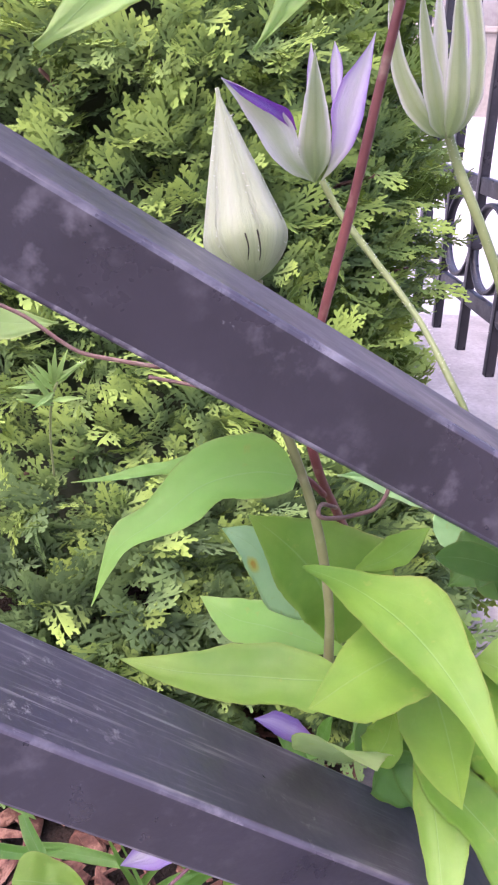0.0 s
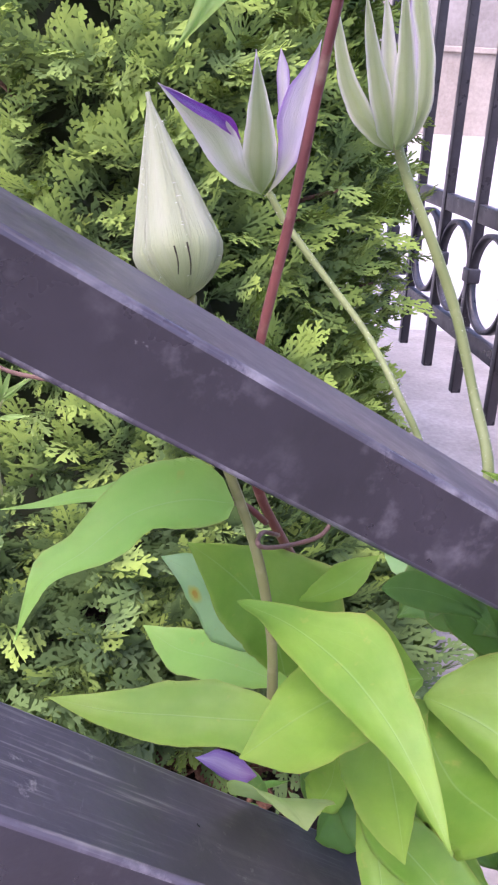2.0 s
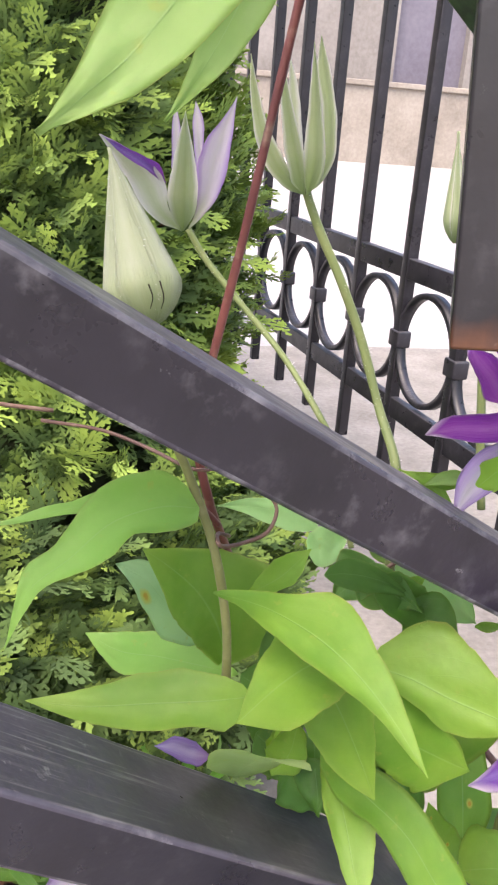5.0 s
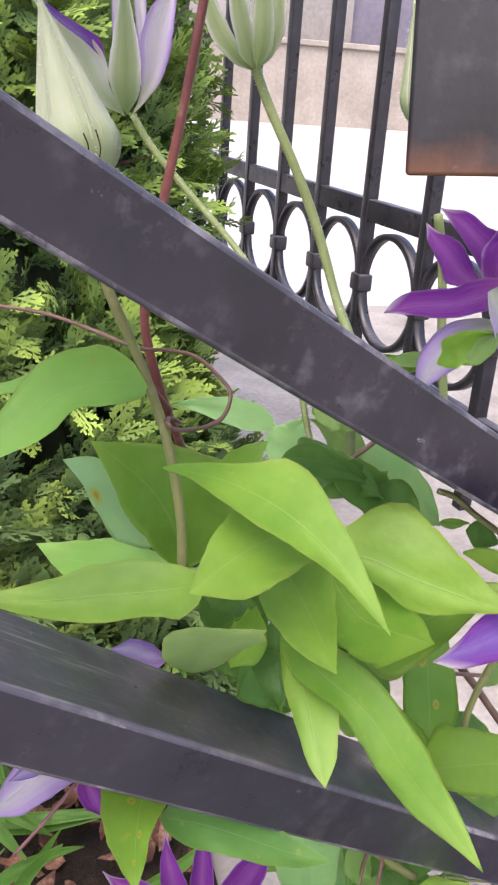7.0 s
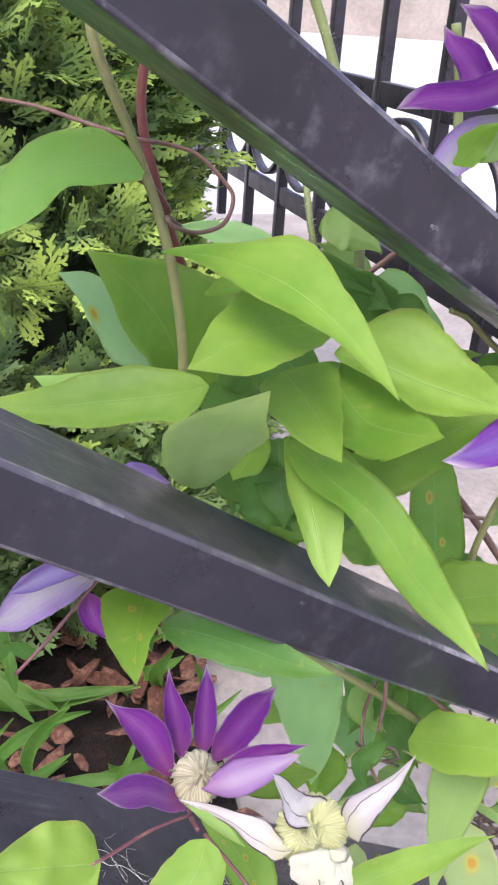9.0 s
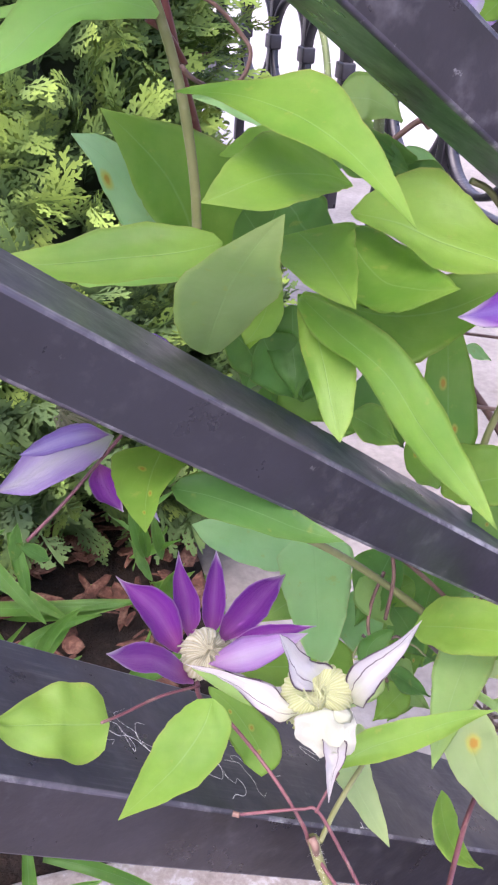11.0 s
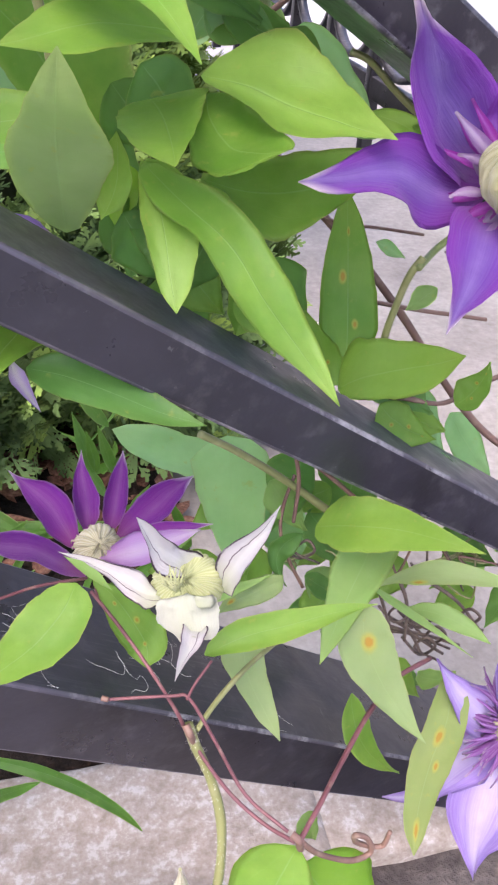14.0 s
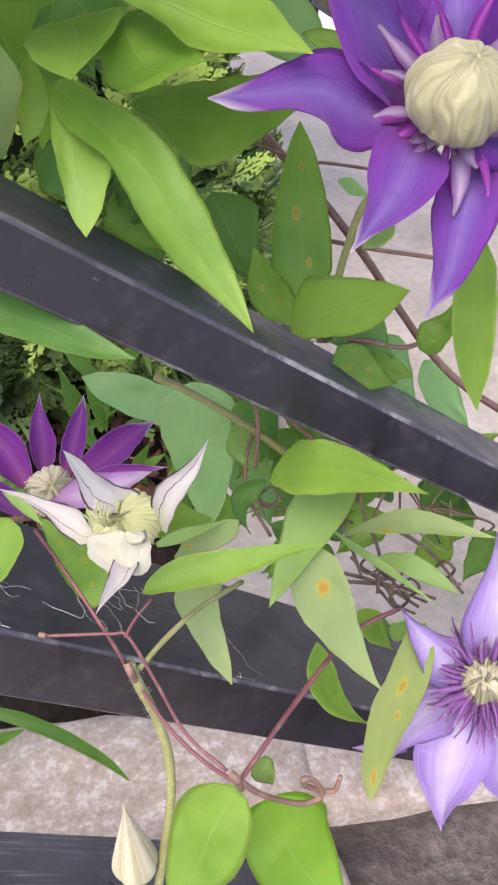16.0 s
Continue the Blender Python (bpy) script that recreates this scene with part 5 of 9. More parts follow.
vane(vine, LEAF, ((0.0515, 0.1855, 0.4822), (0.0612, 0.1754, 0.4746), (0.0723, 0.1653, 0.4668), (0.0802, 0.1552, 0.4558), (0.0887, 0.1451, 0.4455), (0.0969, 0.1350, 0.4356)), (0, 4.7, 8.3, 9.3, 8.5, 8.3, 8.5, 7.1, 5.3, 3.2, 0), (0, 6.3, 7.6, 6.4, 8.3, 8.7, 8.4, 7.6, 5.1, 2.2, 0), (0.05, -0.52, 0.85), label="long bright green leaf hanging over the rail", fold=0.16)
vane(vine, LEAF_YOUNG, ((0.0384, 0.2350, 0.5068), (0.0450, 0.2388, 0.5071), (0.0521, 0.2425, 0.5088), (0.0583, 0.2463, 0.5117), (0.0640, 0.2500, 0.5146)), (0, 1.7, 3.4, 4.4, 5.1, 5.6, 5.5, 4.8, 3.8, 1.9, 0), (0, 1.9, 4, 5, 5.3, 5.6, 4.7, 4, 2.7, 1.3, 0), (-0.2, -0.5, 0.84), fold=0.25)
vane(vine, LEAF_RUST, ((0.0170, 0.1950, 0.4294), (0.0128, 0.1838, 0.4300), (0.0096, 0.1725, 0.4307), (0.0074, 0.1612, 0.4315), (0.0061, 0.1500, 0.4325)), (0, 8.7, 7.9, 7, 5.9, 4.7, 3.7, 3.3, 2.7, 1.4, 0), (0.1, 6.1, 9.9, 12.4, 11.3, 10.3, 8.6, 7.1, 4.8, 2.6, 0), (-0.04, -0.6, 0.8), fold=0.12)
vane(vine, LEAF_DARK, ((0.0179, 0.1820, 0.4236), (0.0292, 0.1785, 0.4222), (0.0424, 0.1750, 0.4178), (0.0555, 0.1715, 0.4127), (0.0690, 0.1680, 0.4093)), (0, 5.5, 6.9, 7.6, 6.9, 6.3, 5.6, 4.9, 3.6, 1.8, 0), (0, 5.7, 7.1, 6.9, 6.5, 6.4, 6, 4.9, 3.8, 2, 0), (-0.14, -0.5, 0.86), fold=0.2, wave=0.12)
vane(vine, LEAF_UNDER, ((0.1157, 0.2900, 0.3000), (0.0994, 0.2925, 0.3031), (0.0809, 0.2950, 0.3066), (0.0636, 0.2975, 0.3136), (0.0490, 0.3000, 0.3202)), (0, 4.3, 8.5, 10.1, 11.4, 10.6, 10.2, 9.8, 8.9, 6.2, 0), (0, 5.6, 9.8, 10.1, 10.6, 10.8, 11.1, 10.9, 8.7, 6, 0), (-0.12, -0.46, 0.88), fold=0.1)
vane(vine, LEAF_UNDER, ((0.0975, 0.2680, 0.3351), (0.0982, 0.2635, 0.3275), (0.1005, 0.2590, 0.3055), (0.1028, 0.2545, 0.2834), (0.1031, 0.2500, 0.2622)), (0, 15.5, 17.5, 16.6, 15.6, 14.2, 12.3, 10.1, 7.8, 4.8, 0), (0, 16, 16.8, 16.4, 15.1, 13.4, 11.6, 9.6, 7.2, 3.7, 0), (-0.16, -0.44, 0.88), fold=0.08)
vane(vine, LEAF, ((0.1220, 0.2060, 0.3324), (0.1291, 0.1902, 0.3453), (0.1405, 0.1745, 0.3558), (0.1496, 0.1588, 0.3635), (0.1572, 0.1430, 0.3705)), (0, 11.6, 12.5, 11.8, 11, 8.8, 6.9, 5, 3.3, 1.6, 0), (0, 7.1, 9.2, 11.4, 10.8, 9.8, 8.2, 6.1, 4.2, 2.1, 0), (-0.26, -0.45, 0.85), fold=0.12)
vane(vine, LEAF_LIGHT, ((0.1461, 0.2050, 0.3276), (0.1401, 0.1930, 0.3265), (0.1302, 0.1810, 0.3198), (0.1213, 0.1690, 0.3140), (0.1128, 0.1570, 0.3092)), (0, 10.5, 10.9, 10.1, 9.4, 8.3, 6.9, 5.5, 4, 2, 0), (0, 5.5, 9.7, 11.1, 10.7, 9, 7.4, 5.8, 4.2, 2.1, 0), (-0.21, -0.49, 0.85), fold=0.15)
vane(vine, LEAF_SPOT, ((0.1361, 0.1780, 0.3163), (0.1345, 0.1703, 0.3064), (0.1397, 0.1625, 0.2920), (0.1480, 0.1548, 0.2790), (0.1583, 0.1470, 0.2671)), (0, 9, 10.4, 10.8, 10.4, 9.1, 7.7, 5.9, 3.9, 1.5, 0), (0, 4.5, 10.3, 10.9, 9.6, 7.7, 6.4, 4.7, 3.3, 1.7, 0), (-0.23, -0.43, 0.87), label="pale leaf with an orange rust spot", fold=0.15)
vane(vine, LEAF_RSPOT, ((0.1587, 0.2250, 0.2747), (0.1725, 0.2163, 0.2890), (0.1869, 0.2075, 0.2976), (0.2014, 0.1988, 0.3000), (0.2155, 0.1900, 0.3014)), (0, 1.2, 2.3, 3.9, 5.3, 5.9, 4.7, 4, 2.7, 1.3, 0), (0, 0.7, 1.6, 3.9, 5.4, 5.5, 5.1, 4.2, 2.9, 1.5, 0), (-0.3, -0.48, 0.82), fold=0.2)
vane(vine, LEAF_LIGHT, ((0.1738, 0.2150, 0.2696), (0.1820, 0.2087, 0.2738), (0.1904, 0.2025, 0.2739), (0.1983, 0.1962, 0.2721), (0.2053, 0.1900, 0.2691)), (0, 1.9, 3.5, 4.1, 5.4, 4.9, 4.5, 3.9, 2.8, 1.6, 0), (0, 1.4, 2.8, 4, 4.8, 4.9, 4.6, 3.9, 2.9, 1.5, 0), (-0.28, -0.46, 0.84), fold=0.2)
vane(vine, LEAF_LIGHT, ((0.1542, 0.2180, 0.2863), (0.1656, 0.2117, 0.2789), (0.1774, 0.2055, 0.2720), (0.1891, 0.1992, 0.2650), (0.2010, 0.1930, 0.2574)), (0.1, 0.9, 1.7, 2, 1.9, 1.9, 1.5, 1.1, 0.7, 0.3, 0), (0, 1.1, 2, 1.9, 2, 1.8, 1.4, 1, 0.7, 0.4, 0), (-0.26, -0.47, 0.84), fold=0.2)
vane(vine, LEAF, ((0.0675, 0.1450, 0.3353), (0.0807, 0.1465, 0.3402), (0.0961, 0.1480, 0.3418), (0.1114, 0.1495, 0.3437), (0.1274, 0.1510, 0.3441)), (0, 4, 5.4, 5.3, 5.4, 5.1, 4.2, 3.3, 2.4, 1.2, 0), (0, 2.9, 4.9, 5.6, 5.4, 5, 4.4, 3.5, 2, 0.8, 0), (-0.15, -0.49, 0.86), fold=0.3, wave=0.15)
vane(vine, LEAF_PLAIN, ((0.0985, 0.1900, 0.2982), (0.0904, 0.1802, 0.2970), (0.0907, 0.1705, 0.2890), (0.0951, 0.1608, 0.2816), (0.0996, 0.1510, 0.2754)), (0.1, 6.5, 8, 8, 7.5, 7.1, 6.5, 5.4, 4.1, 2.5, 0), (0, 2.5, 6.1, 9.2, 7.8, 5.9, 4.8, 4.2, 3.6, 1.8, 0), (-0.11, -0.45, 0.89), label="pale narrow leaf", fold=0.2)
vane(vine, LEAF_SPOT, ((0.0829, 0.2000, 0.2957), (0.0889, 0.1988, 0.3022), (0.0961, 0.1975, 0.3071), (0.1032, 0.1962, 0.3122), (0.1074, 0.1950, 0.3182)), (0, 1.5, 3.2, 4.5, 4.9, 5.4, 5.3, 5, 4.5, 2.6, 0), (0, 1.4, 2.7, 3.7, 4.2, 4.7, 5.2, 5, 4.8, 3.9, 0), (-0.13, -0.5, 0.85), fold=0.1)
vane(vine, LEAF_YELLOW, ((0.1863, 0.1860, 0.2564), (0.1813, 0.1705, 0.2484), (0.1688, 0.1550, 0.2409), (0.1587, 0.1395, 0.2341), (0.1520, 0.1240, 0.2282)), (0, 7.5, 8.3, 8.4, 8.7, 8.5, 7.4, 6.3, 5.1, 3.5, 0), (0, 5.3, 7.9, 8.1, 8.2, 8.6, 8.1, 6.6, 5.8, 4.1, 0), (-0.25, -0.38, 0.89), label="yellowing leaf with orange rust spots", fold=0.15)
vane(vine, LEAF_RUST, ((0.1306, 0.2220, 0.3891), (0.1326, 0.2303, 0.4030), (0.1330, 0.2385, 0.4200), (0.1333, 0.2468, 0.4361), (0.1334, 0.2550, 0.4512)), (0, 6.6, 9.4, 10.7, 10.8, 10.1, 9.4, 7.8, 6, 3.7, 0), (0, 5.2, 9.2, 11.2, 10.7, 10.1, 9, 7.7, 5.9, 3.5, 0), (-0.19, -0.7, 0.68), fold=0.15)
vane(vine, LEAF_RUST, ((0.1286, 0.2220, 0.3875), (0.1242, 0.2227, 0.3934), (0.1187, 0.2235, 0.4014), (0.1153, 0.2243, 0.4096), (0.1132, 0.2250, 0.4176)), (0, 2.3, 4.8, 7, 7.1, 7.4, 6.5, 5.3, 3.2, 1.5, 0), (0, 4.2, 7, 7.7, 8, 7.3, 6.3, 5, 3.8, 2.2, 0), (-0.16, -0.65, 0.74), fold=0.12)
vane(vine, LEAF, ((0.1272, 0.2180, 0.3885), (0.1325, 0.2090, 0.3981), (0.1414, 0.2000, 0.4060), (0.1496, 0.1910, 0.4134), (0.1555, 0.1820, 0.4212)), (0, 11.5, 15.2, 13.8, 12.7, 11.2, 9.7, 7.6, 5.4, 2.9, 0), (0, 4.4, 8, 9.7, 11.1, 11.6, 12.1, 11, 9.2, 6.2, 0), (-0.22, -0.55, 0.8), fold=0.15)
vane(vine, LEAF, ((0.1821, 0.2000, 0.4342), (0.1838, 0.1975, 0.4199), (0.1857, 0.1950, 0.4029), (0.1885, 0.1925, 0.3852), (0.1923, 0.1900, 0.3671)), (0, 3.6, 6.4, 7, 7.5, 7.2, 6.8, 5.8, 4.7, 2.3, 0), (0, 3.7, 6.4, 7.2, 7.6, 7.3, 7.2, 5.9, 4.6, 2.4, 0), (-0.33, -0.63, 0.71), fold=0.15)
vane(vine, LEAF, ((0.0283, 0.1550, 0.3629), (0.0240, 0.1475, 0.3595), (0.0155, 0.1400, 0.3542), (0.0058, 0.1325, 0.3529), (-0.0037, 0.1250, 0.3533)), (0, 6.7, 8.6, 9.4, 9.1, 8.5, 6.5, 5.1, 3.4, 1.6, 0), (0, 6.9, 8.5, 9.6, 9.8, 9.1, 7.8, 6, 4.2, 2.1, 0), (-0.05, -0.49, 0.87), fold=0.1)
vane(vine, LEAF_RUST, ((0.0341, 0.1850, 0.3353), (0.0410, 0.1800, 0.3304), (0.0469, 0.1750, 0.3227), (0.0514, 0.1700, 0.3142), (0.0508, 0.1650, 0.3086)), (0, 1.5, 3.1, 5.3, 6, 6.9, 7.9, 8.8, 8, 5.3, 0), (0, 2.5, 4.8, 6.1, 7.1, 7.8, 7.8, 7.4, 6.9, 6, 0), (-0.12, -0.48, 0.87), fold=0.1)
vane(vine, LEAF, ((0.0415, 0.2000, 0.4610), (0.0436, 0.1980, 0.4654), (0.0458, 0.1960, 0.4729), (0.0461, 0.1940, 0.4812), (0.0458, 0.1920, 0.4879)), (0, 7.5, 6.7, 6.8, 6.7, 6.3, 5.6, 4.6, 3.5, 1.9, 0), (0, 1.2, 3, 5.4, 6, 6, 5.3, 4.4, 3.8, 1.7, 0), (-0.2, -0.5, 0.84), fold=0.2)
vane(vine, LEAF_YOUNG, ((0.0469, 0.2150, 0.4523), (0.0486, 0.2117, 0.4602), (0.0497, 0.2083, 0.4702), (0.0474, 0.2050, 0.4786)), (0.2, 6.2, 6.4, 6.1, 6, 5.9, 5.4, 5, 7.4, 9.7, 0), (0, 1, 2.1, 3.3, 4.6, 6.2, 5.7, 5.3, 1.7, 0.9, 0), (-0.2, -0.5, 0.84), fold=0.2)
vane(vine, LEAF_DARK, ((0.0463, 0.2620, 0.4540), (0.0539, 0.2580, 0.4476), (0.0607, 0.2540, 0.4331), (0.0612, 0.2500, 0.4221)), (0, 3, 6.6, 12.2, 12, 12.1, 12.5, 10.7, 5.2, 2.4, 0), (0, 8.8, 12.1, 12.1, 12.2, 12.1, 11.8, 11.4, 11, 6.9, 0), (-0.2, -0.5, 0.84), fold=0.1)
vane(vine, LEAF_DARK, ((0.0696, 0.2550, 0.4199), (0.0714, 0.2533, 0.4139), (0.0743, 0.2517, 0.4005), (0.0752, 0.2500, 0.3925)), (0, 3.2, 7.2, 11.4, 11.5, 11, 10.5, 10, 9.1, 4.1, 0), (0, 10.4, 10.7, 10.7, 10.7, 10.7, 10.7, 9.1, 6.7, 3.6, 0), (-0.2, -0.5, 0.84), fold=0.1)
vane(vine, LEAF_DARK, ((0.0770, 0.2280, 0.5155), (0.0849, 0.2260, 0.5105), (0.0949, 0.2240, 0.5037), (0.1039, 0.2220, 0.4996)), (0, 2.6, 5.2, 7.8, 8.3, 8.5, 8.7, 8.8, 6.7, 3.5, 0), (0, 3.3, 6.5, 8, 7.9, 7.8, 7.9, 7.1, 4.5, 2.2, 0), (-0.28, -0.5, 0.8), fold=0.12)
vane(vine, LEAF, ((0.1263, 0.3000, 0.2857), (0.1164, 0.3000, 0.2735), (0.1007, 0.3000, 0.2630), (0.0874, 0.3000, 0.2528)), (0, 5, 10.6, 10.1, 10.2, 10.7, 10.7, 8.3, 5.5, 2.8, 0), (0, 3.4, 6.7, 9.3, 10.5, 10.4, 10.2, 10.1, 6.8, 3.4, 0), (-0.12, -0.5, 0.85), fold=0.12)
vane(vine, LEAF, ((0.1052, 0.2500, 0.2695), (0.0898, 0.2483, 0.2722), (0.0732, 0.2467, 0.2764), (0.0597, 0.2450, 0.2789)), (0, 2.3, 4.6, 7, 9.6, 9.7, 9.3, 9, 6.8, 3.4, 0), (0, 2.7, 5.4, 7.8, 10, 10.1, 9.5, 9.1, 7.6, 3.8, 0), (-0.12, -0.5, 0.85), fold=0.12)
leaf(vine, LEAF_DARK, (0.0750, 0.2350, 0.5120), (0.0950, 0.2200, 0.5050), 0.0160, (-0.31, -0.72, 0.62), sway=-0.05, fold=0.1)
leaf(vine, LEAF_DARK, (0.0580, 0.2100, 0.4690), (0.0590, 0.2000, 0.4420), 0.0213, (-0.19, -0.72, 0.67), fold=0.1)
leaf(vine, LEAF_RUST, (0.1480, 0.2250, 0.3760), (0.1720, 0.2200, 0.3610), 0.0175, (-0.23, -0.63, 0.74), sway=0.1, fold=0.1)
leaf(vine, LEAF_RUST, (0.1830, 0.2300, 0.3700), (0.1940, 0.2300, 0.3900), 0.0132, (-0.29, -0.64, 0.71), sway=0.1, fold=0.15)
leaf(vine, LEAF_UNDER, (0.2040, 0.2700, 0.3390), (0.2350, 0.2700, 0.2940), 0.0188, (-0.3, -0.59, 0.75), fold=0.1)
leaf(vine, LEAF_UNDER, (0.1540, 0.2700, 0.4240), (0.1670, 0.2700, 0.4170), 0.0058, (-0.23, -0.74, 0.63), fold=0.2, shape='lance')
leaf(vine, LEAF_LIGHT, (0.1670, 0.2350, 0.4200), (0.1560, 0.2350, 0.4110), 0.0083, (-0.25, -0.71, 0.66), fold=0.1, shape='lance')
leaf(vine, LEAF, (0.1210, 0.2100, 0.4890), (0.1480, 0.2000, 0.4740), 0.0075, (-0.23, -0.8, 0.55), sway=-0.1, fold=0.2, shape='lance')
leaf(vine, LEAF, (0.1270, 0.1900, 0.4910), (0.1460, 0.1950, 0.4750), 0.0069, (-0.25, -0.79, 0.56), sway=-0.06, fold=0.2, shape='lance')
leaf(vine, LEAF_UNDER, (0.0780, 0.2850, 0.5050), (0.0370, 0.2900, 0.5130), 0.0120, (-0.19, -0.75, 0.64), sway=0.08, fold=0.15)
leaf(vine, LEAF_UNDER, (0.0730, 0.2800, 0.4970), (0.0870, 0.2800, 0.5110), 0.0151, (-0.25, -0.72, 0.65), sway=0.1, fold=0.1, shape='round')
leaf(vine, LEAF_LIGHT, (0.1110, 0.2750, 0.4930), (0.0870, 0.2750, 0.5120), 0.0142, (-0.29, -0.7, 0.65), sway=0.1, fold=0.1)
leaf(vine, LEAF_UNDER, (0.1100, 0.2750, 0.4980), (0.1480, 0.2750, 0.4630), 0.0272, (-0.34, -0.66, 0.67), fold=0.1, shape='round')
leaf(vine, LEAF, (0.1070, 0.2600, 0.4890), (0.1150, 0.2600, 0.4960), 0.0059, (-0.32, -0.67, 0.67), fold=0.2, shape='round')
leaf(vine, LEAF_DARK, (0.0590, 0.2200, 0.5210), (0.0940, 0.2250, 0.5060), 0.0107, (-0.28, -0.69, 0.67), sway=-0.1, fold=0.1)
leaf(vine, LEAF_LIGHT, (0.0830, 0.2620, 0.5200), (0.1020, 0.2500, 0.5150), 0.0154, (-0.31, -0.75, 0.58), sway=-0.15, fold=0.1)
leaf(vine, LEAF, (0.1340, 0.2500, 0.4780), (0.1470, 0.2500, 0.4770), 0.0046, (-0.4, -0.65, 0.65), fold=0.2, shape='lance')
leaf(vine, LEAF_DARK, (0.1460, 0.2500, 0.4740), (0.1630, 0.2500, 0.4670), 0.0107, (-0.42, -0.63, 0.65), fold=0.2)
leaf(vine, LEAF_DARK, (0.1440, 0.2400, 0.3920), (0.1730, 0.2300, 0.3660), 0.0254, (-0.36, -0.51, 0.78), fold=0.1)
leaf(vine, LEAF_LIGHT, (0.1220, 0.2150, 0.5620), (0.1120, 0.2250, 0.5500), 0.0090, (-0.42, -0.71, 0.57), sway=-0.1, fold=0.15)
leaf(vine, LEAF_LIGHT, (0.1140, 0.2350, 0.5460), (0.0960, 0.2350, 0.5450), 0.0056, (-0.36, -0.7, 0.62), sway=0.1, fold=0.15, shape='lance')
leaf(vine, LEAF, (0.1150, 0.2400, 0.5450), (0.0880, 0.2380, 0.5500), 0.0057, (-0.35, -0.71, 0.61), sway=-0.08, fold=0.2, shape='lance')
leaf(vine, LEAF_YOUNG, (0.1100, 0.2250, 0.5480), (0.1210, 0.2150, 0.5620), 0.0107, (-0.41, -0.68, 0.6), sway=-0.1, fold=0.1)
leaf(vine, LEAF, (0.0940, 0.2380, 0.5480), (0.1110, 0.2380, 0.5340), 0.0076, (-0.35, -0.7, 0.63), fold=0.2, shape='lance')
leaf(vine, LEAF_LIGHT, (0.0020, 0.1300, 0.6870), (-0.0280, 0.1220, 0.6520), 0.0167, (0.06, -0.94, 0.33), label="large pale leaf hanging at the top", sway=-0.06, fold=0.1)
leaf(vine, LEAF_LIGHT, (0.0240, 0.2050, 0.7030), (0.0000, 0.2010, 0.6540), 0.0139, (-0.08, -0.94, 0.32), sway=-0.06, fold=0.12)
leaf(vine, LEAF_LIGHT, (-0.0910, 0.2800, 0.5720), (-0.0610, 0.2800, 0.5710), 0.0123, (0.21, -0.79, 0.58), sway=0.05, fold=0.1)
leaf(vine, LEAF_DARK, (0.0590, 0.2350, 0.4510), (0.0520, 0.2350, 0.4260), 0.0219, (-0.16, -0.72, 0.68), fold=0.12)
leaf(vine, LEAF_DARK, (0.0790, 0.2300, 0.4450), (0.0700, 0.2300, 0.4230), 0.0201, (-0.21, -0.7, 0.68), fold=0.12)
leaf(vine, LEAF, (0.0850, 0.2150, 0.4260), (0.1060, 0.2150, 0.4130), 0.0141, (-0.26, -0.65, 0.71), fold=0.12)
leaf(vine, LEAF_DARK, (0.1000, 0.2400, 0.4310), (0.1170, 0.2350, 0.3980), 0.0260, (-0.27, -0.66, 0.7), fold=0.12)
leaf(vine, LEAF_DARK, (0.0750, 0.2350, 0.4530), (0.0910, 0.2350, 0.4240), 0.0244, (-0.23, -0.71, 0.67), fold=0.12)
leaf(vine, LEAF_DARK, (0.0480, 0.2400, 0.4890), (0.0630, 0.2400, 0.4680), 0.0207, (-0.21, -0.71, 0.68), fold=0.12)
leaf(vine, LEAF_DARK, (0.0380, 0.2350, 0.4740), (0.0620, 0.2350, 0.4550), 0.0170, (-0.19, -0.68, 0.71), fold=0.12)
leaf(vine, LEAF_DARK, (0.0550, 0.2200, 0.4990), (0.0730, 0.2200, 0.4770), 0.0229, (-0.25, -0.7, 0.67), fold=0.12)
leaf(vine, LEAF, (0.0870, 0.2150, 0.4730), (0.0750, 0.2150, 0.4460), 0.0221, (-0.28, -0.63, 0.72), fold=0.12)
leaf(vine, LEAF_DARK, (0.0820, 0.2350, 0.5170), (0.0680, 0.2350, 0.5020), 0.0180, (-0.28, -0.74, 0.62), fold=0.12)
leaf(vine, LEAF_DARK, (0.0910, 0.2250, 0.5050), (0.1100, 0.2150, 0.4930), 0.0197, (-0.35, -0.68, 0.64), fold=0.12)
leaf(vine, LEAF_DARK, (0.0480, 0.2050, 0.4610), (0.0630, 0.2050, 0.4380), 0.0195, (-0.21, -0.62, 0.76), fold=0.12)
leaf(vine, LEAF, (0.1430, 0.2500, 0.3160), (0.1230, 0.2500, 0.3040), 0.0152, (-0.19, -0.57, 0.8), fold=0.12)
leaf(vine, LEAF_DARK, (0.1320, 0.2450, 0.3080), (0.1550, 0.2450, 0.2710), 0.0208, (-0.2, -0.54, 0.82), fold=0.12)
leaf(vine, LEAF_DARK, (0.2230, 0.2500, 0.2840), (0.2070, 0.2500, 0.2630), 0.0195, (-0.31, -0.51, 0.81), fold=0.12)
leaf(vine, LEAF, (0.1560, 0.2400, 0.3630), (0.1860, 0.2400, 0.3500), 0.0213, (-0.28, -0.6, 0.75), fold=0.12)
leaf(vine, LEAF_UNDER, (0.1740, 0.2600, 0.3580), (0.1990, 0.2600, 0.3230), 0.0204, (-0.29, -0.6, 0.75), fold=0.12)
leaf(vine, LEAF_DARK, (0.1270, 0.2450, 0.3400), (0.1160, 0.2450, 0.2980), 0.0231, (-0.25, -0.55, 0.8), fold=0.1)
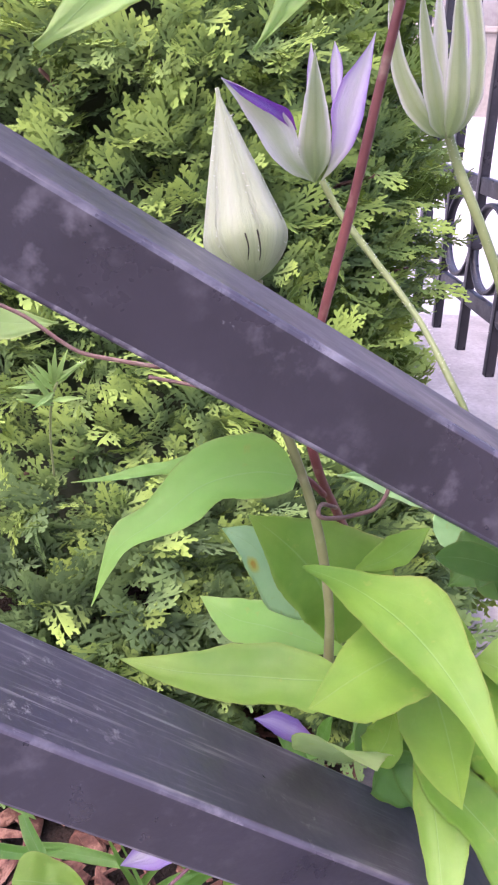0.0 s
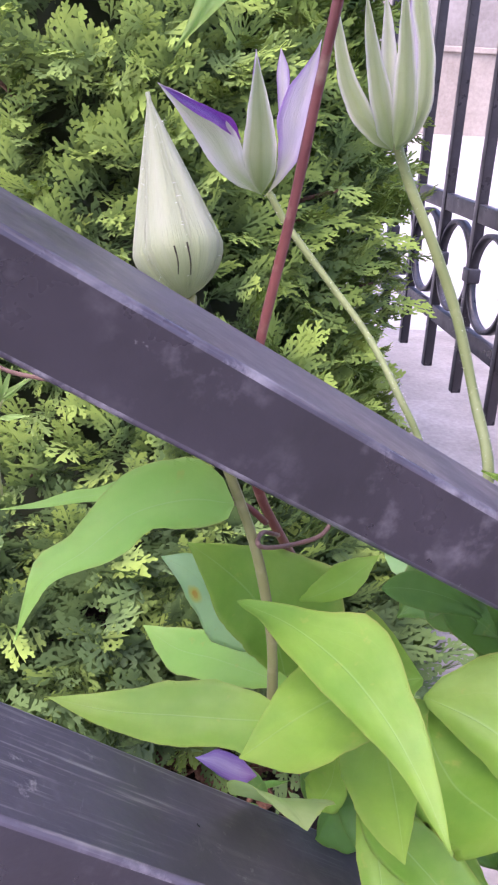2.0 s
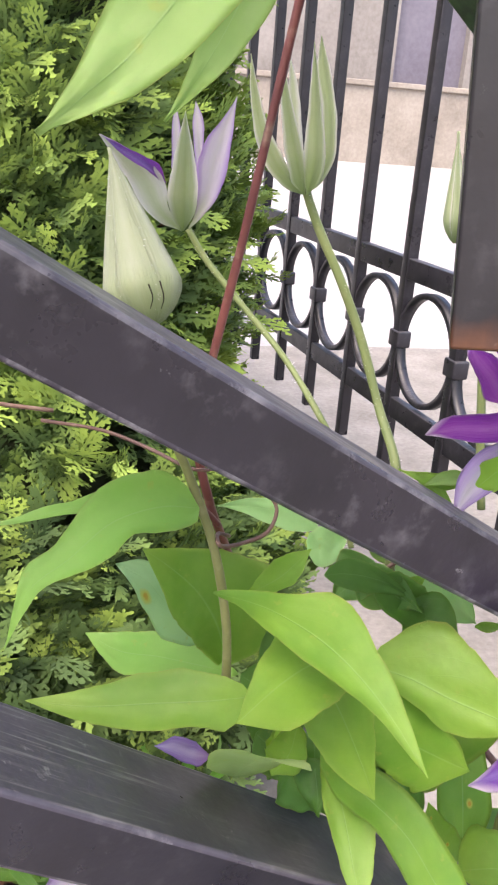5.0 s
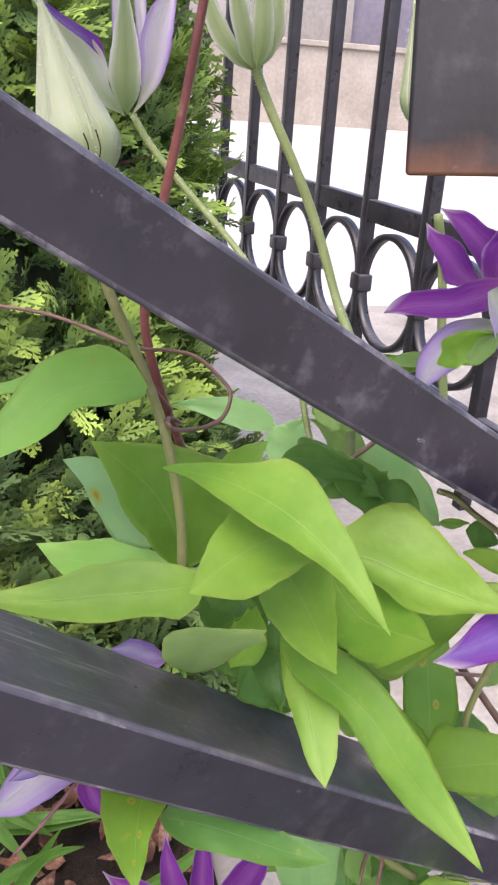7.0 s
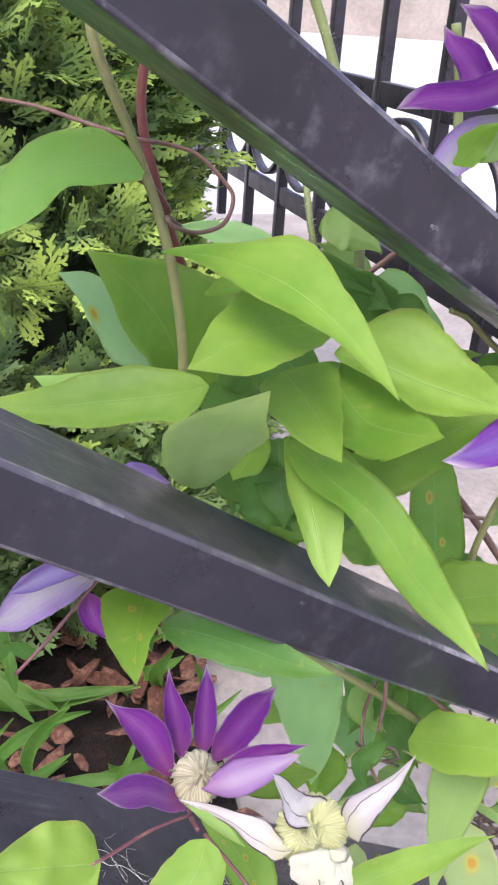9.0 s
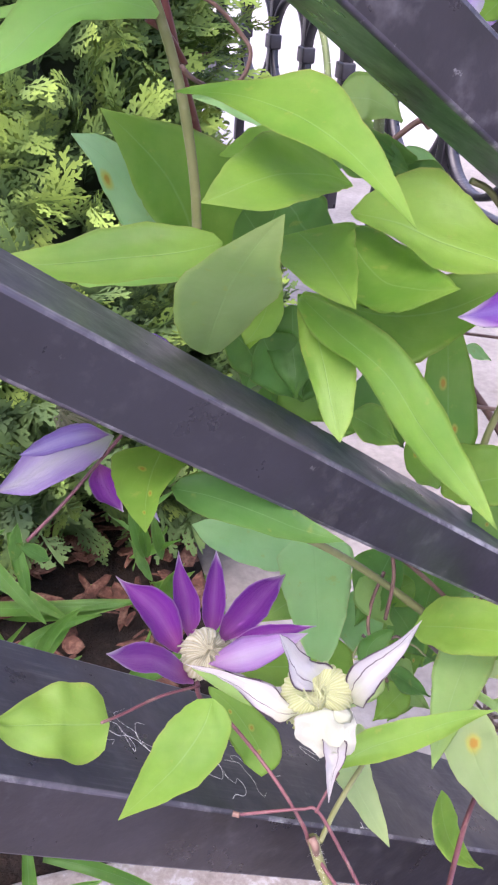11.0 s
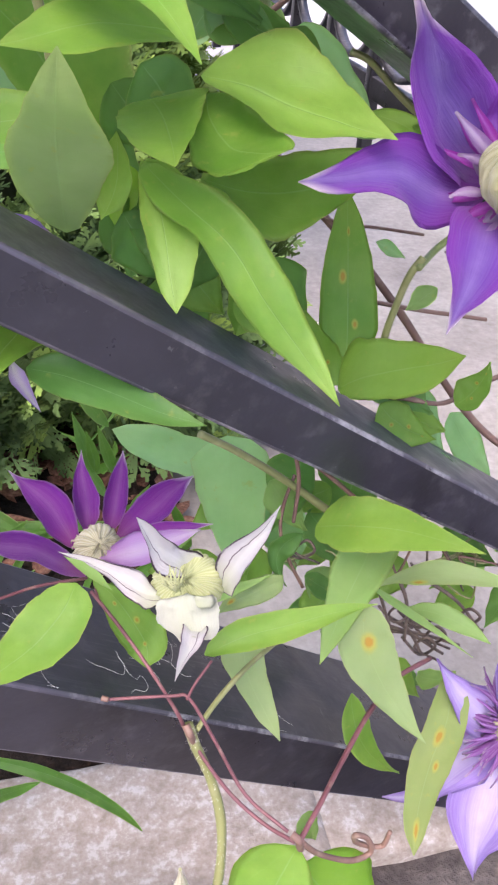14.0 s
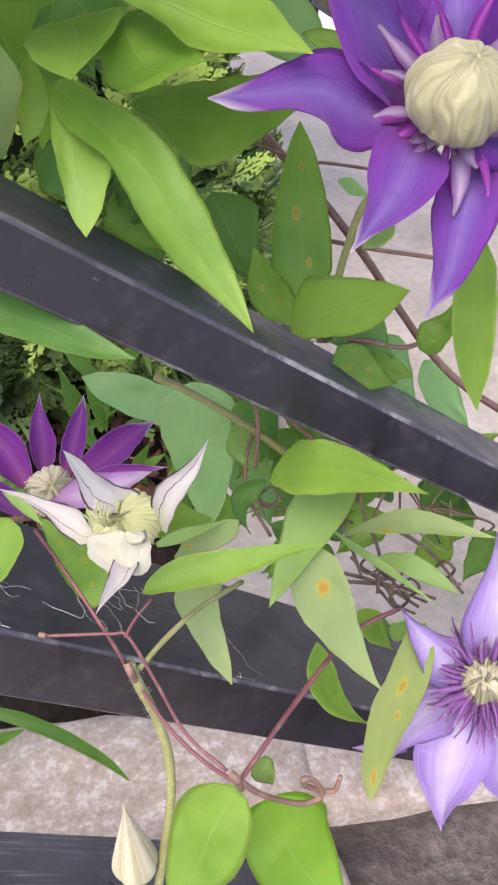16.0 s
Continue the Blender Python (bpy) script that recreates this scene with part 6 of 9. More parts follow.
leaf(vine, LEAF_LIGHT, (0.1110, 0.2400, 0.3300), (0.1290, 0.2400, 0.3010), 0.0178, (-0.24, -0.54, 0.81), fold=0.1)
leaf(vine, LEAF_DARK, (0.1540, 0.2500, 0.3370), (0.1510, 0.2500, 0.2890), 0.0292, (-0.29, -0.54, 0.79), fold=0.1)
leaf(vine, LEAF_LIGHT, (0.0750, 0.1900, 0.3130), (0.1050, 0.2000, 0.3140), 0.0057, (-0.07, -0.55, 0.83), fold=0.2, shape='acum')
leaf(vine, LEAF, (0.1440, 0.1900, 0.2470), (0.1720, 0.1850, 0.1920), 0.0145, (-0.21, -0.4, 0.89), sway=0.12, fold=0.15)
leaf(vine, LEAF, (0.1680, 0.2100, 0.2410), (0.1890, 0.2100, 0.2120), 0.0135, (-0.24, -0.43, 0.87), fold=0.15)
leaf(vine, LEAF, (-0.0020, 0.1700, 0.3400), (-0.0390, 0.1650, 0.3520), 0.0256, (0.04, -0.51, 0.86), fold=0.08, shape='round')
leaf(vine, LEAF_DARK, (0.1240, 0.2250, 0.3120), (0.1180, 0.2200, 0.2870), 0.0101, (-0.13, -0.56, 0.82), sway=0.3, fold=0.4)
leaf(vine, LEAF_DARK, (0.1290, 0.2300, 0.2820), (0.1520, 0.2300, 0.2610), 0.0113, (-0.15, -0.53, 0.83), fold=0.3)
leaf(vine, LEAF_DARK, (0.1750, 0.2200, 0.2270), (0.1950, 0.2200, 0.2070), 0.0123, (-0.21, -0.46, 0.86), fold=0.2)
leaf(vine, LEAF_LIGHT, (0.1890, 0.2150, 0.2220), (0.2000, 0.2000, 0.2400), 0.0107, (-0.24, -0.45, 0.86), sway=0.1, fold=0.2, shape='acum')
leaf(vine, LEAF_DARK, (0.2430, 0.2350, 0.2610), (0.2330, 0.2350, 0.2280), 0.0169, (-0.3, -0.48, 0.82), fold=0.15)
leaf(vine, LEAF, (0.0950, 0.1070, 0.2800), (0.0710, 0.0900, 0.2260), 0.0288, (-0.05, -0.33, 0.94), sway=0.02, fold=0.12)
leaf(vine, LEAF_YOUNG, (0.1030, 0.1200, 0.2430), (0.1410, 0.1000, 0.1810), 0.0370, (-0.12, -0.31, 0.94), sway=-0.02, fold=0.1)
leaf(vine, LEAF_LIGHT, (0.1090, 0.1400, 0.2420), (0.1160, 0.1400, 0.2230), 0.0103, (-0.1, -0.38, 0.92), fold=0.1, shape='round')

# ---- buds ----
bud_1 = thing("clematis_bud", "closed pointed greenish white clematis bud", "flower bud", "clematis buds")
bud(bud_1, (0.0030, 0.2340, 0.5970), (-0.0090, 0.2540, 0.6450), 0.0232, BUD)
stem("slit", bud_1, SOIL, 0.00022, 0.00012, (-0.0000, 0.2220, 0.6120), (0.0010, 0.2200, 0.6090), (0.0010, 0.2240, 0.6050), knots=0.0, sides=5)
stem("slit", bud_1, SOIL, 0.00022, 0.00012, (0.0030, 0.2220, 0.6130), (0.0040, 0.2200, 0.6090), (0.0040, 0.2240, 0.6050), knots=0.0, sides=5)
bud_4 = thing("clematis_bud", "narrow green clematis bud beside the upright", "flower bud", "clematis buds")
bud(bud_4, (0.1250, 0.3000, 0.6170), (0.1200, 0.3000, 0.6570), 0.0093, BUD_GREEN)
bud_5 = thing("clematis_bud", "pale cream bud tip above the lowest rail", "flower bud", "clematis buds")
bud(bud_5, (0.0605, 0.1200, 0.2050), (0.0570, 0.1150, 0.2630), 0.0175, CREAM_PALE)
stem("stalk", bud_5, STEM_GREEN, 0.0016, 0.0016, (0.0606, 0.1200, 0.2055), (0.0640, 0.1190, 0.1900), (0.0690, 0.1170, 0.1750))

# ---- half-open flowers ----
bud_2 = thing("clematis_flower", "half-open clematis with violet edges on green tepals", "flower", "opening flowers")
vane(bud_2, BUD_PALE, ((0.0254, 0.3360, 0.6121), (0.0149, 0.3270, 0.6209), (0.0079, 0.3180, 0.6318), (-0.0006, 0.3090, 0.6403), (-0.0094, 0.3000, 0.6473)), (0, 1.7, 3.5, 4.4, 5.6, 6.7, 6.4, 5.3, 3.7, 1.9, 0), (0, 1.8, 3.3, 5.3, 6.8, 6.5, 5.5, 4.2, 3, 1.6, 0), (-0.03, -0.9, 0.44), name="tepal", fold=0.15)
vane(bud_2, VIOLET, ((0.0170, 0.3260, 0.6309), (0.0081, 0.3150, 0.6373), (-0.0011, 0.3040, 0.6423), (-0.0092, 0.2930, 0.6474)), (0, 1.4, 2.6, 2.7, 2, 1.3, 0), (0, 3, 2.7, 2.4, 1.6, 0.9, 0), (-0.03, -0.9, 0.44), label="violet inner edge", name="tepal", fold=0.4, wave=0.2)
vane(bud_2, BUD_PURPLE, ((0.0275, 0.3360, 0.6126), (0.0335, 0.3328, 0.6252), (0.0353, 0.3295, 0.6388), (0.0383, 0.3263, 0.6513), (0.0416, 0.3230, 0.6630)), (0, 0.4, 1.8, 3.7, 4.8, 6, 5.6, 4.8, 2.7, 1, 0), (0, 1.8, 2.7, 4.2, 4.9, 5.7, 5.1, 4.2, 3, 1.5, 0), (-0.03, -0.9, 0.44), name="tepal", fold=0.4)
vane(bud_2, BUD_GREEN, ((0.0250, 0.3300, 0.6129), (0.0240, 0.3240, 0.6236), (0.0230, 0.3180, 0.6354), (0.0217, 0.3120, 0.6463), (0.0203, 0.3060, 0.6565)), (0, 3.6, 5.3, 6.2, 5.5, 4.8, 4, 3.2, 2.2, 1.1, 0), (0, 4.4, 5.6, 5.7, 5.3, 4.7, 3.8, 3, 2, 1, 0), (-0.03, -0.9, 0.44), name="tepal", fold=-0.5)
vane(bud_2, BUD_PURPLE, ((0.0303, 0.3420, 0.6178), (0.0327, 0.3430, 0.6324), (0.0314, 0.3440, 0.6468), (0.0299, 0.3450, 0.6606)), (0, 0.8, 1.3, 2, 2.1, 1.9, 0), (0, 0.5, 1.4, 1.5, 2, 2.4, 0), (-0.03, -0.9, 0.44), name="tepal", fold=0.5)
vane(bud_2, BUD_PURPLE, ((0.0240, 0.3400, 0.6238), (0.0232, 0.3400, 0.6360), (0.0221, 0.3400, 0.6480), (0.0211, 0.3400, 0.6596)), (0, 1.3, 2.5, 2.2, 1.9, 1.2, 0), (0, 1.2, 2.4, 2.1, 1.9, 1.3, 0), (-0.03, -0.9, 0.44), name="tepal", fold=0.4)
bud_3 = thing("clematis_flower", "half-open green and white clematis on a hairy stalk", "flower", "opening flowers")
vane(bud_3, BUD_PALE, ((0.0694, 0.3260, 0.6333), (0.0659, 0.3267, 0.6484), (0.0641, 0.3273, 0.6635), (0.0618, 0.3280, 0.6780)), (0, 1, 1.9, 2.9, 2.8, 2.7, 2.6, 2.2, 1.6, 0.9, 0), (0, 1.1, 2.1, 3, 3, 2.8, 2.6, 2.2, 1.8, 1.1, 0), (-0.15, -0.91, 0.39), name="tepal", fold=0.4)
vane(bud_3, BUD_PURPLE, ((0.0719, 0.3240, 0.6356), (0.0734, 0.3260, 0.6514), (0.0722, 0.3280, 0.6668), (0.0710, 0.3300, 0.6820)), (0, 0.9, 1.7, 2.4, 2.6, 2.4, 2.1, 1.8, 1.4, 0.9, 0), (0, 0.7, 1.3, 2.1, 2.2, 2, 2, 1.8, 1.4, 0.8, 0), (-0.15, -0.91, 0.39), name="tepal", fold=0.4)
vane(bud_3, BUD_GREEN, ((0.0660, 0.3090, 0.6309), (0.0559, 0.3097, 0.6403), (0.0490, 0.3105, 0.6521), (0.0454, 0.3113, 0.6646), (0.0433, 0.3120, 0.6771)), (0, 2.8, 3.2, 3.7, 3.1, 3, 2.1, 1.8, 1.3, 0.7, 0), (0.1, 2, 3.3, 3.7, 3.6, 3, 2.5, 2.1, 1.5, 0.8, 0), (-0.15, -0.91, 0.39), name="tepal", fold=-0.35)
vane(bud_3, BUD_GREEN, ((0.0672, 0.3090, 0.6310), (0.0738, 0.3097, 0.6438), (0.0739, 0.3105, 0.6582), (0.0709, 0.3113, 0.6718), (0.0683, 0.3120, 0.6850)), (0, 1.2, 2.5, 2.6, 2.9, 2.9, 2.5, 2.6, 2.8, 1.7, 0), (0, 2.2, 2.7, 3, 2.7, 2.9, 2.7, 2.7, 2.4, 1.2, 0), (-0.15, -0.91, 0.39), name="tepal", fold=-0.35)
vane(bud_3, BUD_GREEN, ((0.0644, 0.3020, 0.6314), (0.0603, 0.3007, 0.6424), (0.0567, 0.2995, 0.6537), (0.0535, 0.2982, 0.6645), (0.0511, 0.2970, 0.6751)), (0, 3, 3.2, 3.4, 3.4, 2.9, 2.5, 2, 1.5, 0.8, 0), (0, 2.2, 3, 3.5, 3.5, 3, 2.5, 2, 1.5, 0.8, 0), (-0.15, -0.91, 0.39), name="tepal", fold=-0.45)
vane(bud_3, BUD_GREEN, ((0.0653, 0.3010, 0.6316), (0.0664, 0.2997, 0.6440), (0.0652, 0.2985, 0.6571), (0.0633, 0.2972, 0.6695), (0.0614, 0.2960, 0.6815)), (0, 2.6, 3.6, 3.9, 3.7, 3, 2.4, 1.9, 1.3, 0.7, 0), (0, 3.8, 4, 3.9, 3.4, 2.9, 2.4, 1.8, 1.2, 0.6, 0), (-0.15, -0.91, 0.39), name="tepal", fold=-0.45)

# ---- purple flower by the upright ----
flower_up = thing("clematis_flower", "deep purple open clematis beside the rusty upright", "flower", "open flowers")
vane(flower_up, PURPLE, ((0.1313, 0.2220, 0.5730), (0.1238, 0.2258, 0.5709), (0.1142, 0.2295, 0.5671), (0.1037, 0.2332, 0.5658), (0.0945, 0.2370, 0.5624)), (0.1, 5.1, 5.4, 5.2, 4.9, 4.9, 5, 4.4, 3.3, 1.7, 0), (0, 4.1, 5.4, 5.7, 4.9, 4.9, 4.8, 4.4, 4.2, 3.1, 0), (-0.3, -0.75, 0.58), name="tepal", fold=0.25)
vane(flower_up, PURPLE, ((0.1403, 0.2550, 0.5665), (0.1355, 0.2612, 0.5685), (0.1322, 0.2675, 0.5732), (0.1287, 0.2738, 0.5786), (0.1264, 0.2800, 0.5846)), (0, 1.6, 3.8, 7.5, 6.1, 5.1, 4.3, 3.7, 3.1, 1.5, 0), (0, 1.9, 3.5, 4.5, 5.1, 5.7, 5.9, 5.1, 3, 1.3, 0), (-0.3, -0.75, 0.58), name="tepal", fold=0.3)
vane(flower_up, PURPLE, ((0.1475, 0.2480, 0.5699), (0.1442, 0.2530, 0.5733), (0.1382, 0.2580, 0.5800), (0.1321, 0.2630, 0.5866), (0.1251, 0.2680, 0.5913)), (0, 7.1, 7.8, 7.2, 6.4, 5.5, 5, 4.4, 3.4, 1.7, 0), (0, 3.1, 6.1, 7.8, 7.4, 6.3, 5, 4.4, 4, 1.9, 0), (-0.3, -0.75, 0.58), name="tepal", fold=0.3)
tepal(flower_up, PALE_P, (0.1280, 0.2250, 0.5610), (0.1020, 0.2220, 0.5400), 0.0138, (-0.4, -0.68, 0.61), sway=0.12, fold=0.3)
tepal(flower_up, PURPLE, (0.1400, 0.2500, 0.5650), (0.1460, 0.2500, 0.5970), 0.0175, (-0.46, -0.72, 0.53), sway=0.05, fold=0.3)
tepal(flower_up, PURPLE, (0.1270, 0.2300, 0.5710), (0.1580, 0.2200, 0.5740), 0.0164, (-0.48, -0.68, 0.56), sway=0.05, fold=0.3)
tepal(flower_up, PALE_P, (0.1210, 0.2200, 0.5740), (0.1430, 0.2100, 0.5470), 0.0160, (-0.46, -0.66, 0.59), sway=0.05, fold=0.3)
shoot = stem("stalk", flower_up, STEM_GREEN, 0.00178, 0.00189, (0.1410, 0.3000, 0.5850), (0.1460, 0.3000, 0.5650), (0.1480, 0.2950, 0.5370), (0.1510, 0.2900, 0.5090))

# ---- purple flower below the middle rail ----
flower_low = thing("clematis_flower", "deep purple open clematis with pale stamens over the lower rail", "flower", "open flowers")
vane(flower_low, PURPLE, ((0.0307, 0.2130, 0.3235), (0.0254, 0.2166, 0.3317), (0.0203, 0.2202, 0.3414), (0.0133, 0.2238, 0.3479), (0.0059, 0.2274, 0.3539)), (0, 2.8, 4.6, 6.2, 6.7, 7, 6.8, 5.1, 3.3, 1.7, 0), (0, 2.1, 4.1, 5.5, 6.6, 7, 6.5, 5.1, 2.5, 0.6, 0), (-0.05, -0.5, 0.86), name="tepal", fold=0.35, wave=0.12)
vane(flower_low, PURPLE, ((0.0336, 0.2180, 0.3261), (0.0342, 0.2258, 0.3298), (0.0339, 0.2335, 0.3352), (0.0330, 0.2412, 0.3402), (0.0334, 0.2490, 0.3458)), (0, 2.1, 4.1, 4.8, 5.2, 4.9, 4.3, 3.2, 1.9, 0.9, 0), (0, 2.2, 4.4, 4.8, 5.3, 4.8, 3.7, 2.9, 1.7, 0.8, 0), (-0.05, -0.5, 0.86), name="tepal", fold=0.4)
vane(flower_low, PURPLE, ((0.0417, 0.2180, 0.3251), (0.0443, 0.2272, 0.3272), (0.0465, 0.2365, 0.3313), (0.0488, 0.2458, 0.3354), (0.0506, 0.2550, 0.3397)), (0, 2.2, 4.1, 4.6, 4.9, 4.5, 4, 3.5, 2.4, 1.2, 0), (0, 1.8, 3.7, 4.4, 4.7, 4.6, 4, 3.3, 2.5, 1.4, 0), (-0.05, -0.5, 0.86), name="tepal", fold=0.4)
vane(flower_low, PURPLE, ((0.0437, 0.2160, 0.3252), (0.0516, 0.2232, 0.3257), (0.0609, 0.2305, 0.3276), (0.0698, 0.2378, 0.3302), (0.0792, 0.2450, 0.3317)), (0, 2.5, 5, 6, 6.8, 7.1, 6.8, 6, 4, 2.1, 0), (0.1, 2.9, 5.2, 6.7, 6.9, 7, 6, 5.1, 3.7, 1.8, 0), (-0.05, -0.5, 0.86), name="tepal", fold=0.35)
vane(flower_low, PURPLE, ((0.0449, 0.2100, 0.3260), (0.0532, 0.2095, 0.3299), (0.0622, 0.2090, 0.3336), (0.0715, 0.2085, 0.3351), (0.0811, 0.2080, 0.3362)), (0, 1.5, 3, 3.9, 4.1, 3.7, 2.9, 2.4, 1.5, 0.8, 0), (0, 1.5, 3, 3.8, 3.9, 3.7, 3.1, 2.3, 1.6, 0.8, 0), (-0.05, -0.5, 0.86), name="tepal", fold=0.35)
vane(flower_low, LILAC_PALE, ((0.0372, 0.2000, 0.3310), (0.0460, 0.2000, 0.3317), (0.0559, 0.2000, 0.3342), (0.0655, 0.2000, 0.3374), (0.0747, 0.2000, 0.3409)), (0, 3.2, 5.1, 6, 6.7, 5.9, 5.1, 4.2, 3, 1.5, 0), (0, 2.9, 5, 6, 6.4, 5.8, 5.2, 4, 2.9, 1.5, 0), (-0.05, -0.5, 0.86), name="tepal", fold=0.3, wave=0.2)
vane(flower_low, PURPLE, ((0.0321, 0.2060, 0.3208), (0.0239, 0.1975, 0.3317), (0.0145, 0.1890, 0.3475), (0.0050, 0.1805, 0.3579), (-0.0026, 0.1720, 0.3697)), (0, 5.2, 5.4, 5.1, 5, 5.3, 5.8, 5.9, 5.3, 4, 0), (0, 2.9, 5.2, 5.7, 5.5, 5.4, 5.3, 4.9, 3.6, 1.8, 0), (-0.05, -0.5, 0.86), name="tepal", fold=0.35, wave=0.15)
dome(flower_low, (0.0370, 0.2090, 0.3265), (0.05, -0.6, 0.8), 0.0094, 0.0095, CREAM_PALE, 3, strips=36, wobble=1.0, name="stamen_tuft", label="pale cream stamens")
boss(flower_low, (0.0370, 0.2090, 0.3265), (0.05, -0.6, 0.8), 0.0105, 0.0125, 64, CREAM_PALE, 32, width=0.0006, lean=0.45)
shoot = stem("stalk", flower_low, STEM_PINK, 0.00096, 0.00089, (0.0390, 0.2250, 0.3020), (0.0360, 0.2100, 0.3060), (0.0370, 0.2000, 0.3090))

# ---- withered white flower ----
flower_white = thing("clematis_flower", "withered white clematis with curled brown-edged tepals", "flower", "open flowers")
vane(flower_white, WHITE_P, ((0.0637, 0.1580, 0.3580), (0.0620, 0.1568, 0.3626), (0.0555, 0.1555, 0.3707), (0.0509, 0.1542, 0.3798), (0.0466, 0.1530, 0.3888)), (0, 2, 3.5, 5.2, 6.3, 6.1, 4.5, 3.4, 2.3, 1.3, 0), (0.7, 6.7, 5.7, 4.9, 4.6, 4, 3.2, 2.5, 2.3, 1.6, 0), (-0.12, -0.5, 0.86), name="tepal", fold=0.5, wave=0.25, crumple=0.35)
vane(flower_white, WHITE_P, ((0.0731, 0.1550, 0.3544), (0.0751, 0.1528, 0.3627), (0.0798, 0.1505, 0.3738), (0.0847, 0.1482, 0.3837), (0.0878, 0.1460, 0.3951)), (0, 1.9, 4.5, 5.6, 5, 4.1, 2.9, 2.3, 1.6, 0.8, 0), (0, 5.2, 5.3, 5.2, 4.6, 4.1, 3.3, 2.3, 1.2, 0.6, 0), (-0.12, -0.5, 0.86), name="tepal", fold=0.55, wave=0.25, crumple=0.3)
vane(flower_white, WHITE_P, ((0.0551, 0.1500, 0.3571), (0.0493, 0.1560, 0.3547), (0.0411, 0.1620, 0.3573), (0.0326, 0.1680, 0.3591), (0.0232, 0.1740, 0.3591)), (0, 4.8, 4.3, 4.1, 3.5, 2.2, 1.7, 1.6, 1.2, 0.6, 0), (0, 1.8, 3.5, 4.7, 4.5, 3.3, 2.5, 1.8, 1.2, 0.6, 0), (-0.12, -0.5, 0.86), label="long white tepal with a green back", name="tepal", fold=0.4, wave=0.2, crumple=0.3)
vane(flower_white, LEAF_LIGHT, ((0.0385, 0.1480, 0.3655), (0.0346, 0.1560, 0.3637), (0.0299, 0.1640, 0.3614), (0.0248, 0.1720, 0.3590)), (0, 1.1, 1.6, 1.6, 1.3, 0.7, 0), (0, 0.7, 1.5, 1.4, 1.5, 0.7, 0), (-0.12, -0.5, 0.86), name="tepal", fold=0.2)
vane(flower_white, WHITE_P, ((0.0639, 0.1420, 0.3530), (0.0619, 0.1352, 0.3567), (0.0592, 0.1285, 0.3574), (0.0559, 0.1218, 0.3591), (0.0533, 0.1150, 0.3607)), (0, 2.3, 3.8, 3.6, 3.4, 2.5, 1.6, 1.3, 1, 0.5, 0), (0, 2.1, 3.8, 3.7, 3.4, 2.9, 2.4, 1.6, 1, 0.5, 0), (-0.12, -0.5, 0.86), name="tepal", fold=0.5, wave=0.2, crumple=0.35)
vane(flower_white, WHITE_CUP, ((0.0617, 0.1460, 0.3628), (0.0603, 0.1427, 0.3658), (0.0606, 0.1395, 0.3606), (0.0615, 0.1362, 0.3562), (0.0610, 0.1330, 0.3578)), (0, 3.4, 8.7, 8.2, 8.9, 9.6, 9.6, 9.1, 8.3, 5, 0), (0, 0, 0, 7.9, 9.4, 9.4, 9.4, 7.7, 4.8, 3.3, 0), (-0.12, -0.5, 0.86), label="broad crumpled white tepal", name="tepal", fold=-0.35, wave=0.15, crumple=0.2)
dome(flower_white, (0.0640, 0.1580, 0.3520), (-0.2048, -0.4672, 0.8601), 0.0112, 0.0128, STAMEN_LIME, 5, strips=56, swirl=0.0, wobble=0.5, name="stamen_heart", label="greenish cream heart of closed stamens")
boss(flower_white, (0.0630, 0.1570, 0.3530), (-0.2048, -0.4672, 0.8601), 0.0118, 0.0135, 110, STAMEN_LIME, 57, width=0.0007, lean=0.75, open_at=0.5)
stem("stamen", flower_white, STAMEN_LIME, 0.00026, 0.00018, (0.0560, 0.1400, 0.3710), (0.0540, 0.1390, 0.3760), (0.0550, 0.1420, 0.3760), knots=0.0, sides=5)
stem("stamen", flower_white, STAMEN_LIME, 0.00026, 0.00018, (0.0590, 0.1400, 0.3720), (0.0550, 0.1380, 0.3760), (0.0540, 0.1420, 0.3750), knots=0.0, sides=5)
stem("stamen", flower_white, STAMEN_LIME, 0.00026, 0.00018, (0.0550, 0.1410, 0.3720), (0.0550, 0.1380, 0.3780), (0.0550, 0.1420, 0.3780), knots=0.0, sides=5)
stem("stamen", flower_white, STAMEN_LIME, 0.00026, 0.00018, (0.0580, 0.1410, 0.3720), (0.0580, 0.1380, 0.3770), (0.0600, 0.1420, 0.3770), knots=0.0, sides=5)
stem("stamen", flower_white, STAMEN_LIME, 0.00026, 0.00018, (0.0570, 0.1400, 0.3700), (0.0550, 0.1380, 0.3750), (0.0540, 0.1420, 0.3740), knots=0.0, sides=5)
stem("stamen", flower_white, STAMEN_LIME, 0.00026, 0.00018, (0.0570, 0.1400, 0.3710), (0.0560, 0.1380, 0.3770), (0.0570, 0.1420, 0.3780), knots=0.0, sides=5)
stem("stamen", flower_white, STAMEN_LIME, 0.00026, 0.00018, (0.0580, 0.1400, 0.3710), (0.0550, 0.1380, 0.3750), (0.0540, 0.1420, 0.3740), knots=0.0, sides=5)
stem("stamen", flower_white, STAMEN_LIME, 0.00026, 0.00018, (0.0560, 0.1400, 0.3720), (0.0550, 0.1380, 0.3770), (0.0550, 0.1420, 0.3770), knots=0.0, sides=5)
stem("stamen", flower_white, STAMEN_LIME, 0.00026, 0.00018, (0.0560, 0.1410, 0.3710), (0.0530, 0.1380, 0.3760), (0.0520, 0.1420, 0.3770), knots=0.0, sides=5)
stem("stamen", flower_white, STAMEN_LIME, 0.00026, 0.00018, (0.0570, 0.1400, 0.3710), (0.0570, 0.1380, 0.3750), (0.0600, 0.1420, 0.3740), knots=0.0, sides=5)
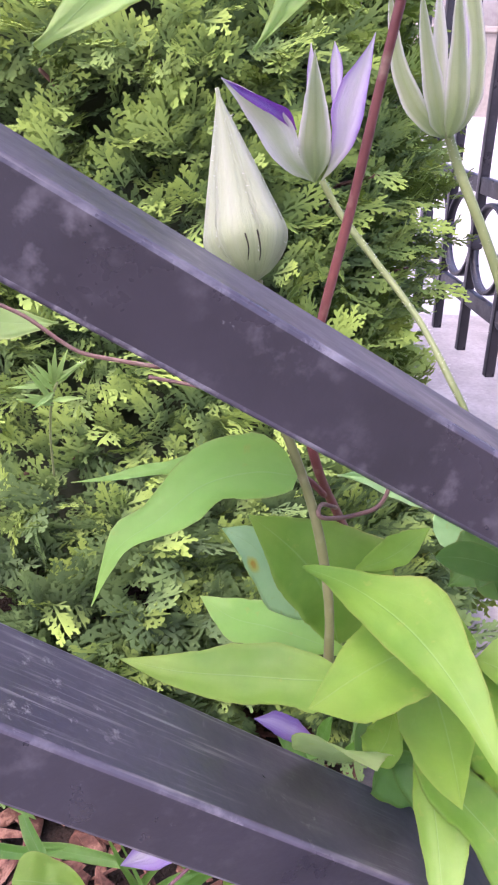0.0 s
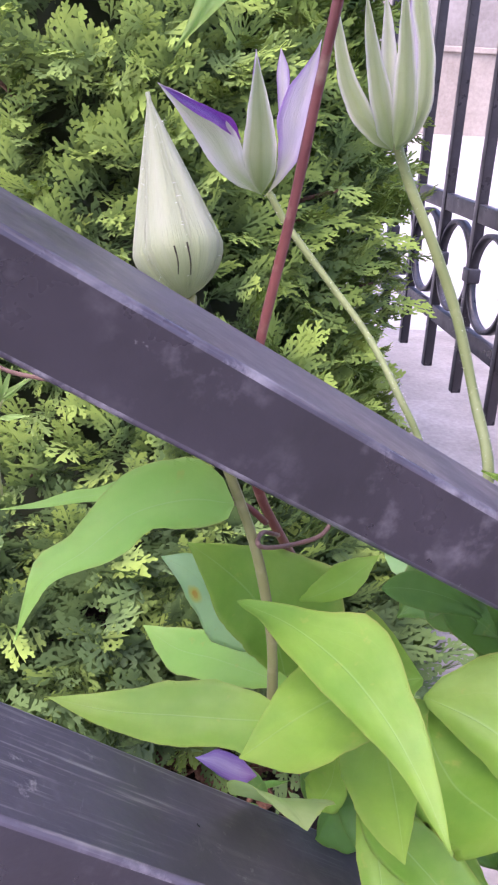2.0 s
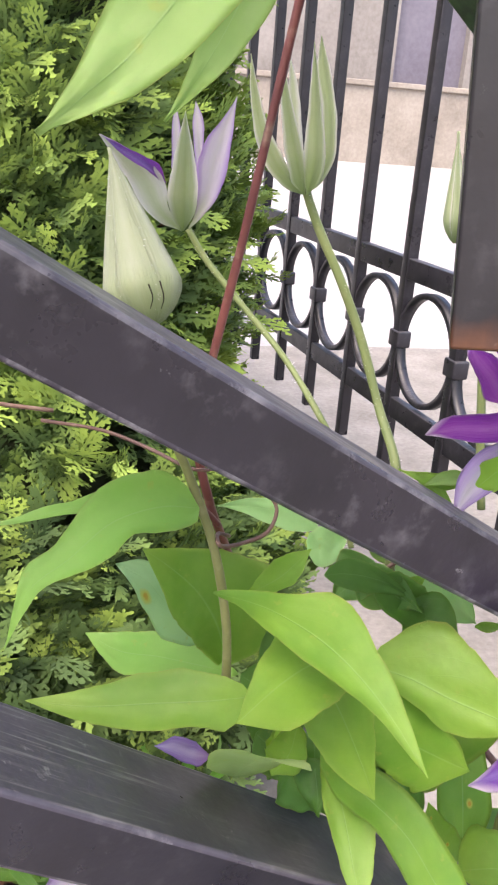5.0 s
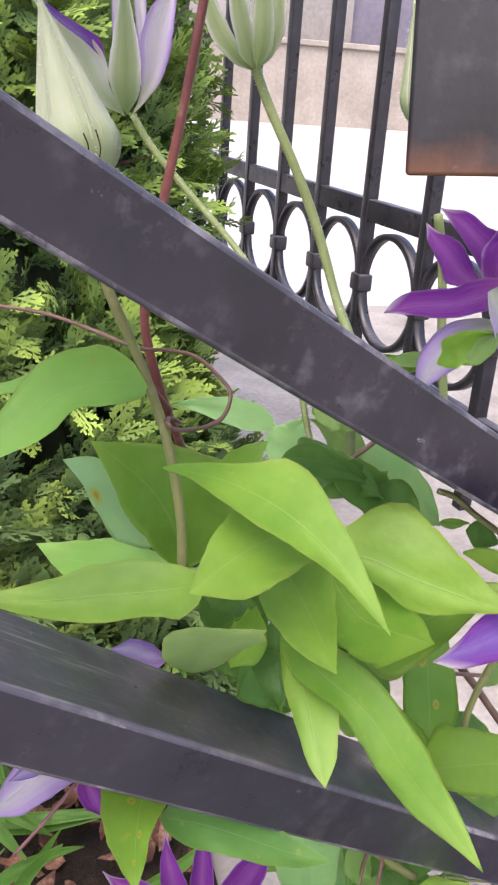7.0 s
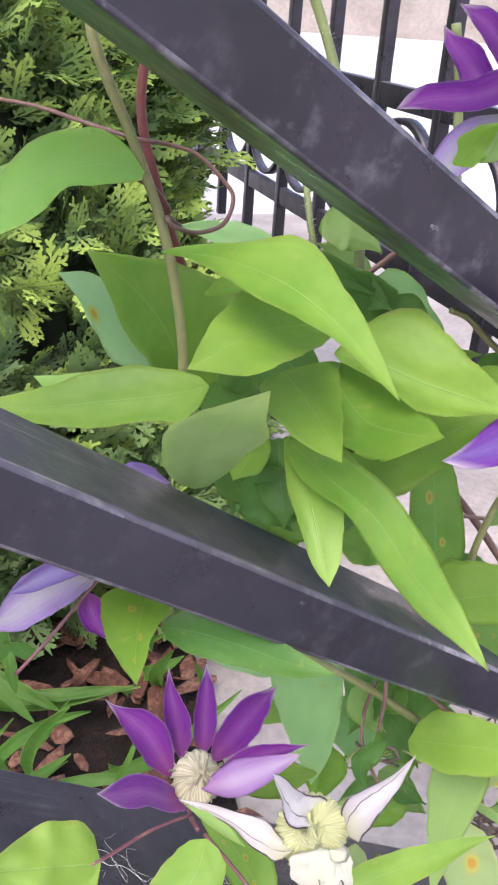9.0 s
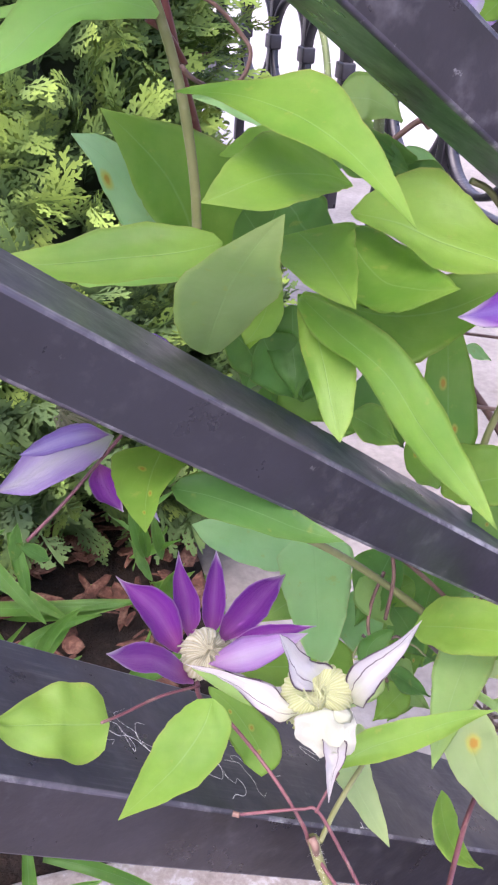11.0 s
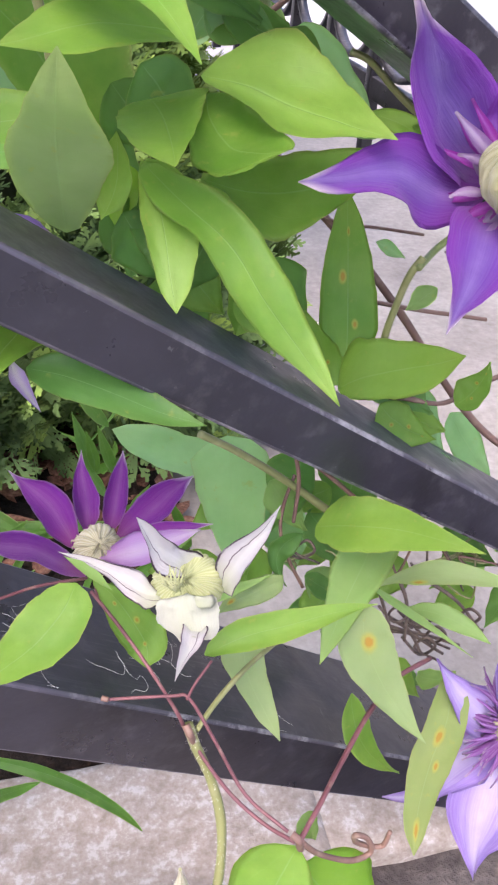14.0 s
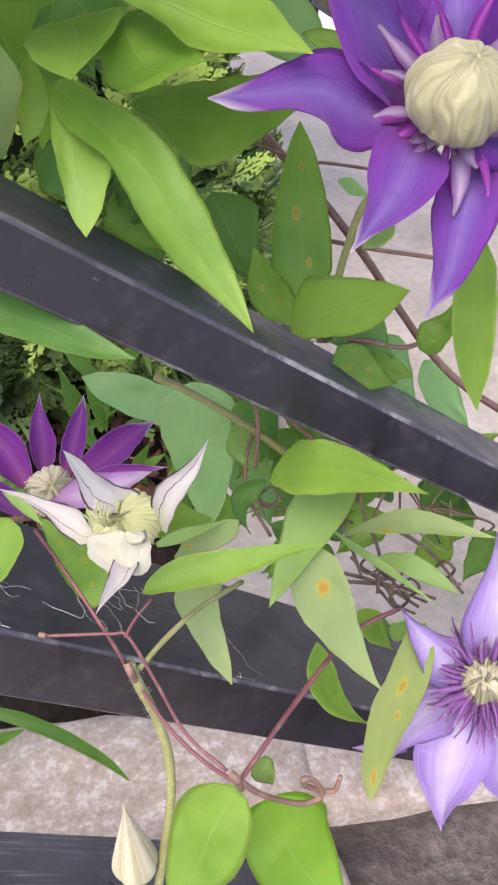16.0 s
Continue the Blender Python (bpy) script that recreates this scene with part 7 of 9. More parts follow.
stem("stamen", flower_white, STAMEN_LIME, 0.00026, 0.00018, (0.0590, 0.1400, 0.3720), (0.0560, 0.1380, 0.3760), (0.0540, 0.1420, 0.3750), knots=0.0, sides=5)
stem("stamen", flower_white, STAMEN_LIME, 0.00026, 0.00018, (0.0580, 0.1400, 0.3700), (0.0570, 0.1380, 0.3750), (0.0580, 0.1420, 0.3750), knots=0.0, sides=5)
stem("stamen", flower_white, STAMEN_LIME, 0.00026, 0.00018, (0.0550, 0.1400, 0.3720), (0.0530, 0.1390, 0.3760), (0.0530, 0.1420, 0.3750), knots=0.0, sides=5)
stem("stamen", flower_white, STAMEN_LIME, 0.00026, 0.00018, (0.0570, 0.1400, 0.3700), (0.0550, 0.1380, 0.3740), (0.0530, 0.1420, 0.3720), knots=0.0, sides=5)
stem("stamen", flower_white, STAMEN_LIME, 0.00026, 0.00018, (0.0580, 0.1410, 0.3720), (0.0560, 0.1390, 0.3780), (0.0560, 0.1420, 0.3780), knots=0.0, sides=5)
stem("stamen", flower_white, STAMEN_LIME, 0.00026, 0.00018, (0.0580, 0.1400, 0.3700), (0.0570, 0.1380, 0.3750), (0.0580, 0.1420, 0.3750), knots=0.0, sides=5)
stem("stamen", flower_white, STAMEN_LIME, 0.00026, 0.00018, (0.0580, 0.1410, 0.3720), (0.0540, 0.1390, 0.3760), (0.0520, 0.1420, 0.3760), knots=0.0, sides=5)
stem("stamen", flower_white, STAMEN_LIME, 0.00026, 0.00018, (0.0590, 0.1400, 0.3720), (0.0560, 0.1380, 0.3780), (0.0550, 0.1420, 0.3790), knots=0.0, sides=5)
stem("stamen", flower_white, STAMEN_LIME, 0.00026, 0.00018, (0.0560, 0.1400, 0.3710), (0.0570, 0.1380, 0.3770), (0.0580, 0.1410, 0.3780), knots=0.0, sides=5)
stem("stamen", flower_white, STAMEN_LIME, 0.00026, 0.00018, (0.0580, 0.1400, 0.3710), (0.0550, 0.1380, 0.3750), (0.0530, 0.1420, 0.3740), knots=0.0, sides=5)
stem("stamen", flower_white, STAMEN_LIME, 0.00026, 0.00018, (0.0570, 0.1400, 0.3710), (0.0570, 0.1390, 0.3750), (0.0590, 0.1410, 0.3740), knots=0.0, sides=5)
stem("stamen", flower_white, STAMEN_LIME, 0.00026, 0.00018, (0.0570, 0.1400, 0.3700), (0.0560, 0.1380, 0.3760), (0.0570, 0.1420, 0.3760), knots=0.0, sides=5)
stem("stamen", flower_white, STAMEN_LIME, 0.00026, 0.00018, (0.0580, 0.1400, 0.3720), (0.0580, 0.1380, 0.3760), (0.0590, 0.1420, 0.3760), knots=0.0, sides=5)
stem("stamen", flower_white, STAMEN_LIME, 0.00026, 0.00018, (0.0570, 0.1410, 0.3720), (0.0560, 0.1380, 0.3770), (0.0560, 0.1410, 0.3770), knots=0.0, sides=5)
stem("stamen", flower_white, STAMEN_LIME, 0.00026, 0.00018, (0.0560, 0.1400, 0.3710), (0.0520, 0.1380, 0.3760), (0.0500, 0.1420, 0.3750), knots=0.0, sides=5)
stem("stamen", flower_white, STAMEN_LIME, 0.00026, 0.00018, (0.0580, 0.1400, 0.3710), (0.0550, 0.1380, 0.3760), (0.0530, 0.1420, 0.3750), knots=0.0, sides=5)

# ---- large double flower ----
flower_big = thing("clematis_flower", "large violet double clematis with a cream dome of stamens", "flower", "open flowers")
vane(flower_big, VIOLET, ((0.1484, 0.1800, 0.4744), (0.1330, 0.1758, 0.4764), (0.1173, 0.1715, 0.4839), (0.1023, 0.1672, 0.4844), (0.0880, 0.1630, 0.4843)), (0, 5.1, 7.7, 10.8, 10.8, 10.5, 8.6, 5.8, 5, 4, 0), (0, 4.3, 8.1, 9, 9.8, 10.6, 8, 6, 3.7, 1.6, 0), (-0.27, -0.73, 0.62), name="tepal", fold=0.18, wave=0.2)
vane(flower_big, VIOLET, ((0.1498, 0.1780, 0.4720), (0.1427, 0.1640, 0.4703), (0.1344, 0.1500, 0.4660), (0.1250, 0.1360, 0.4640), (0.1152, 0.1220, 0.4625)), (0, 3, 6.4, 9.4, 10.2, 8.7, 6.6, 4.5, 2.3, 1.1, 0), (0, 5, 9.3, 10.6, 9.7, 7.9, 5.6, 3.9, 2.7, 1.3, 0), (-0.27, -0.73, 0.62), name="tepal", fold=0.2, wave=0.2)
vane(flower_big, VIOLET, ((0.1629, 0.1760, 0.4687), (0.1591, 0.1620, 0.4634), (0.1523, 0.1480, 0.4559), (0.1450, 0.1340, 0.4500), (0.1351, 0.1200, 0.4465)), (0, 3.8, 8.3, 8.9, 8.8, 7.8, 6.2, 4.7, 3.4, 1.6, 0), (0, 5.2, 8, 8.6, 8.6, 8.1, 6.5, 5.1, 3.7, 1.8, 0), (-0.27, -0.73, 0.62), name="tepal", fold=0.2, wave=0.2)
tepal(flower_big, VIOLET, (0.1550, 0.1780, 0.4780), (0.1530, 0.1900, 0.5160), 0.0251, (-0.32, -0.79, 0.52), sway=0.06, fold=0.18, bend=0.04, wave=0.3, curl=-0.05, crumple=0.3, shape='spade')
tepal(flower_big, VIOLET, (0.1550, 0.1780, 0.4780), (0.1760, 0.1800, 0.5070), 0.0237, (-0.35, -0.77, 0.53), sway=0.1, fold=0.18, bend=0.04, wave=0.3, curl=-0.05, crumple=0.3, shape='spade')
tepal(flower_big, VIOLET, (0.1550, 0.1780, 0.4780), (0.1810, 0.1550, 0.4750), 0.0223, (-0.36, -0.73, 0.58), sway=0.06, fold=0.18, bend=0.05, wave=0.3, curl=-0.05, crumple=0.3, shape='spade')
tepal(flower_big, VIOLET, (0.1580, 0.1920, 0.4770), (0.1140, 0.1720, 0.5260), 0.0272, (-0.27, -0.82, 0.51), sway=-0.06, fold=0.18, bend=0.0, wave=0.3, crumple=0.3, shape='spade')
petaloids(flower_big, (0.1540, 0.1700, 0.4800), (-0.4298, -0.8110, 0.3970), 0.010, 0.034, 18, MAGENTA, 41, (0.05, 0.5), 0.0030)
petaloids(flower_big, (0.1540, 0.1700, 0.4800), (-0.4298, -0.8110, 0.3970), 0.011, 0.034, 13, LILAC_PALE, 43, (0.3, 0.95), 0.0046)
dome(flower_big, (0.1517, 0.1674, 0.4794), (0.0434, -0.5016, 0.8640), 0.0134, 0.0185, CREAM, 42, strips=30, swirl=0.9, wobble=2.6)
petaloids(flower_big, (0.1540, 0.1700, 0.4800), (-0.4298, -0.8110, 0.3970), 0.011, 0.021, 13, LILAC_PALE, 44, (0.5, 1.2), 0.0036)
shoot = stem("stalk", flower_big, STEM_GREEN, 0.00134, 0.00133, (0.1670, 0.2000, 0.4710), (0.1730, 0.2250, 0.4520), (0.1650, 0.2350, 0.4370), (0.1510, 0.2200, 0.4350))

# ---- lilac double flower at the foot ----
flower_foot = thing("clematis_flower", "lilac double clematis with spiky petaloids over the lower rail", "flower", "open flowers")
tepal(flower_foot, LILAC, (0.2170, 0.1720, 0.2300), (0.1790, 0.1850, 0.2690), 0.0236, (-0.26, -0.43, 0.86), sway=-0.1, fold=0.22, bend=0.04, wave=0.22, curl=-0.03, crumple=0.2, shape='spade')
tepal(flower_foot, LILAC, (0.2170, 0.1720, 0.2300), (0.2150, 0.1900, 0.3030), 0.0303, (-0.3, -0.44, 0.85), sway=0.06, fold=0.22, bend=0.04, wave=0.22, curl=-0.03, crumple=0.2, shape='spade')
tepal(flower_foot, LILAC, (0.2170, 0.1720, 0.2300), (0.1760, 0.1600, 0.1980), 0.0266, (-0.24, -0.38, 0.89), sway=0.1, fold=0.22, bend=0.05, wave=0.22, curl=-0.03, crumple=0.2, shape='spade')
tepal(flower_foot, LILAC, (0.2170, 0.1720, 0.2300), (0.1990, 0.1400, 0.1670), 0.0345, (-0.25, -0.35, 0.9), sway=0.06, fold=0.22, bend=0.06, wave=0.22, curl=-0.03, crumple=0.2, shape='spade')
tepal(flower_foot, LILAC, (0.2170, 0.1720, 0.2300), (0.2500, 0.1400, 0.1500), 0.0340, (-0.29, -0.34, 0.89), sway=0.0, fold=0.22, bend=0.05, wave=0.22, curl=-0.03, crumple=0.2, shape='spade')
tepal(flower_foot, LILAC, (0.2170, 0.1720, 0.2300), (0.2530, 0.1500, 0.2160), 0.0302, (-0.31, -0.37, 0.88), sway=0.0, fold=0.22, bend=0.05, wave=0.22, curl=-0.03, crumple=0.2, shape='spade')
tepal(flower_foot, LILAC, (0.2170, 0.1720, 0.2300), (0.2450, 0.1700, 0.2690), 0.0295, (-0.32, -0.41, 0.86), sway=0.05, fold=0.22, bend=0.05, wave=0.22, curl=-0.03, crumple=0.2, shape='spade')
petaloids(flower_foot, (0.2140, 0.1660, 0.2390), (-0.3774, -0.5370, 0.7545), 0.007, 0.033, 170, FOOT_PINK, 51, (0.0, 0.9), 0.0022)
dome(flower_foot, (0.2140, 0.1660, 0.2390), (-0.3774, -0.5370, 0.7545), 0.0085, 0.0085, CREAM_PALE, 53, strips=18, swirl=0.3)
boss(flower_foot, (0.2140, 0.1660, 0.2390), (-0.3774, -0.5370, 0.7545), 0.0108, 0.012, 44, CREAM_PALE, 52, width=0.0022, lean=0.35, jag=0.2, open_at=0.8)
tepal(flower_foot, LILAC, (0.1860, 0.1650, 0.1950), (0.1660, 0.1800, 0.1790), 0.0058, (-0.2, -0.38, 0.91), fold=0.3)

# ---- pale purple flower behind the middle rail ----
flower_back = thing("clematis_flower", "pale purple clematis seen from behind under the rail", "flower", "open flowers")
vane(flower_back, PALE_P, ((0.0056, 0.2280, 0.4150), (-0.0041, 0.2222, 0.4157), (-0.0148, 0.2165, 0.4136), (-0.0245, 0.2107, 0.4109), (-0.0333, 0.2050, 0.4107)), (0, 3.4, 6, 7, 7.8, 7.7, 7.5, 6.7, 5.9, 2.9, 0), (0, 3.8, 6.9, 7.2, 7.8, 7.8, 8.1, 6.6, 4.8, 2.5, 0), (0.02, -0.68, 0.73), name="tepal", fold=0.3, wave=0.2)
vane(flower_back, LILAC, ((0.0036, 0.2260, 0.4167), (-0.0039, 0.2205, 0.4204), (-0.0116, 0.2150, 0.4223), (-0.0186, 0.2095, 0.4231), (-0.0251, 0.2040, 0.4244)), (0, 1.2, 2.4, 3.3, 3.9, 3.9, 3.7, 3.2, 2.7, 1.8, 0), (0, 1.3, 2.8, 3.5, 3.7, 3.8, 3.3, 3.1, 2.1, 1.1, 0), (0.02, -0.68, 0.73), name="tepal", fold=0.3, wave=0.2)
vane(flower_back, PURPLE, ((0.0003, 0.2240, 0.4067), (0.0005, 0.2193, 0.4035), (0.0031, 0.2147, 0.3989), (0.0068, 0.2100, 0.3960)), (0, 2.7, 4.7, 4.8, 4.7, 4.5, 4.2, 3.5, 2.5, 1.3, 0), (0, 1.4, 3, 4.7, 4.6, 4.6, 4.4, 2.9, 1.8, 0.9, 0), (0.02, -0.68, 0.73), name="tepal", fold=0.3)
vane(flower_back, PALE_P, ((0.0108, 0.2220, 0.4050), (0.0128, 0.2197, 0.3989), (0.0161, 0.2173, 0.3928), (0.0199, 0.2150, 0.3869)), (0, 1, 2, 2.9, 2.8, 2.5, 2.1, 1.6, 1.1, 0.6, 0), (0, 0.9, 1.8, 2.8, 2.8, 2.3, 1.9, 1.5, 1, 0.5, 0), (0.02, -0.68, 0.73), name="tepal", fold=0.3)
vane(flower_back, LILAC, ((0.0290, 0.2320, 0.4425), (0.0229, 0.2330, 0.4433), (0.0157, 0.2340, 0.4464), (0.0089, 0.2350, 0.4467)), (0, 2.2, 4.1, 3.8, 3.8, 4, 3.8, 3.3, 2.4, 1.2, 0), (0, 1.5, 2.9, 3.9, 3.9, 3.8, 3.7, 3.6, 2.1, 1, 0), (0.02, -0.68, 0.73), name="tepal", fold=0.3, wave=0.2)
boss(flower_back, (-0.0050, 0.2320, 0.4180), (-0.5, -0.4, 0.6), 0.008, 0.014, 40, CREAM, 61, width=0.0011)

# ---- strap-leaved plants in the bed ----
clump = thing("strap_leaved_plant", "green strap-shaped leaf growing from the bed", "plant", "strap-leaved plants")
leaf(clump, STRAP, (-0.0610, 0.4520, 0.0680), (0.0180, 0.4220, 0.1590), 0.0102, (-0.1, -0.7, 0.7), sway=-0.10, bend=0.07, fold=0.3, shape="strap")
clump = thing("strap_leaved_plant", "green strap-shaped leaf growing from the bed", "plant", "strap-leaved plants")
leaf(clump, STRAP, (-0.0250, 0.4340, 0.0860), (0.0030, 0.4040, 0.1860), 0.0098, (-0.1, -0.7, 0.7), sway=-0.10, bend=0.07, fold=0.3, shape="strap")
clump = thing("strap_leaved_plant", "green strap-shaped leaf growing from the bed", "plant", "strap-leaved plants")
leaf(clump, STRAP, (-0.0920, 0.6320, -0.0050), (0.0660, 0.5720, 0.0330), 0.0132, (-0.1, -0.7, 0.7), sway=0.07, bend=0.11, fold=0.3, shape="strap")
clump = thing("strap_leaved_plant", "green strap-shaped leaf growing from the bed", "plant", "strap-leaved plants")
leaf(clump, STRAP, (-0.0620, 0.4490, 0.2000), (-0.0220, 0.4190, 0.1570), 0.0096, (-0.1, -0.7, 0.7), sway=0.01, bend=0.05, fold=0.3, shape="strap")
clump = thing("strap_leaved_plant", "green strap-shaped leaf growing from the bed", "plant", "strap-leaved plants")
leaf(clump, STRAP, (-0.0500, 0.4380, 0.0550), (0.0630, 0.4080, 0.0960), 0.0104, (-0.1, -0.7, 0.7), sway=-0.09, bend=0.05, fold=0.3, shape="strap")
clump = thing("strap_leaved_plant", "green strap-shaped leaf growing from the bed", "plant", "strap-leaved plants")
leaf(clump, STRAP, (0.0790, 0.6340, -0.0050), (0.1140, 0.5740, 0.0590), 0.0140, (-0.1, -0.7, 0.7), sway=0.08, bend=0.12, fold=0.3, shape="strap")
clump = thing("strap_leaved_plant", "green strap-shaped leaf growing from the bed", "plant", "strap-leaved plants")
leaf(clump, STRAP, (0.0950, 0.6061, -0.0050), (0.0960, 0.5460, 0.0990), 0.0132, (-0.1, -0.7, 0.7), sway=-0.07, bend=0.06, fold=0.3, shape="strap")
clump = thing("strap_leaved_plant", "green strap-shaped leaf growing from the bed", "plant", "strap-leaved plants")
leaf(clump, STRAP, (0.1230, 0.5679, -0.0050), (0.1020, 0.5080, 0.1180), 0.0125, (-0.1, -0.7, 0.7), sway=0.06, bend=0.12, fold=0.3, shape="strap")
clump = thing("strap_leaved_plant", "green strap-shaped leaf growing from the bed", "plant", "strap-leaved plants")
leaf(clump, STRAP, (-0.0900, 0.6236, -0.0050), (-0.0470, 0.5640, 0.1340), 0.0158, (-0.1, -0.7, 0.7), sway=-0.10, bend=0.09, fold=0.3, shape="strap")
clump = thing("strap_leaved_plant", "green strap-shaped leaf growing from the bed", "plant", "strap-leaved plants")
leaf(clump, STRAP, (-0.0550, 0.3300, -0.0050), (0.0050, 0.2700, 0.1000), 0.0097, (-0.1, -0.7, 0.7), sway=0.00, bend=0.04, fold=0.3, shape="strap")
clump = thing("strap_leaved_plant", "green strap-shaped leaf growing from the bed", "plant", "strap-leaved plants")
leaf(clump, STRAP, (-0.0310, 0.3000, 0.0820), (0.0590, 0.2700, 0.0320), 0.0092, (-0.1, -0.7, 0.7), sway=-0.10, bend=0.13, fold=0.3, shape="strap")
clump = thing("strap_leaved_plant", "green strap-shaped leaf growing from the bed", "plant", "strap-leaved plants")
leaf(clump, STRAP, (-0.0400, 0.3000, 0.0950), (-0.0360, 0.2700, 0.0160), 0.0091, (-0.1, -0.7, 0.7), sway=0.01, bend=0.06, fold=0.3, shape="strap")
clump = thing("strap_leaved_plant", "green strap-shaped leaf growing from the bed", "plant", "strap-leaved plants")
leaf(clump, STRAP, (-0.1120, 0.6300, -0.0050), (0.0710, 0.5700, 0.0320), 0.0136, (-0.1, -0.7, 0.7), sway=0.02, bend=0.13, fold=0.3, shape="strap")
clump = thing("strap_leaved_plant", "green strap-shaped leaf growing from the bed", "plant", "strap-leaved plants")
leaf(clump, STRAP, (-0.0760, 0.5870, 0.0710), (-0.0010, 0.5570, 0.0290), 0.0130, (-0.1, -0.7, 0.7), sway=0.00, bend=0.07, fold=0.3, shape="strap")
clump = thing("strap_leaved_plant", "green strap-shaped leaf growing from the bed", "plant", "strap-leaved plants")
leaf(clump, STRAP, (-0.0450, 0.5320, 0.1510), (-0.0350, 0.5020, 0.1060), 0.0115, (-0.1, -0.7, 0.7), sway=-0.02, bend=0.04, fold=0.3, shape="strap")
clump = thing("strap_leaved_plant", "green strap-shaped leaf growing from the bed", "plant", "strap-leaved plants")
leaf(clump, STRAP, (-0.1870, 0.4670, 0.1300), (-0.1070, 0.4370, 0.1560), 0.0104, (-0.1, -0.7, 0.7), sway=0.08, bend=0.03, fold=0.3, shape="strap")
clump = thing("strap_leaved_plant", "green strap-shaped leaf growing from the bed", "plant", "strap-leaved plants")
leaf(clump, STRAP, (-0.1270, 0.4100, 0.2140), (-0.0980, 0.3800, 0.1880), 0.0091, (-0.1, -0.7, 0.7), sway=0.03, bend=0.05, fold=0.3, shape="strap")
clump = thing("strap_leaved_plant", "green strap-shaped leaf growing from the bed", "plant", "strap-leaved plants")
leaf(clump, STRAP, (-0.1540, 0.5180, 0.0640), (-0.0590, 0.4880, 0.0780), 0.0117, (-0.1, -0.7, 0.7), sway=-0.01, bend=0.06, fold=0.3, shape="strap")
clump = thing("strap_leaved_plant", "green strap-shaped leaf growing from the bed", "plant", "strap-leaved plants")
leaf(clump, STRAP, (-0.2550, 0.6494, -0.0050), (-0.1730, 0.5890, 0.0180), 0.0136, (-0.1, -0.7, 0.7), sway=-0.07, bend=0.07, fold=0.3, shape="strap")
clump = thing("strap_leaved_plant", "green strap-shaped leaf growing from the bed", "plant", "strap-leaved plants")
leaf(clump, STRAP, (-0.0580, 0.4450, 0.0610), (-0.0020, 0.4150, 0.1270), 0.0102, (-0.1, -0.7, 0.7), sway=0.03, bend=0.05, fold=0.3, shape="strap")
clump = thing("strap_leaved_plant", "green strap-shaped leaf growing from the bed", "plant", "strap-leaved plants")
leaf(clump, STRAP, (0.0060, 0.5083, -0.0050), (0.1240, 0.4480, 0.1310), 0.0113, (-0.1, -0.7, 0.7), sway=0.06, bend=0.06, fold=0.3, shape="strap")
leaf(clump, LEAF, (-0.1010, 0.3000, 0.2880), (-0.0660, 0.3000, 0.2860), 0.0245, (0.13, -0.47, 0.88), fold=0.1, shape='round')

# ---- cobwebs on the lower rail ----
cobweb = thing("cobweb", "thin torn cobweb threads on the lower rail", "cobweb")
stem("thread", cobweb, HAIR, 0.00008, 0.00004, (0.0427, 0.2060, 0.2724), (0.0436, 0.2026, 0.2723), (0.0453, 0.1995, 0.2716), (0.0453, 0.1960, 0.2721), (0.0442, 0.1927, 0.2735), (0.0406, 0.1926, 0.2761), (0.0371, 0.1929, 0.2786), (0.0335, 0.1928, 0.2812), (0.0302, 0.1940, 0.2834), knots=0.0, sides=4)
stem("thread", cobweb, HAIR, 0.00008, 0.00004, (0.0660, 0.2128, 0.2544), (0.0624, 0.2130, 0.2570), (0.0621, 0.2165, 0.2567), (0.0603, 0.2196, 0.2575), (0.0611, 0.2230, 0.2563), (0.0645, 0.2242, 0.2537), (0.0677, 0.2259, 0.2512), (0.0712, 0.2266, 0.2485), (0.0696, 0.2298, 0.2491), knots=0.0, sides=4)
stem("thread", cobweb, HAIR, 0.00008, 0.00004, (-0.0112, 0.1895, 0.3141), (-0.0145, 0.1879, 0.3167), (-0.0177, 0.1895, 0.3187), (-0.0191, 0.1927, 0.3193), (-0.0178, 0.1959, 0.3178), (-0.0149, 0.1981, 0.3154), (-0.0114, 0.1975, 0.3129), (-0.0088, 0.1951, 0.3114), (-0.0113, 0.1976, 0.3128), knots=0.0, sides=4)
stem("thread", cobweb, HAIR, 0.00004, 0.00004, (0.0149, 0.2091, 0.2920), (0.0115, 0.2082, 0.2947), (0.0108, 0.2048, 0.2957), (0.0109, 0.2013, 0.2962), (0.0122, 0.1980, 0.2958), (0.0143, 0.1952, 0.2947), (0.0162, 0.1923, 0.2938), (0.0189, 0.1900, 0.2922), (0.0217, 0.1922, 0.2898), knots=0.0, sides=4)
stem("thread", cobweb, HAIR, 0.00004, 0.00004, (0.0077, 0.2147, 0.2964), (0.0055, 0.2119, 0.2984), (0.0030, 0.2093, 0.3006), (0.0043, 0.2061, 0.3002), (0.0072, 0.2040, 0.2984), (0.0104, 0.2024, 0.2964), (0.0116, 0.1991, 0.2960), (0.0148, 0.1974, 0.2940), (0.0183, 0.1971, 0.2915), knots=0.0, sides=4)
stem("thread", cobweb, HAIR, 0.00006, 0.00004, (-0.0001, 0.2034, 0.3038), (0.0035, 0.2032, 0.3012), (0.0052, 0.2002, 0.3005), (0.0076, 0.1976, 0.2992), (0.0093, 0.1945, 0.2985), (0.0091, 0.1910, 0.2991), (0.0074, 0.1941, 0.2999), (0.0062, 0.1974, 0.3002), (0.0046, 0.2005, 0.3008), knots=0.0, sides=4)
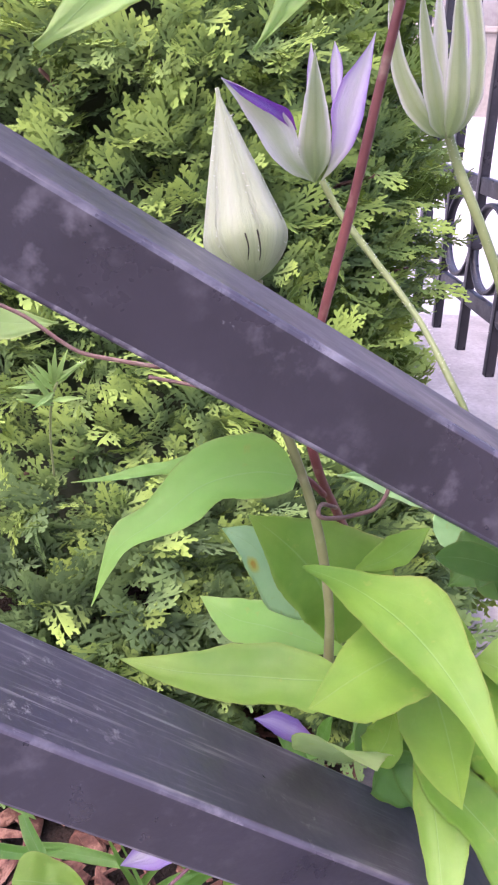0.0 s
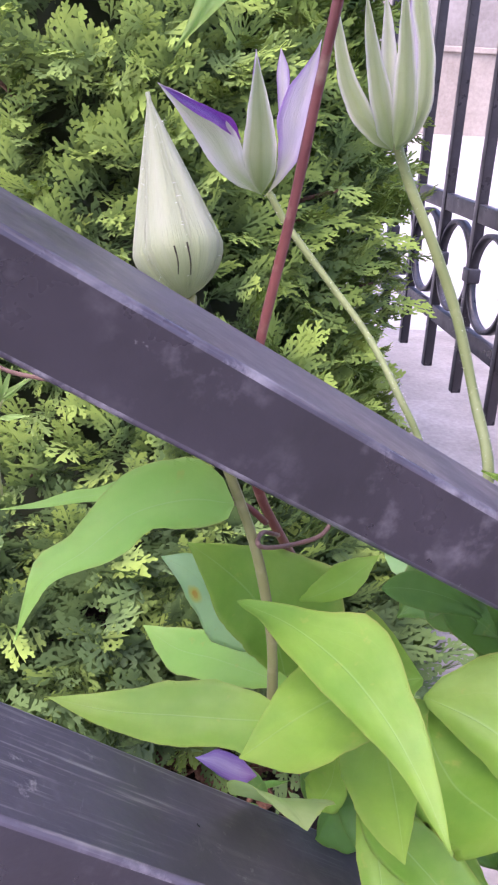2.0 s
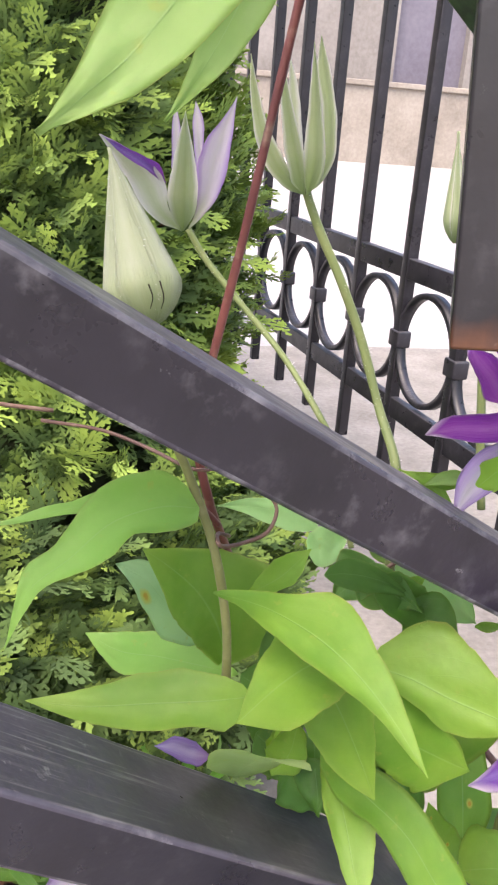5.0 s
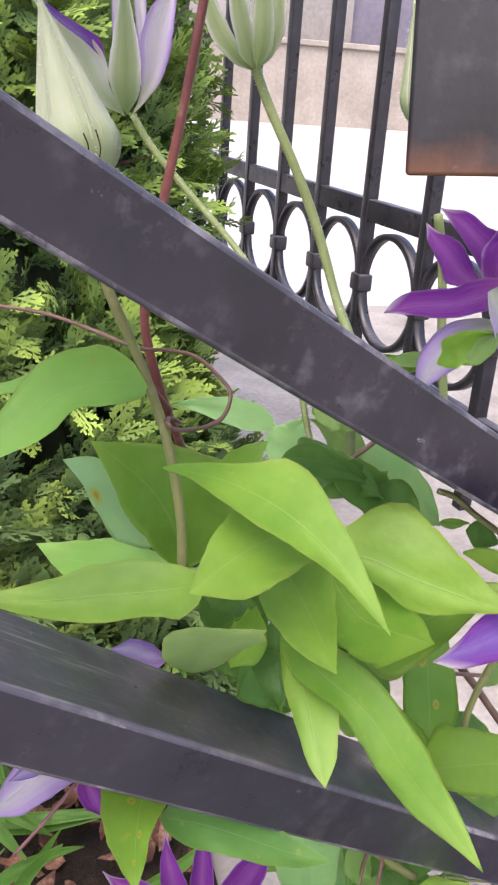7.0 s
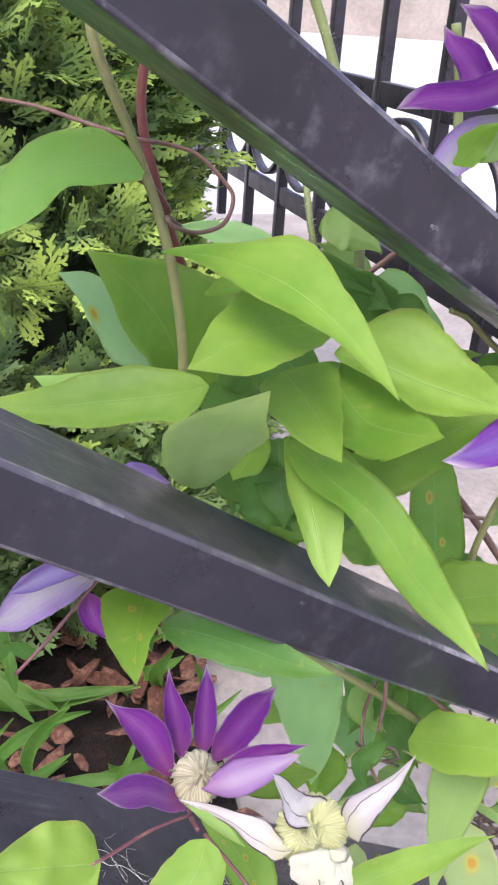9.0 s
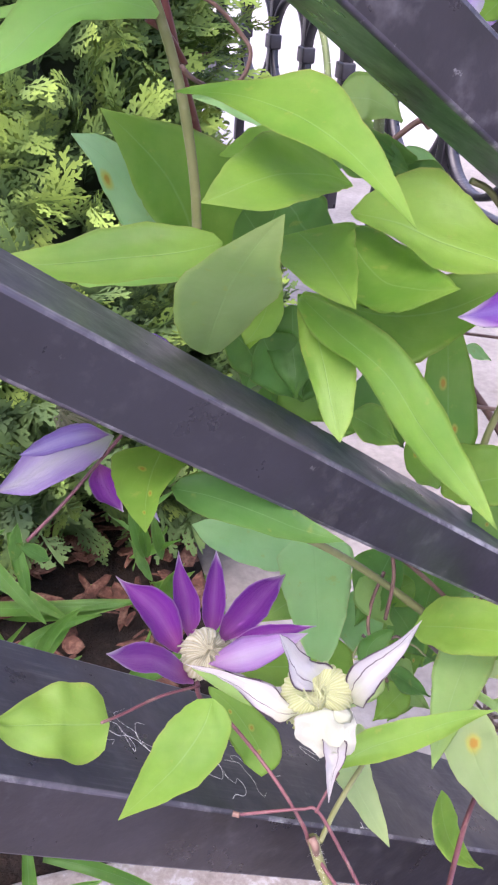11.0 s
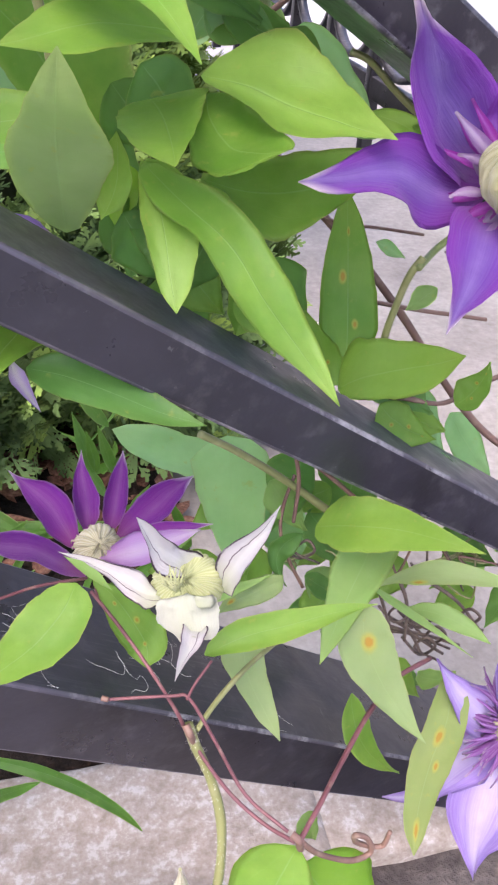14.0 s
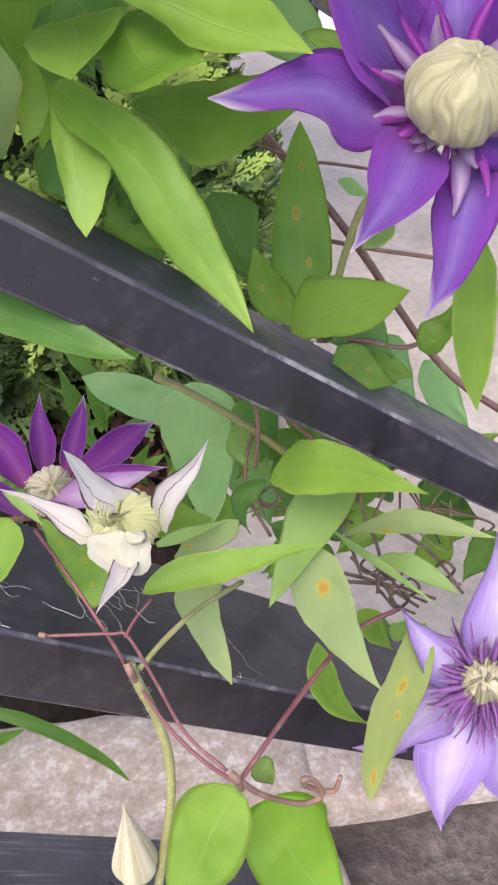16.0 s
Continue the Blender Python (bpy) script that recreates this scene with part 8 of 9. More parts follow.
stem("thread", cobweb, HAIR, 0.00004, 0.00004, (0.0004, 0.1900, 0.3056), (0.0015, 0.1934, 0.3042), (-0.0016, 0.1917, 0.3068), (-0.0043, 0.1893, 0.3091), (-0.0079, 0.1892, 0.3117), (-0.0110, 0.1876, 0.3143), (-0.0146, 0.1873, 0.3169), (-0.0155, 0.1907, 0.3170), (-0.0190, 0.1914, 0.3194), knots=0.0, sides=4)
stem("thread", cobweb, HAIR, 0.00006, 0.00004, (0.0146, 0.1855, 0.2960), (0.0147, 0.1820, 0.2965), (0.0136, 0.1787, 0.2979), (0.0148, 0.1754, 0.2975), (0.0170, 0.1727, 0.2963), (0.0193, 0.1723, 0.2947), (0.0196, 0.1724, 0.2946), (0.0186, 0.1722, 0.2953), (0.0157, 0.1716, 0.2975), knots=0.0, sides=4)
stem("thread", cobweb, HAIR, 0.00008, 0.00004, (0.0002, 0.1978, 0.3045), (0.0036, 0.1969, 0.3021), (0.0069, 0.1984, 0.2995), (0.0104, 0.1980, 0.2970), (0.0132, 0.1958, 0.2954), (0.0163, 0.1941, 0.2934), (0.0191, 0.1964, 0.2911), (0.0220, 0.1985, 0.2886), (0.0255, 0.1988, 0.2860), knots=0.0, sides=4)
stem("thread", cobweb, HAIR, 0.00008, 0.00004, (0.1042, 0.2348, 0.2233), (0.1006, 0.2347, 0.2259), (0.0972, 0.2358, 0.2282), (0.0937, 0.2363, 0.2306), (0.0955, 0.2333, 0.2298), (0.0987, 0.2317, 0.2278), (0.1020, 0.2304, 0.2256), (0.1039, 0.2334, 0.2237), (0.1060, 0.2363, 0.2218), knots=0.0, sides=4)
stem("thread", cobweb, HAIR, 0.00006, 0.00004, (0.0481, 0.2053, 0.2686), (0.0516, 0.2061, 0.2659), (0.0551, 0.2067, 0.2633), (0.0566, 0.2036, 0.2627), (0.0587, 0.2007, 0.2617), (0.0599, 0.1974, 0.2614), (0.0602, 0.1939, 0.2617), (0.0622, 0.1910, 0.2607), (0.0643, 0.1939, 0.2587), knots=0.0, sides=4)
stem("thread", cobweb, HAIR, 0.00008, 0.00004, (0.0468, 0.1834, 0.2731), (0.0488, 0.1863, 0.2712), (0.0523, 0.1870, 0.2685), (0.0541, 0.1900, 0.2667), (0.0539, 0.1935, 0.2663), (0.0517, 0.1962, 0.2675), (0.0500, 0.1931, 0.2692), (0.0469, 0.1949, 0.2712), (0.0459, 0.1982, 0.2713), knots=0.0, sides=4)
stem("thread", cobweb, HAIR, 0.00006, 0.00004, (0.1067, 0.2216, 0.2236), (0.1083, 0.2185, 0.2229), (0.1103, 0.2156, 0.2219), (0.1121, 0.2126, 0.2212), (0.1144, 0.2100, 0.2199), (0.1160, 0.2068, 0.2193), (0.1168, 0.2034, 0.2192), (0.1197, 0.2014, 0.2174), (0.1231, 0.2004, 0.2151), knots=0.0, sides=4)
stem("thread", cobweb, HAIR, 0.00006, 0.00004, (0.0531, 0.2166, 0.2632), (0.0567, 0.2161, 0.2607), (0.0601, 0.2153, 0.2583), (0.0598, 0.2118, 0.2591), (0.0613, 0.2086, 0.2585), (0.0577, 0.2083, 0.2612), (0.0551, 0.2106, 0.2627), (0.0517, 0.2093, 0.2654), (0.0527, 0.2059, 0.2652), knots=0.0, sides=4)
stem("thread", cobweb, HAIR, 0.00008, 0.00004, (0.1119, 0.1964, 0.2239), (0.1118, 0.1929, 0.2245), (0.1113, 0.1928, 0.2249), (0.1105, 0.1926, 0.2255), (0.1100, 0.1925, 0.2259), (0.1108, 0.1927, 0.2253), (0.1121, 0.1930, 0.2243), (0.1149, 0.1936, 0.2222), (0.1183, 0.1944, 0.2196), knots=0.0, sides=4)
stem("thread", cobweb, HAIR, 0.00008, 0.00004, (0.0751, 0.2084, 0.2485), (0.0718, 0.2070, 0.2512), (0.0690, 0.2092, 0.2529), (0.0669, 0.2120, 0.2539), (0.0675, 0.2155, 0.2530), (0.0683, 0.2189, 0.2518), (0.0685, 0.2224, 0.2511), (0.0683, 0.2259, 0.2507), (0.0667, 0.2290, 0.2513), knots=0.0, sides=4)

# ---- knobs where stalks join ----
shoot = stem("node", vine, STEM_BROWN, 0.00146, 0.00125, (0.0610, 0.1380, 0.3100), (0.0620, 0.1360, 0.3080), (0.0630, 0.1370, 0.3040), (0.0640, 0.1380, 0.3000), sides=8)
shoot = stem("node", vine, STEM_BROWN, 0.00143, 0.00122, (0.0920, 0.1070, 0.2880), (0.0940, 0.1050, 0.2870), (0.0950, 0.1060, 0.2820), (0.0960, 0.1070, 0.2780), sides=8)
shoot = stem("node", vine, STEM_BROWN, 0.00099, 0.00090, (0.0340, 0.1410, 0.3250), (0.0360, 0.1400, 0.3250), sides=7)

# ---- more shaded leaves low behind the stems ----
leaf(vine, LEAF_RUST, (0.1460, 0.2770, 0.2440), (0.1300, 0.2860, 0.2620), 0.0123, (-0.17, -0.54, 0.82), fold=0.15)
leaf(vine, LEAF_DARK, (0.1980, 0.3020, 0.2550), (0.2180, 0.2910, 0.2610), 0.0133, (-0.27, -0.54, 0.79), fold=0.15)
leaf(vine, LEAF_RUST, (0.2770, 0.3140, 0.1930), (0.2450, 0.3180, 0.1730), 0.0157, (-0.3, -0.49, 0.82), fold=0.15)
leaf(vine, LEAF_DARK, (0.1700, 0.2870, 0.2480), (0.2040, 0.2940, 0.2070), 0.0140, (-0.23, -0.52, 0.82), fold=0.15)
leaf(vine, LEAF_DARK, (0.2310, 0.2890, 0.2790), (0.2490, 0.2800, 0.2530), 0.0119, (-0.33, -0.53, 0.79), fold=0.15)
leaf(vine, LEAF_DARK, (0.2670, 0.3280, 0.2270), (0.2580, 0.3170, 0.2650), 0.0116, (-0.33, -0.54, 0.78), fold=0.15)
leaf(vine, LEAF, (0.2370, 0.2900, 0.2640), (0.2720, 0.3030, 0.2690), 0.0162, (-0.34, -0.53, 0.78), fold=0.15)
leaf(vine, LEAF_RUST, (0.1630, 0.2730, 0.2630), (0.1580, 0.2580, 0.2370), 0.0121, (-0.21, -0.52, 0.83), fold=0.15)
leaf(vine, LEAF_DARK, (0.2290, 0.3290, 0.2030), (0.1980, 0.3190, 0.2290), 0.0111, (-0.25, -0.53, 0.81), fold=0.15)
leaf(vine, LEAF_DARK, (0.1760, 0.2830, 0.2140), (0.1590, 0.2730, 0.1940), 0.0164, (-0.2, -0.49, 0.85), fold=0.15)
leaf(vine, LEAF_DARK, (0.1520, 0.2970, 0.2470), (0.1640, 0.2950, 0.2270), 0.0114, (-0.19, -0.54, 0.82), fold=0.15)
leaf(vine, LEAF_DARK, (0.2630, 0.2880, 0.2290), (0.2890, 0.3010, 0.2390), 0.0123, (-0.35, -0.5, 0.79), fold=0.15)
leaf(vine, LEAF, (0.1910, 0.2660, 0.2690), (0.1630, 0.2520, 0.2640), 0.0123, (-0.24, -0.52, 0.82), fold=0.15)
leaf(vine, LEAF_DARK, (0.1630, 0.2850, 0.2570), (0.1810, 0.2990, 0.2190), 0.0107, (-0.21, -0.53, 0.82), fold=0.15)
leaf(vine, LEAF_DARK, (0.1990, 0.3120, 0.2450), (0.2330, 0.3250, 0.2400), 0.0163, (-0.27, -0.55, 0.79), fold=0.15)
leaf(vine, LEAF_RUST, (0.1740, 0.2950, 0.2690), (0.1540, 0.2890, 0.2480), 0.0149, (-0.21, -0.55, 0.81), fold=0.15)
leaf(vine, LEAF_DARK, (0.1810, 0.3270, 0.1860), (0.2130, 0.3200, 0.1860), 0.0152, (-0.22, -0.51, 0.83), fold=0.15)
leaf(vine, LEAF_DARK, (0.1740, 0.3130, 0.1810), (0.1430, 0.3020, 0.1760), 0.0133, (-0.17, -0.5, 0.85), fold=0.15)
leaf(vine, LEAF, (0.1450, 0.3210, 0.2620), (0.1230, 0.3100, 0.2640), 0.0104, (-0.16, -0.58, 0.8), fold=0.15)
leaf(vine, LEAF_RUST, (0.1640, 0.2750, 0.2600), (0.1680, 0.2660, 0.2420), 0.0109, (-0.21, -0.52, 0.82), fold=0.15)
shoot = stem("dry_tendril", vine, STEM_OLIVE, 0.00069, 0.00054, (0.1960, 0.2360, 0.2780), (0.2140, 0.2440, 0.2730), (0.2020, 0.2440, 0.2630), (0.2240, 0.2410, 0.2440), (0.2160, 0.2370, 0.2820), sides=5)
shoot = stem("dry_tendril", vine, STEM_BROWN, 0.00070, 0.00056, (0.2120, 0.2440, 0.2890), (0.2280, 0.2400, 0.2830), (0.2110, 0.2380, 0.3170), (0.2200, 0.2410, 0.3020), (0.2540, 0.2450, 0.2770), sides=5)
shoot = stem("dry_tendril", vine, STEM_OLIVE, 0.00068, 0.00052, (0.1290, 0.2420, 0.2770), (0.1220, 0.2450, 0.2870), (0.1170, 0.2420, 0.2790), (0.1400, 0.2400, 0.2870), (0.1490, 0.2350, 0.2830), sides=5)
shoot = stem("dry_tendril", vine, STEM_OLIVE, 0.00067, 0.00051, (0.1630, 0.2420, 0.2990), (0.1600, 0.2390, 0.3000), (0.1610, 0.2450, 0.2960), (0.1870, 0.2400, 0.2930), (0.1760, 0.2430, 0.3150), sides=5)
shoot = stem("dry_tendril", vine, DRY, 0.00071, 0.00057, (0.1870, 0.2430, 0.2710), (0.1920, 0.2400, 0.2630), (0.1950, 0.2400, 0.2640), (0.1910, 0.2370, 0.2970), (0.2190, 0.2420, 0.2490), sides=5)
shoot = stem("dry_tendril", vine, DRY, 0.00066, 0.00051, (0.1730, 0.2420, 0.3080), (0.1750, 0.2450, 0.3050), (0.1780, 0.2380, 0.3160), (0.1750, 0.2380, 0.3210), (0.1980, 0.2380, 0.3110), sides=5)
shoot = stem("dry_tendril", vine, STEM_OLIVE, 0.00071, 0.00055, (0.2140, 0.2420, 0.2770), (0.2250, 0.2390, 0.2700), (0.2100, 0.2420, 0.2740), (0.2160, 0.2360, 0.2930), (0.2400, 0.2390, 0.2780), sides=5)
shoot = stem("dry_tendril", vine, STEM_BROWN, 0.00071, 0.00057, (0.2160, 0.2350, 0.2700), (0.2090, 0.2370, 0.2780), (0.2410, 0.2360, 0.2650), (0.2370, 0.2440, 0.2490), (0.2410, 0.2430, 0.2560), sides=5)
shoot = stem("dry_tendril", vine, DRY, 0.00066, 0.00049, (0.1700, 0.2410, 0.3110), (0.1810, 0.2430, 0.2920), (0.1920, 0.2350, 0.3210), (0.1820, 0.2440, 0.3090), (0.1840, 0.2370, 0.3270), sides=5)
shoot = stem("dry_tendril", vine, STEM_BROWN, 0.00069, 0.00055, (0.1720, 0.2420, 0.2810), (0.1710, 0.2370, 0.2900), (0.1770, 0.2350, 0.2730), (0.1870, 0.2370, 0.2960), (0.2080, 0.2390, 0.2690), sides=5)
leaf(vine, LEAF_UNDER, (0.1260, 0.2750, 0.2910), (0.1380, 0.2700, 0.2450), 0.0267, (-0.16, -0.55, 0.82), fold=0.12)
leaf(vine, LEAF, (0.1560, 0.2800, 0.2650), (0.1300, 0.2750, 0.2460), 0.0232, (-0.18, -0.54, 0.82), fold=0.12)
leaf(vine, LEAF_DARK, (0.1640, 0.2700, 0.2980), (0.1540, 0.2700, 0.2630), 0.0223, (-0.21, -0.55, 0.8), fold=0.12)
leaf(vine, LEAF_LIGHT, (0.1370, 0.2500, 0.2640), (0.1620, 0.2450, 0.2350), 0.0194, (-0.19, -0.5, 0.84), fold=0.12)
leaf(vine, LEAF, (0.1950, 0.2620, 0.2540), (0.1730, 0.2600, 0.2300), 0.0204, (-0.24, -0.5, 0.83), fold=0.12)
leaf(vine, LEAF_DARK, (0.2140, 0.2700, 0.2640), (0.2490, 0.2650, 0.2410), 0.0238, (-0.31, -0.5, 0.81), fold=0.12)
leaf(vine, LEAF_RUST, (0.2300, 0.2500, 0.2410), (0.2080, 0.2500, 0.2230), 0.0176, (-0.29, -0.47, 0.83), fold=0.12)
leaf(vine, LEAF, (0.1120, 0.2550, 0.2810), (0.1050, 0.2500, 0.2500), 0.0215, (-0.13, -0.53, 0.84), fold=0.12)
leaf(vine, LEAF, (0.1460, 0.2400, 0.2580), (0.1320, 0.2400, 0.2370), 0.0164, (-0.18, -0.5, 0.85), fold=0.12)
leaf(vine, LEAF_DARK, (0.0650, 0.2450, 0.4270), (0.0850, 0.2400, 0.4120), 0.0191, (-0.2, -0.69, 0.7), fold=0.12)
leaf(vine, LEAF, (0.1030, 0.2500, 0.4160), (0.0940, 0.2500, 0.3940), 0.0203, (-0.24, -0.67, 0.71), fold=0.12)
leaf(vine, LEAF_DARK, (0.0440, 0.2300, 0.4530), (0.0610, 0.2300, 0.4320), 0.0216, (-0.18, -0.6, 0.78), fold=0.12)
leaf(vine, LEAF, (0.0670, 0.2350, 0.4350), (0.0850, 0.2300, 0.4140), 0.0227, (-0.22, -0.57, 0.79), fold=0.12)
sprig = thing("sprig", "pale green sprig of narrow leaflets beside the hedge", "plant")
shoot = stem("stem", sprig, STEM_GREEN, 0.00092, 0.00071, (-0.0850, 0.4500, 0.5010), (-0.0940, 0.4500, 0.4940), (-0.1020, 0.4500, 0.4840), (-0.1100, 0.4700, 0.4520), (-0.1140, 0.4900, 0.4130), sides=6)
leaf(sprig, LEAF_LIGHT, (-0.1020, 0.4500, 0.4830), (-0.1120, 0.4400, 0.4760), 0.0034, (0.18, -0.75, 0.63), fold=0.25, shape='lance')
leaf(sprig, LEAF_LIGHT, (-0.1020, 0.4500, 0.4870), (-0.1020, 0.4400, 0.5050), 0.0034, (0.18, -0.77, 0.62), fold=0.25, shape='lance')
leaf(sprig, LEAF_LIGHT, (-0.1020, 0.4500, 0.4870), (-0.1250, 0.4400, 0.4880), 0.0034, (0.19, -0.76, 0.62), fold=0.25, shape='lance')
leaf(sprig, LEAF_LIGHT, (-0.1020, 0.4500, 0.4870), (-0.0980, 0.4400, 0.5110), 0.0033, (0.17, -0.77, 0.61), fold=0.25, shape='lance')
leaf(sprig, LEAF_LIGHT, (-0.1020, 0.4500, 0.4830), (-0.1120, 0.4400, 0.5010), 0.0034, (0.18, -0.76, 0.62), fold=0.25, shape='lance')
leaf(sprig, LEAF_LIGHT, (-0.1020, 0.4500, 0.4890), (-0.0870, 0.4400, 0.5020), 0.0034, (0.16, -0.77, 0.62), fold=0.25, shape='lance')
leaf(sprig, LEAF_LIGHT, (-0.1020, 0.4500, 0.4860), (-0.0860, 0.4400, 0.5040), 0.0034, (0.16, -0.77, 0.62), fold=0.25, shape='lance')
leaf(sprig, LEAF_LIGHT, (-0.1030, 0.4500, 0.4750), (-0.1200, 0.4400, 0.4820), 0.0034, (0.19, -0.75, 0.64), fold=0.25, shape='lance')
leaf(sprig, LEAF_LIGHT, (-0.1020, 0.4500, 0.4800), (-0.1180, 0.4400, 0.4810), 0.0034, (0.19, -0.75, 0.63), fold=0.25, shape='lance')
leaf(sprig, LEAF_LIGHT, (-0.1030, 0.4500, 0.4770), (-0.1150, 0.4400, 0.5000), 0.0034, (0.19, -0.76, 0.62), fold=0.25, shape='lance')
leaf(sprig, LEAF_LIGHT, (-0.1030, 0.4500, 0.4770), (-0.1170, 0.4400, 0.4850), 0.0034, (0.19, -0.75, 0.63), fold=0.25, shape='lance')
leaf(sprig, LEAF_LIGHT, (-0.1030, 0.4500, 0.4780), (-0.0850, 0.4400, 0.4840), 0.0034, (0.16, -0.76, 0.63), fold=0.25, shape='lance')
leaf(sprig, LEAF_LIGHT, (-0.1020, 0.4500, 0.4860), (-0.0830, 0.4400, 0.5050), 0.0034, (0.16, -0.77, 0.62), fold=0.25, shape='lance')
leaf(sprig, LEAF_LIGHT, (-0.1020, 0.4500, 0.4860), (-0.0920, 0.4400, 0.5100), 0.0033, (0.17, -0.77, 0.61), fold=0.25, shape='lance')
leaf(sprig, LEAF_LIGHT, (-0.1020, 0.4500, 0.4880), (-0.1100, 0.4400, 0.5030), 0.0034, (0.18, -0.77, 0.62), fold=0.25, shape='lance')
clump = thing("strap_leaved_plant", "green strap-shaped leaf growing from the bed", "plant", "strap-leaved plants")
leaf(clump, STRAP, (-0.0420, 0.4753, -0.0050), (-0.0050, 0.4150, 0.1180), 0.0068, (-0.1, -0.7, 0.7), sway=-0.09, bend=0.20, fold=0.3, shape="strap")
clump = thing("strap_leaved_plant", "green strap-shaped leaf growing from the bed", "plant", "strap-leaved plants")
leaf(clump, STRAP, (-0.0460, 0.5418, -0.0050), (-0.0390, 0.4820, 0.0980), 0.0075, (-0.1, -0.7, 0.7), sway=-0.11, bend=0.17, fold=0.3, shape="strap")
clump = thing("strap_leaved_plant", "green strap-shaped leaf growing from the bed", "plant", "strap-leaved plants")
leaf(clump, STRAP, (-0.0520, 0.4540, -0.0050), (-0.0650, 0.3940, 0.2040), 0.0061, (-0.1, -0.7, 0.7), sway=0.14, bend=0.11, fold=0.3, shape="strap")
clump = thing("strap_leaved_plant", "green strap-shaped leaf growing from the bed", "plant", "strap-leaved plants")
leaf(clump, STRAP, (-0.0640, 0.6483, -0.0050), (-0.1150, 0.5880, 0.0400), 0.0088, (-0.1, -0.7, 0.7), sway=-0.04, bend=0.15, fold=0.3, shape="strap")
clump = thing("strap_leaved_plant", "green strap-shaped leaf growing from the bed", "plant", "strap-leaved plants")
leaf(clump, STRAP, (-0.0310, 0.5495, -0.0050), (0.0040, 0.4900, 0.1050), 0.0077, (-0.1, -0.7, 0.7), sway=0.03, bend=0.07, fold=0.3, shape="strap")
clump = thing("strap_leaved_plant", "green strap-shaped leaf growing from the bed", "plant", "strap-leaved plants")
leaf(clump, STRAP, (-0.0650, 0.5477, -0.0050), (-0.0890, 0.4880, 0.1120), 0.0075, (-0.1, -0.7, 0.7), sway=0.03, bend=0.16, fold=0.3, shape="strap")
clump = thing("strap_leaved_plant", "green strap-shaped leaf growing from the bed", "plant", "strap-leaved plants")
leaf(clump, STRAP, (0.0360, 0.5213, -0.0050), (0.0970, 0.4610, 0.0900), 0.0076, (-0.1, -0.7, 0.7), sway=0.10, bend=0.06, fold=0.3, shape="strap")
clump = thing("strap_leaved_plant", "green strap-shaped leaf growing from the bed", "plant", "strap-leaved plants")
leaf(clump, STRAP, (0.0190, 0.6400, -0.0050), (0.0900, 0.5800, -0.0280), 0.0094, (-0.1, -0.7, 0.7), sway=-0.11, bend=0.07, fold=0.3, shape="strap")
clump = thing("strap_leaved_plant", "green strap-shaped leaf growing from the bed", "plant", "strap-leaved plants")
leaf(clump, STRAP, (-0.0080, 0.4643, -0.0050), (0.0500, 0.4040, 0.1660), 0.0066, (-0.1, -0.7, 0.7), sway=0.07, bend=0.08, fold=0.3, shape="strap")
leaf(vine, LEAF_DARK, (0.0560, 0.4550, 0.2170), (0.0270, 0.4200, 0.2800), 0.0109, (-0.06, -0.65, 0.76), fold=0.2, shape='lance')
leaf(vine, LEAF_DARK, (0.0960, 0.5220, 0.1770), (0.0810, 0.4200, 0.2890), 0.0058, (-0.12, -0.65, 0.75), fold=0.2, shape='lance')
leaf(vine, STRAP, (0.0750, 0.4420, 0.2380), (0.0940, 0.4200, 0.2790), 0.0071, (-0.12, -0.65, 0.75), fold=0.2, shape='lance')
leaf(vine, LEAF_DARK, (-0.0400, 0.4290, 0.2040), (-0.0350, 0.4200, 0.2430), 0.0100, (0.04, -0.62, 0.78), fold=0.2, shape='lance')
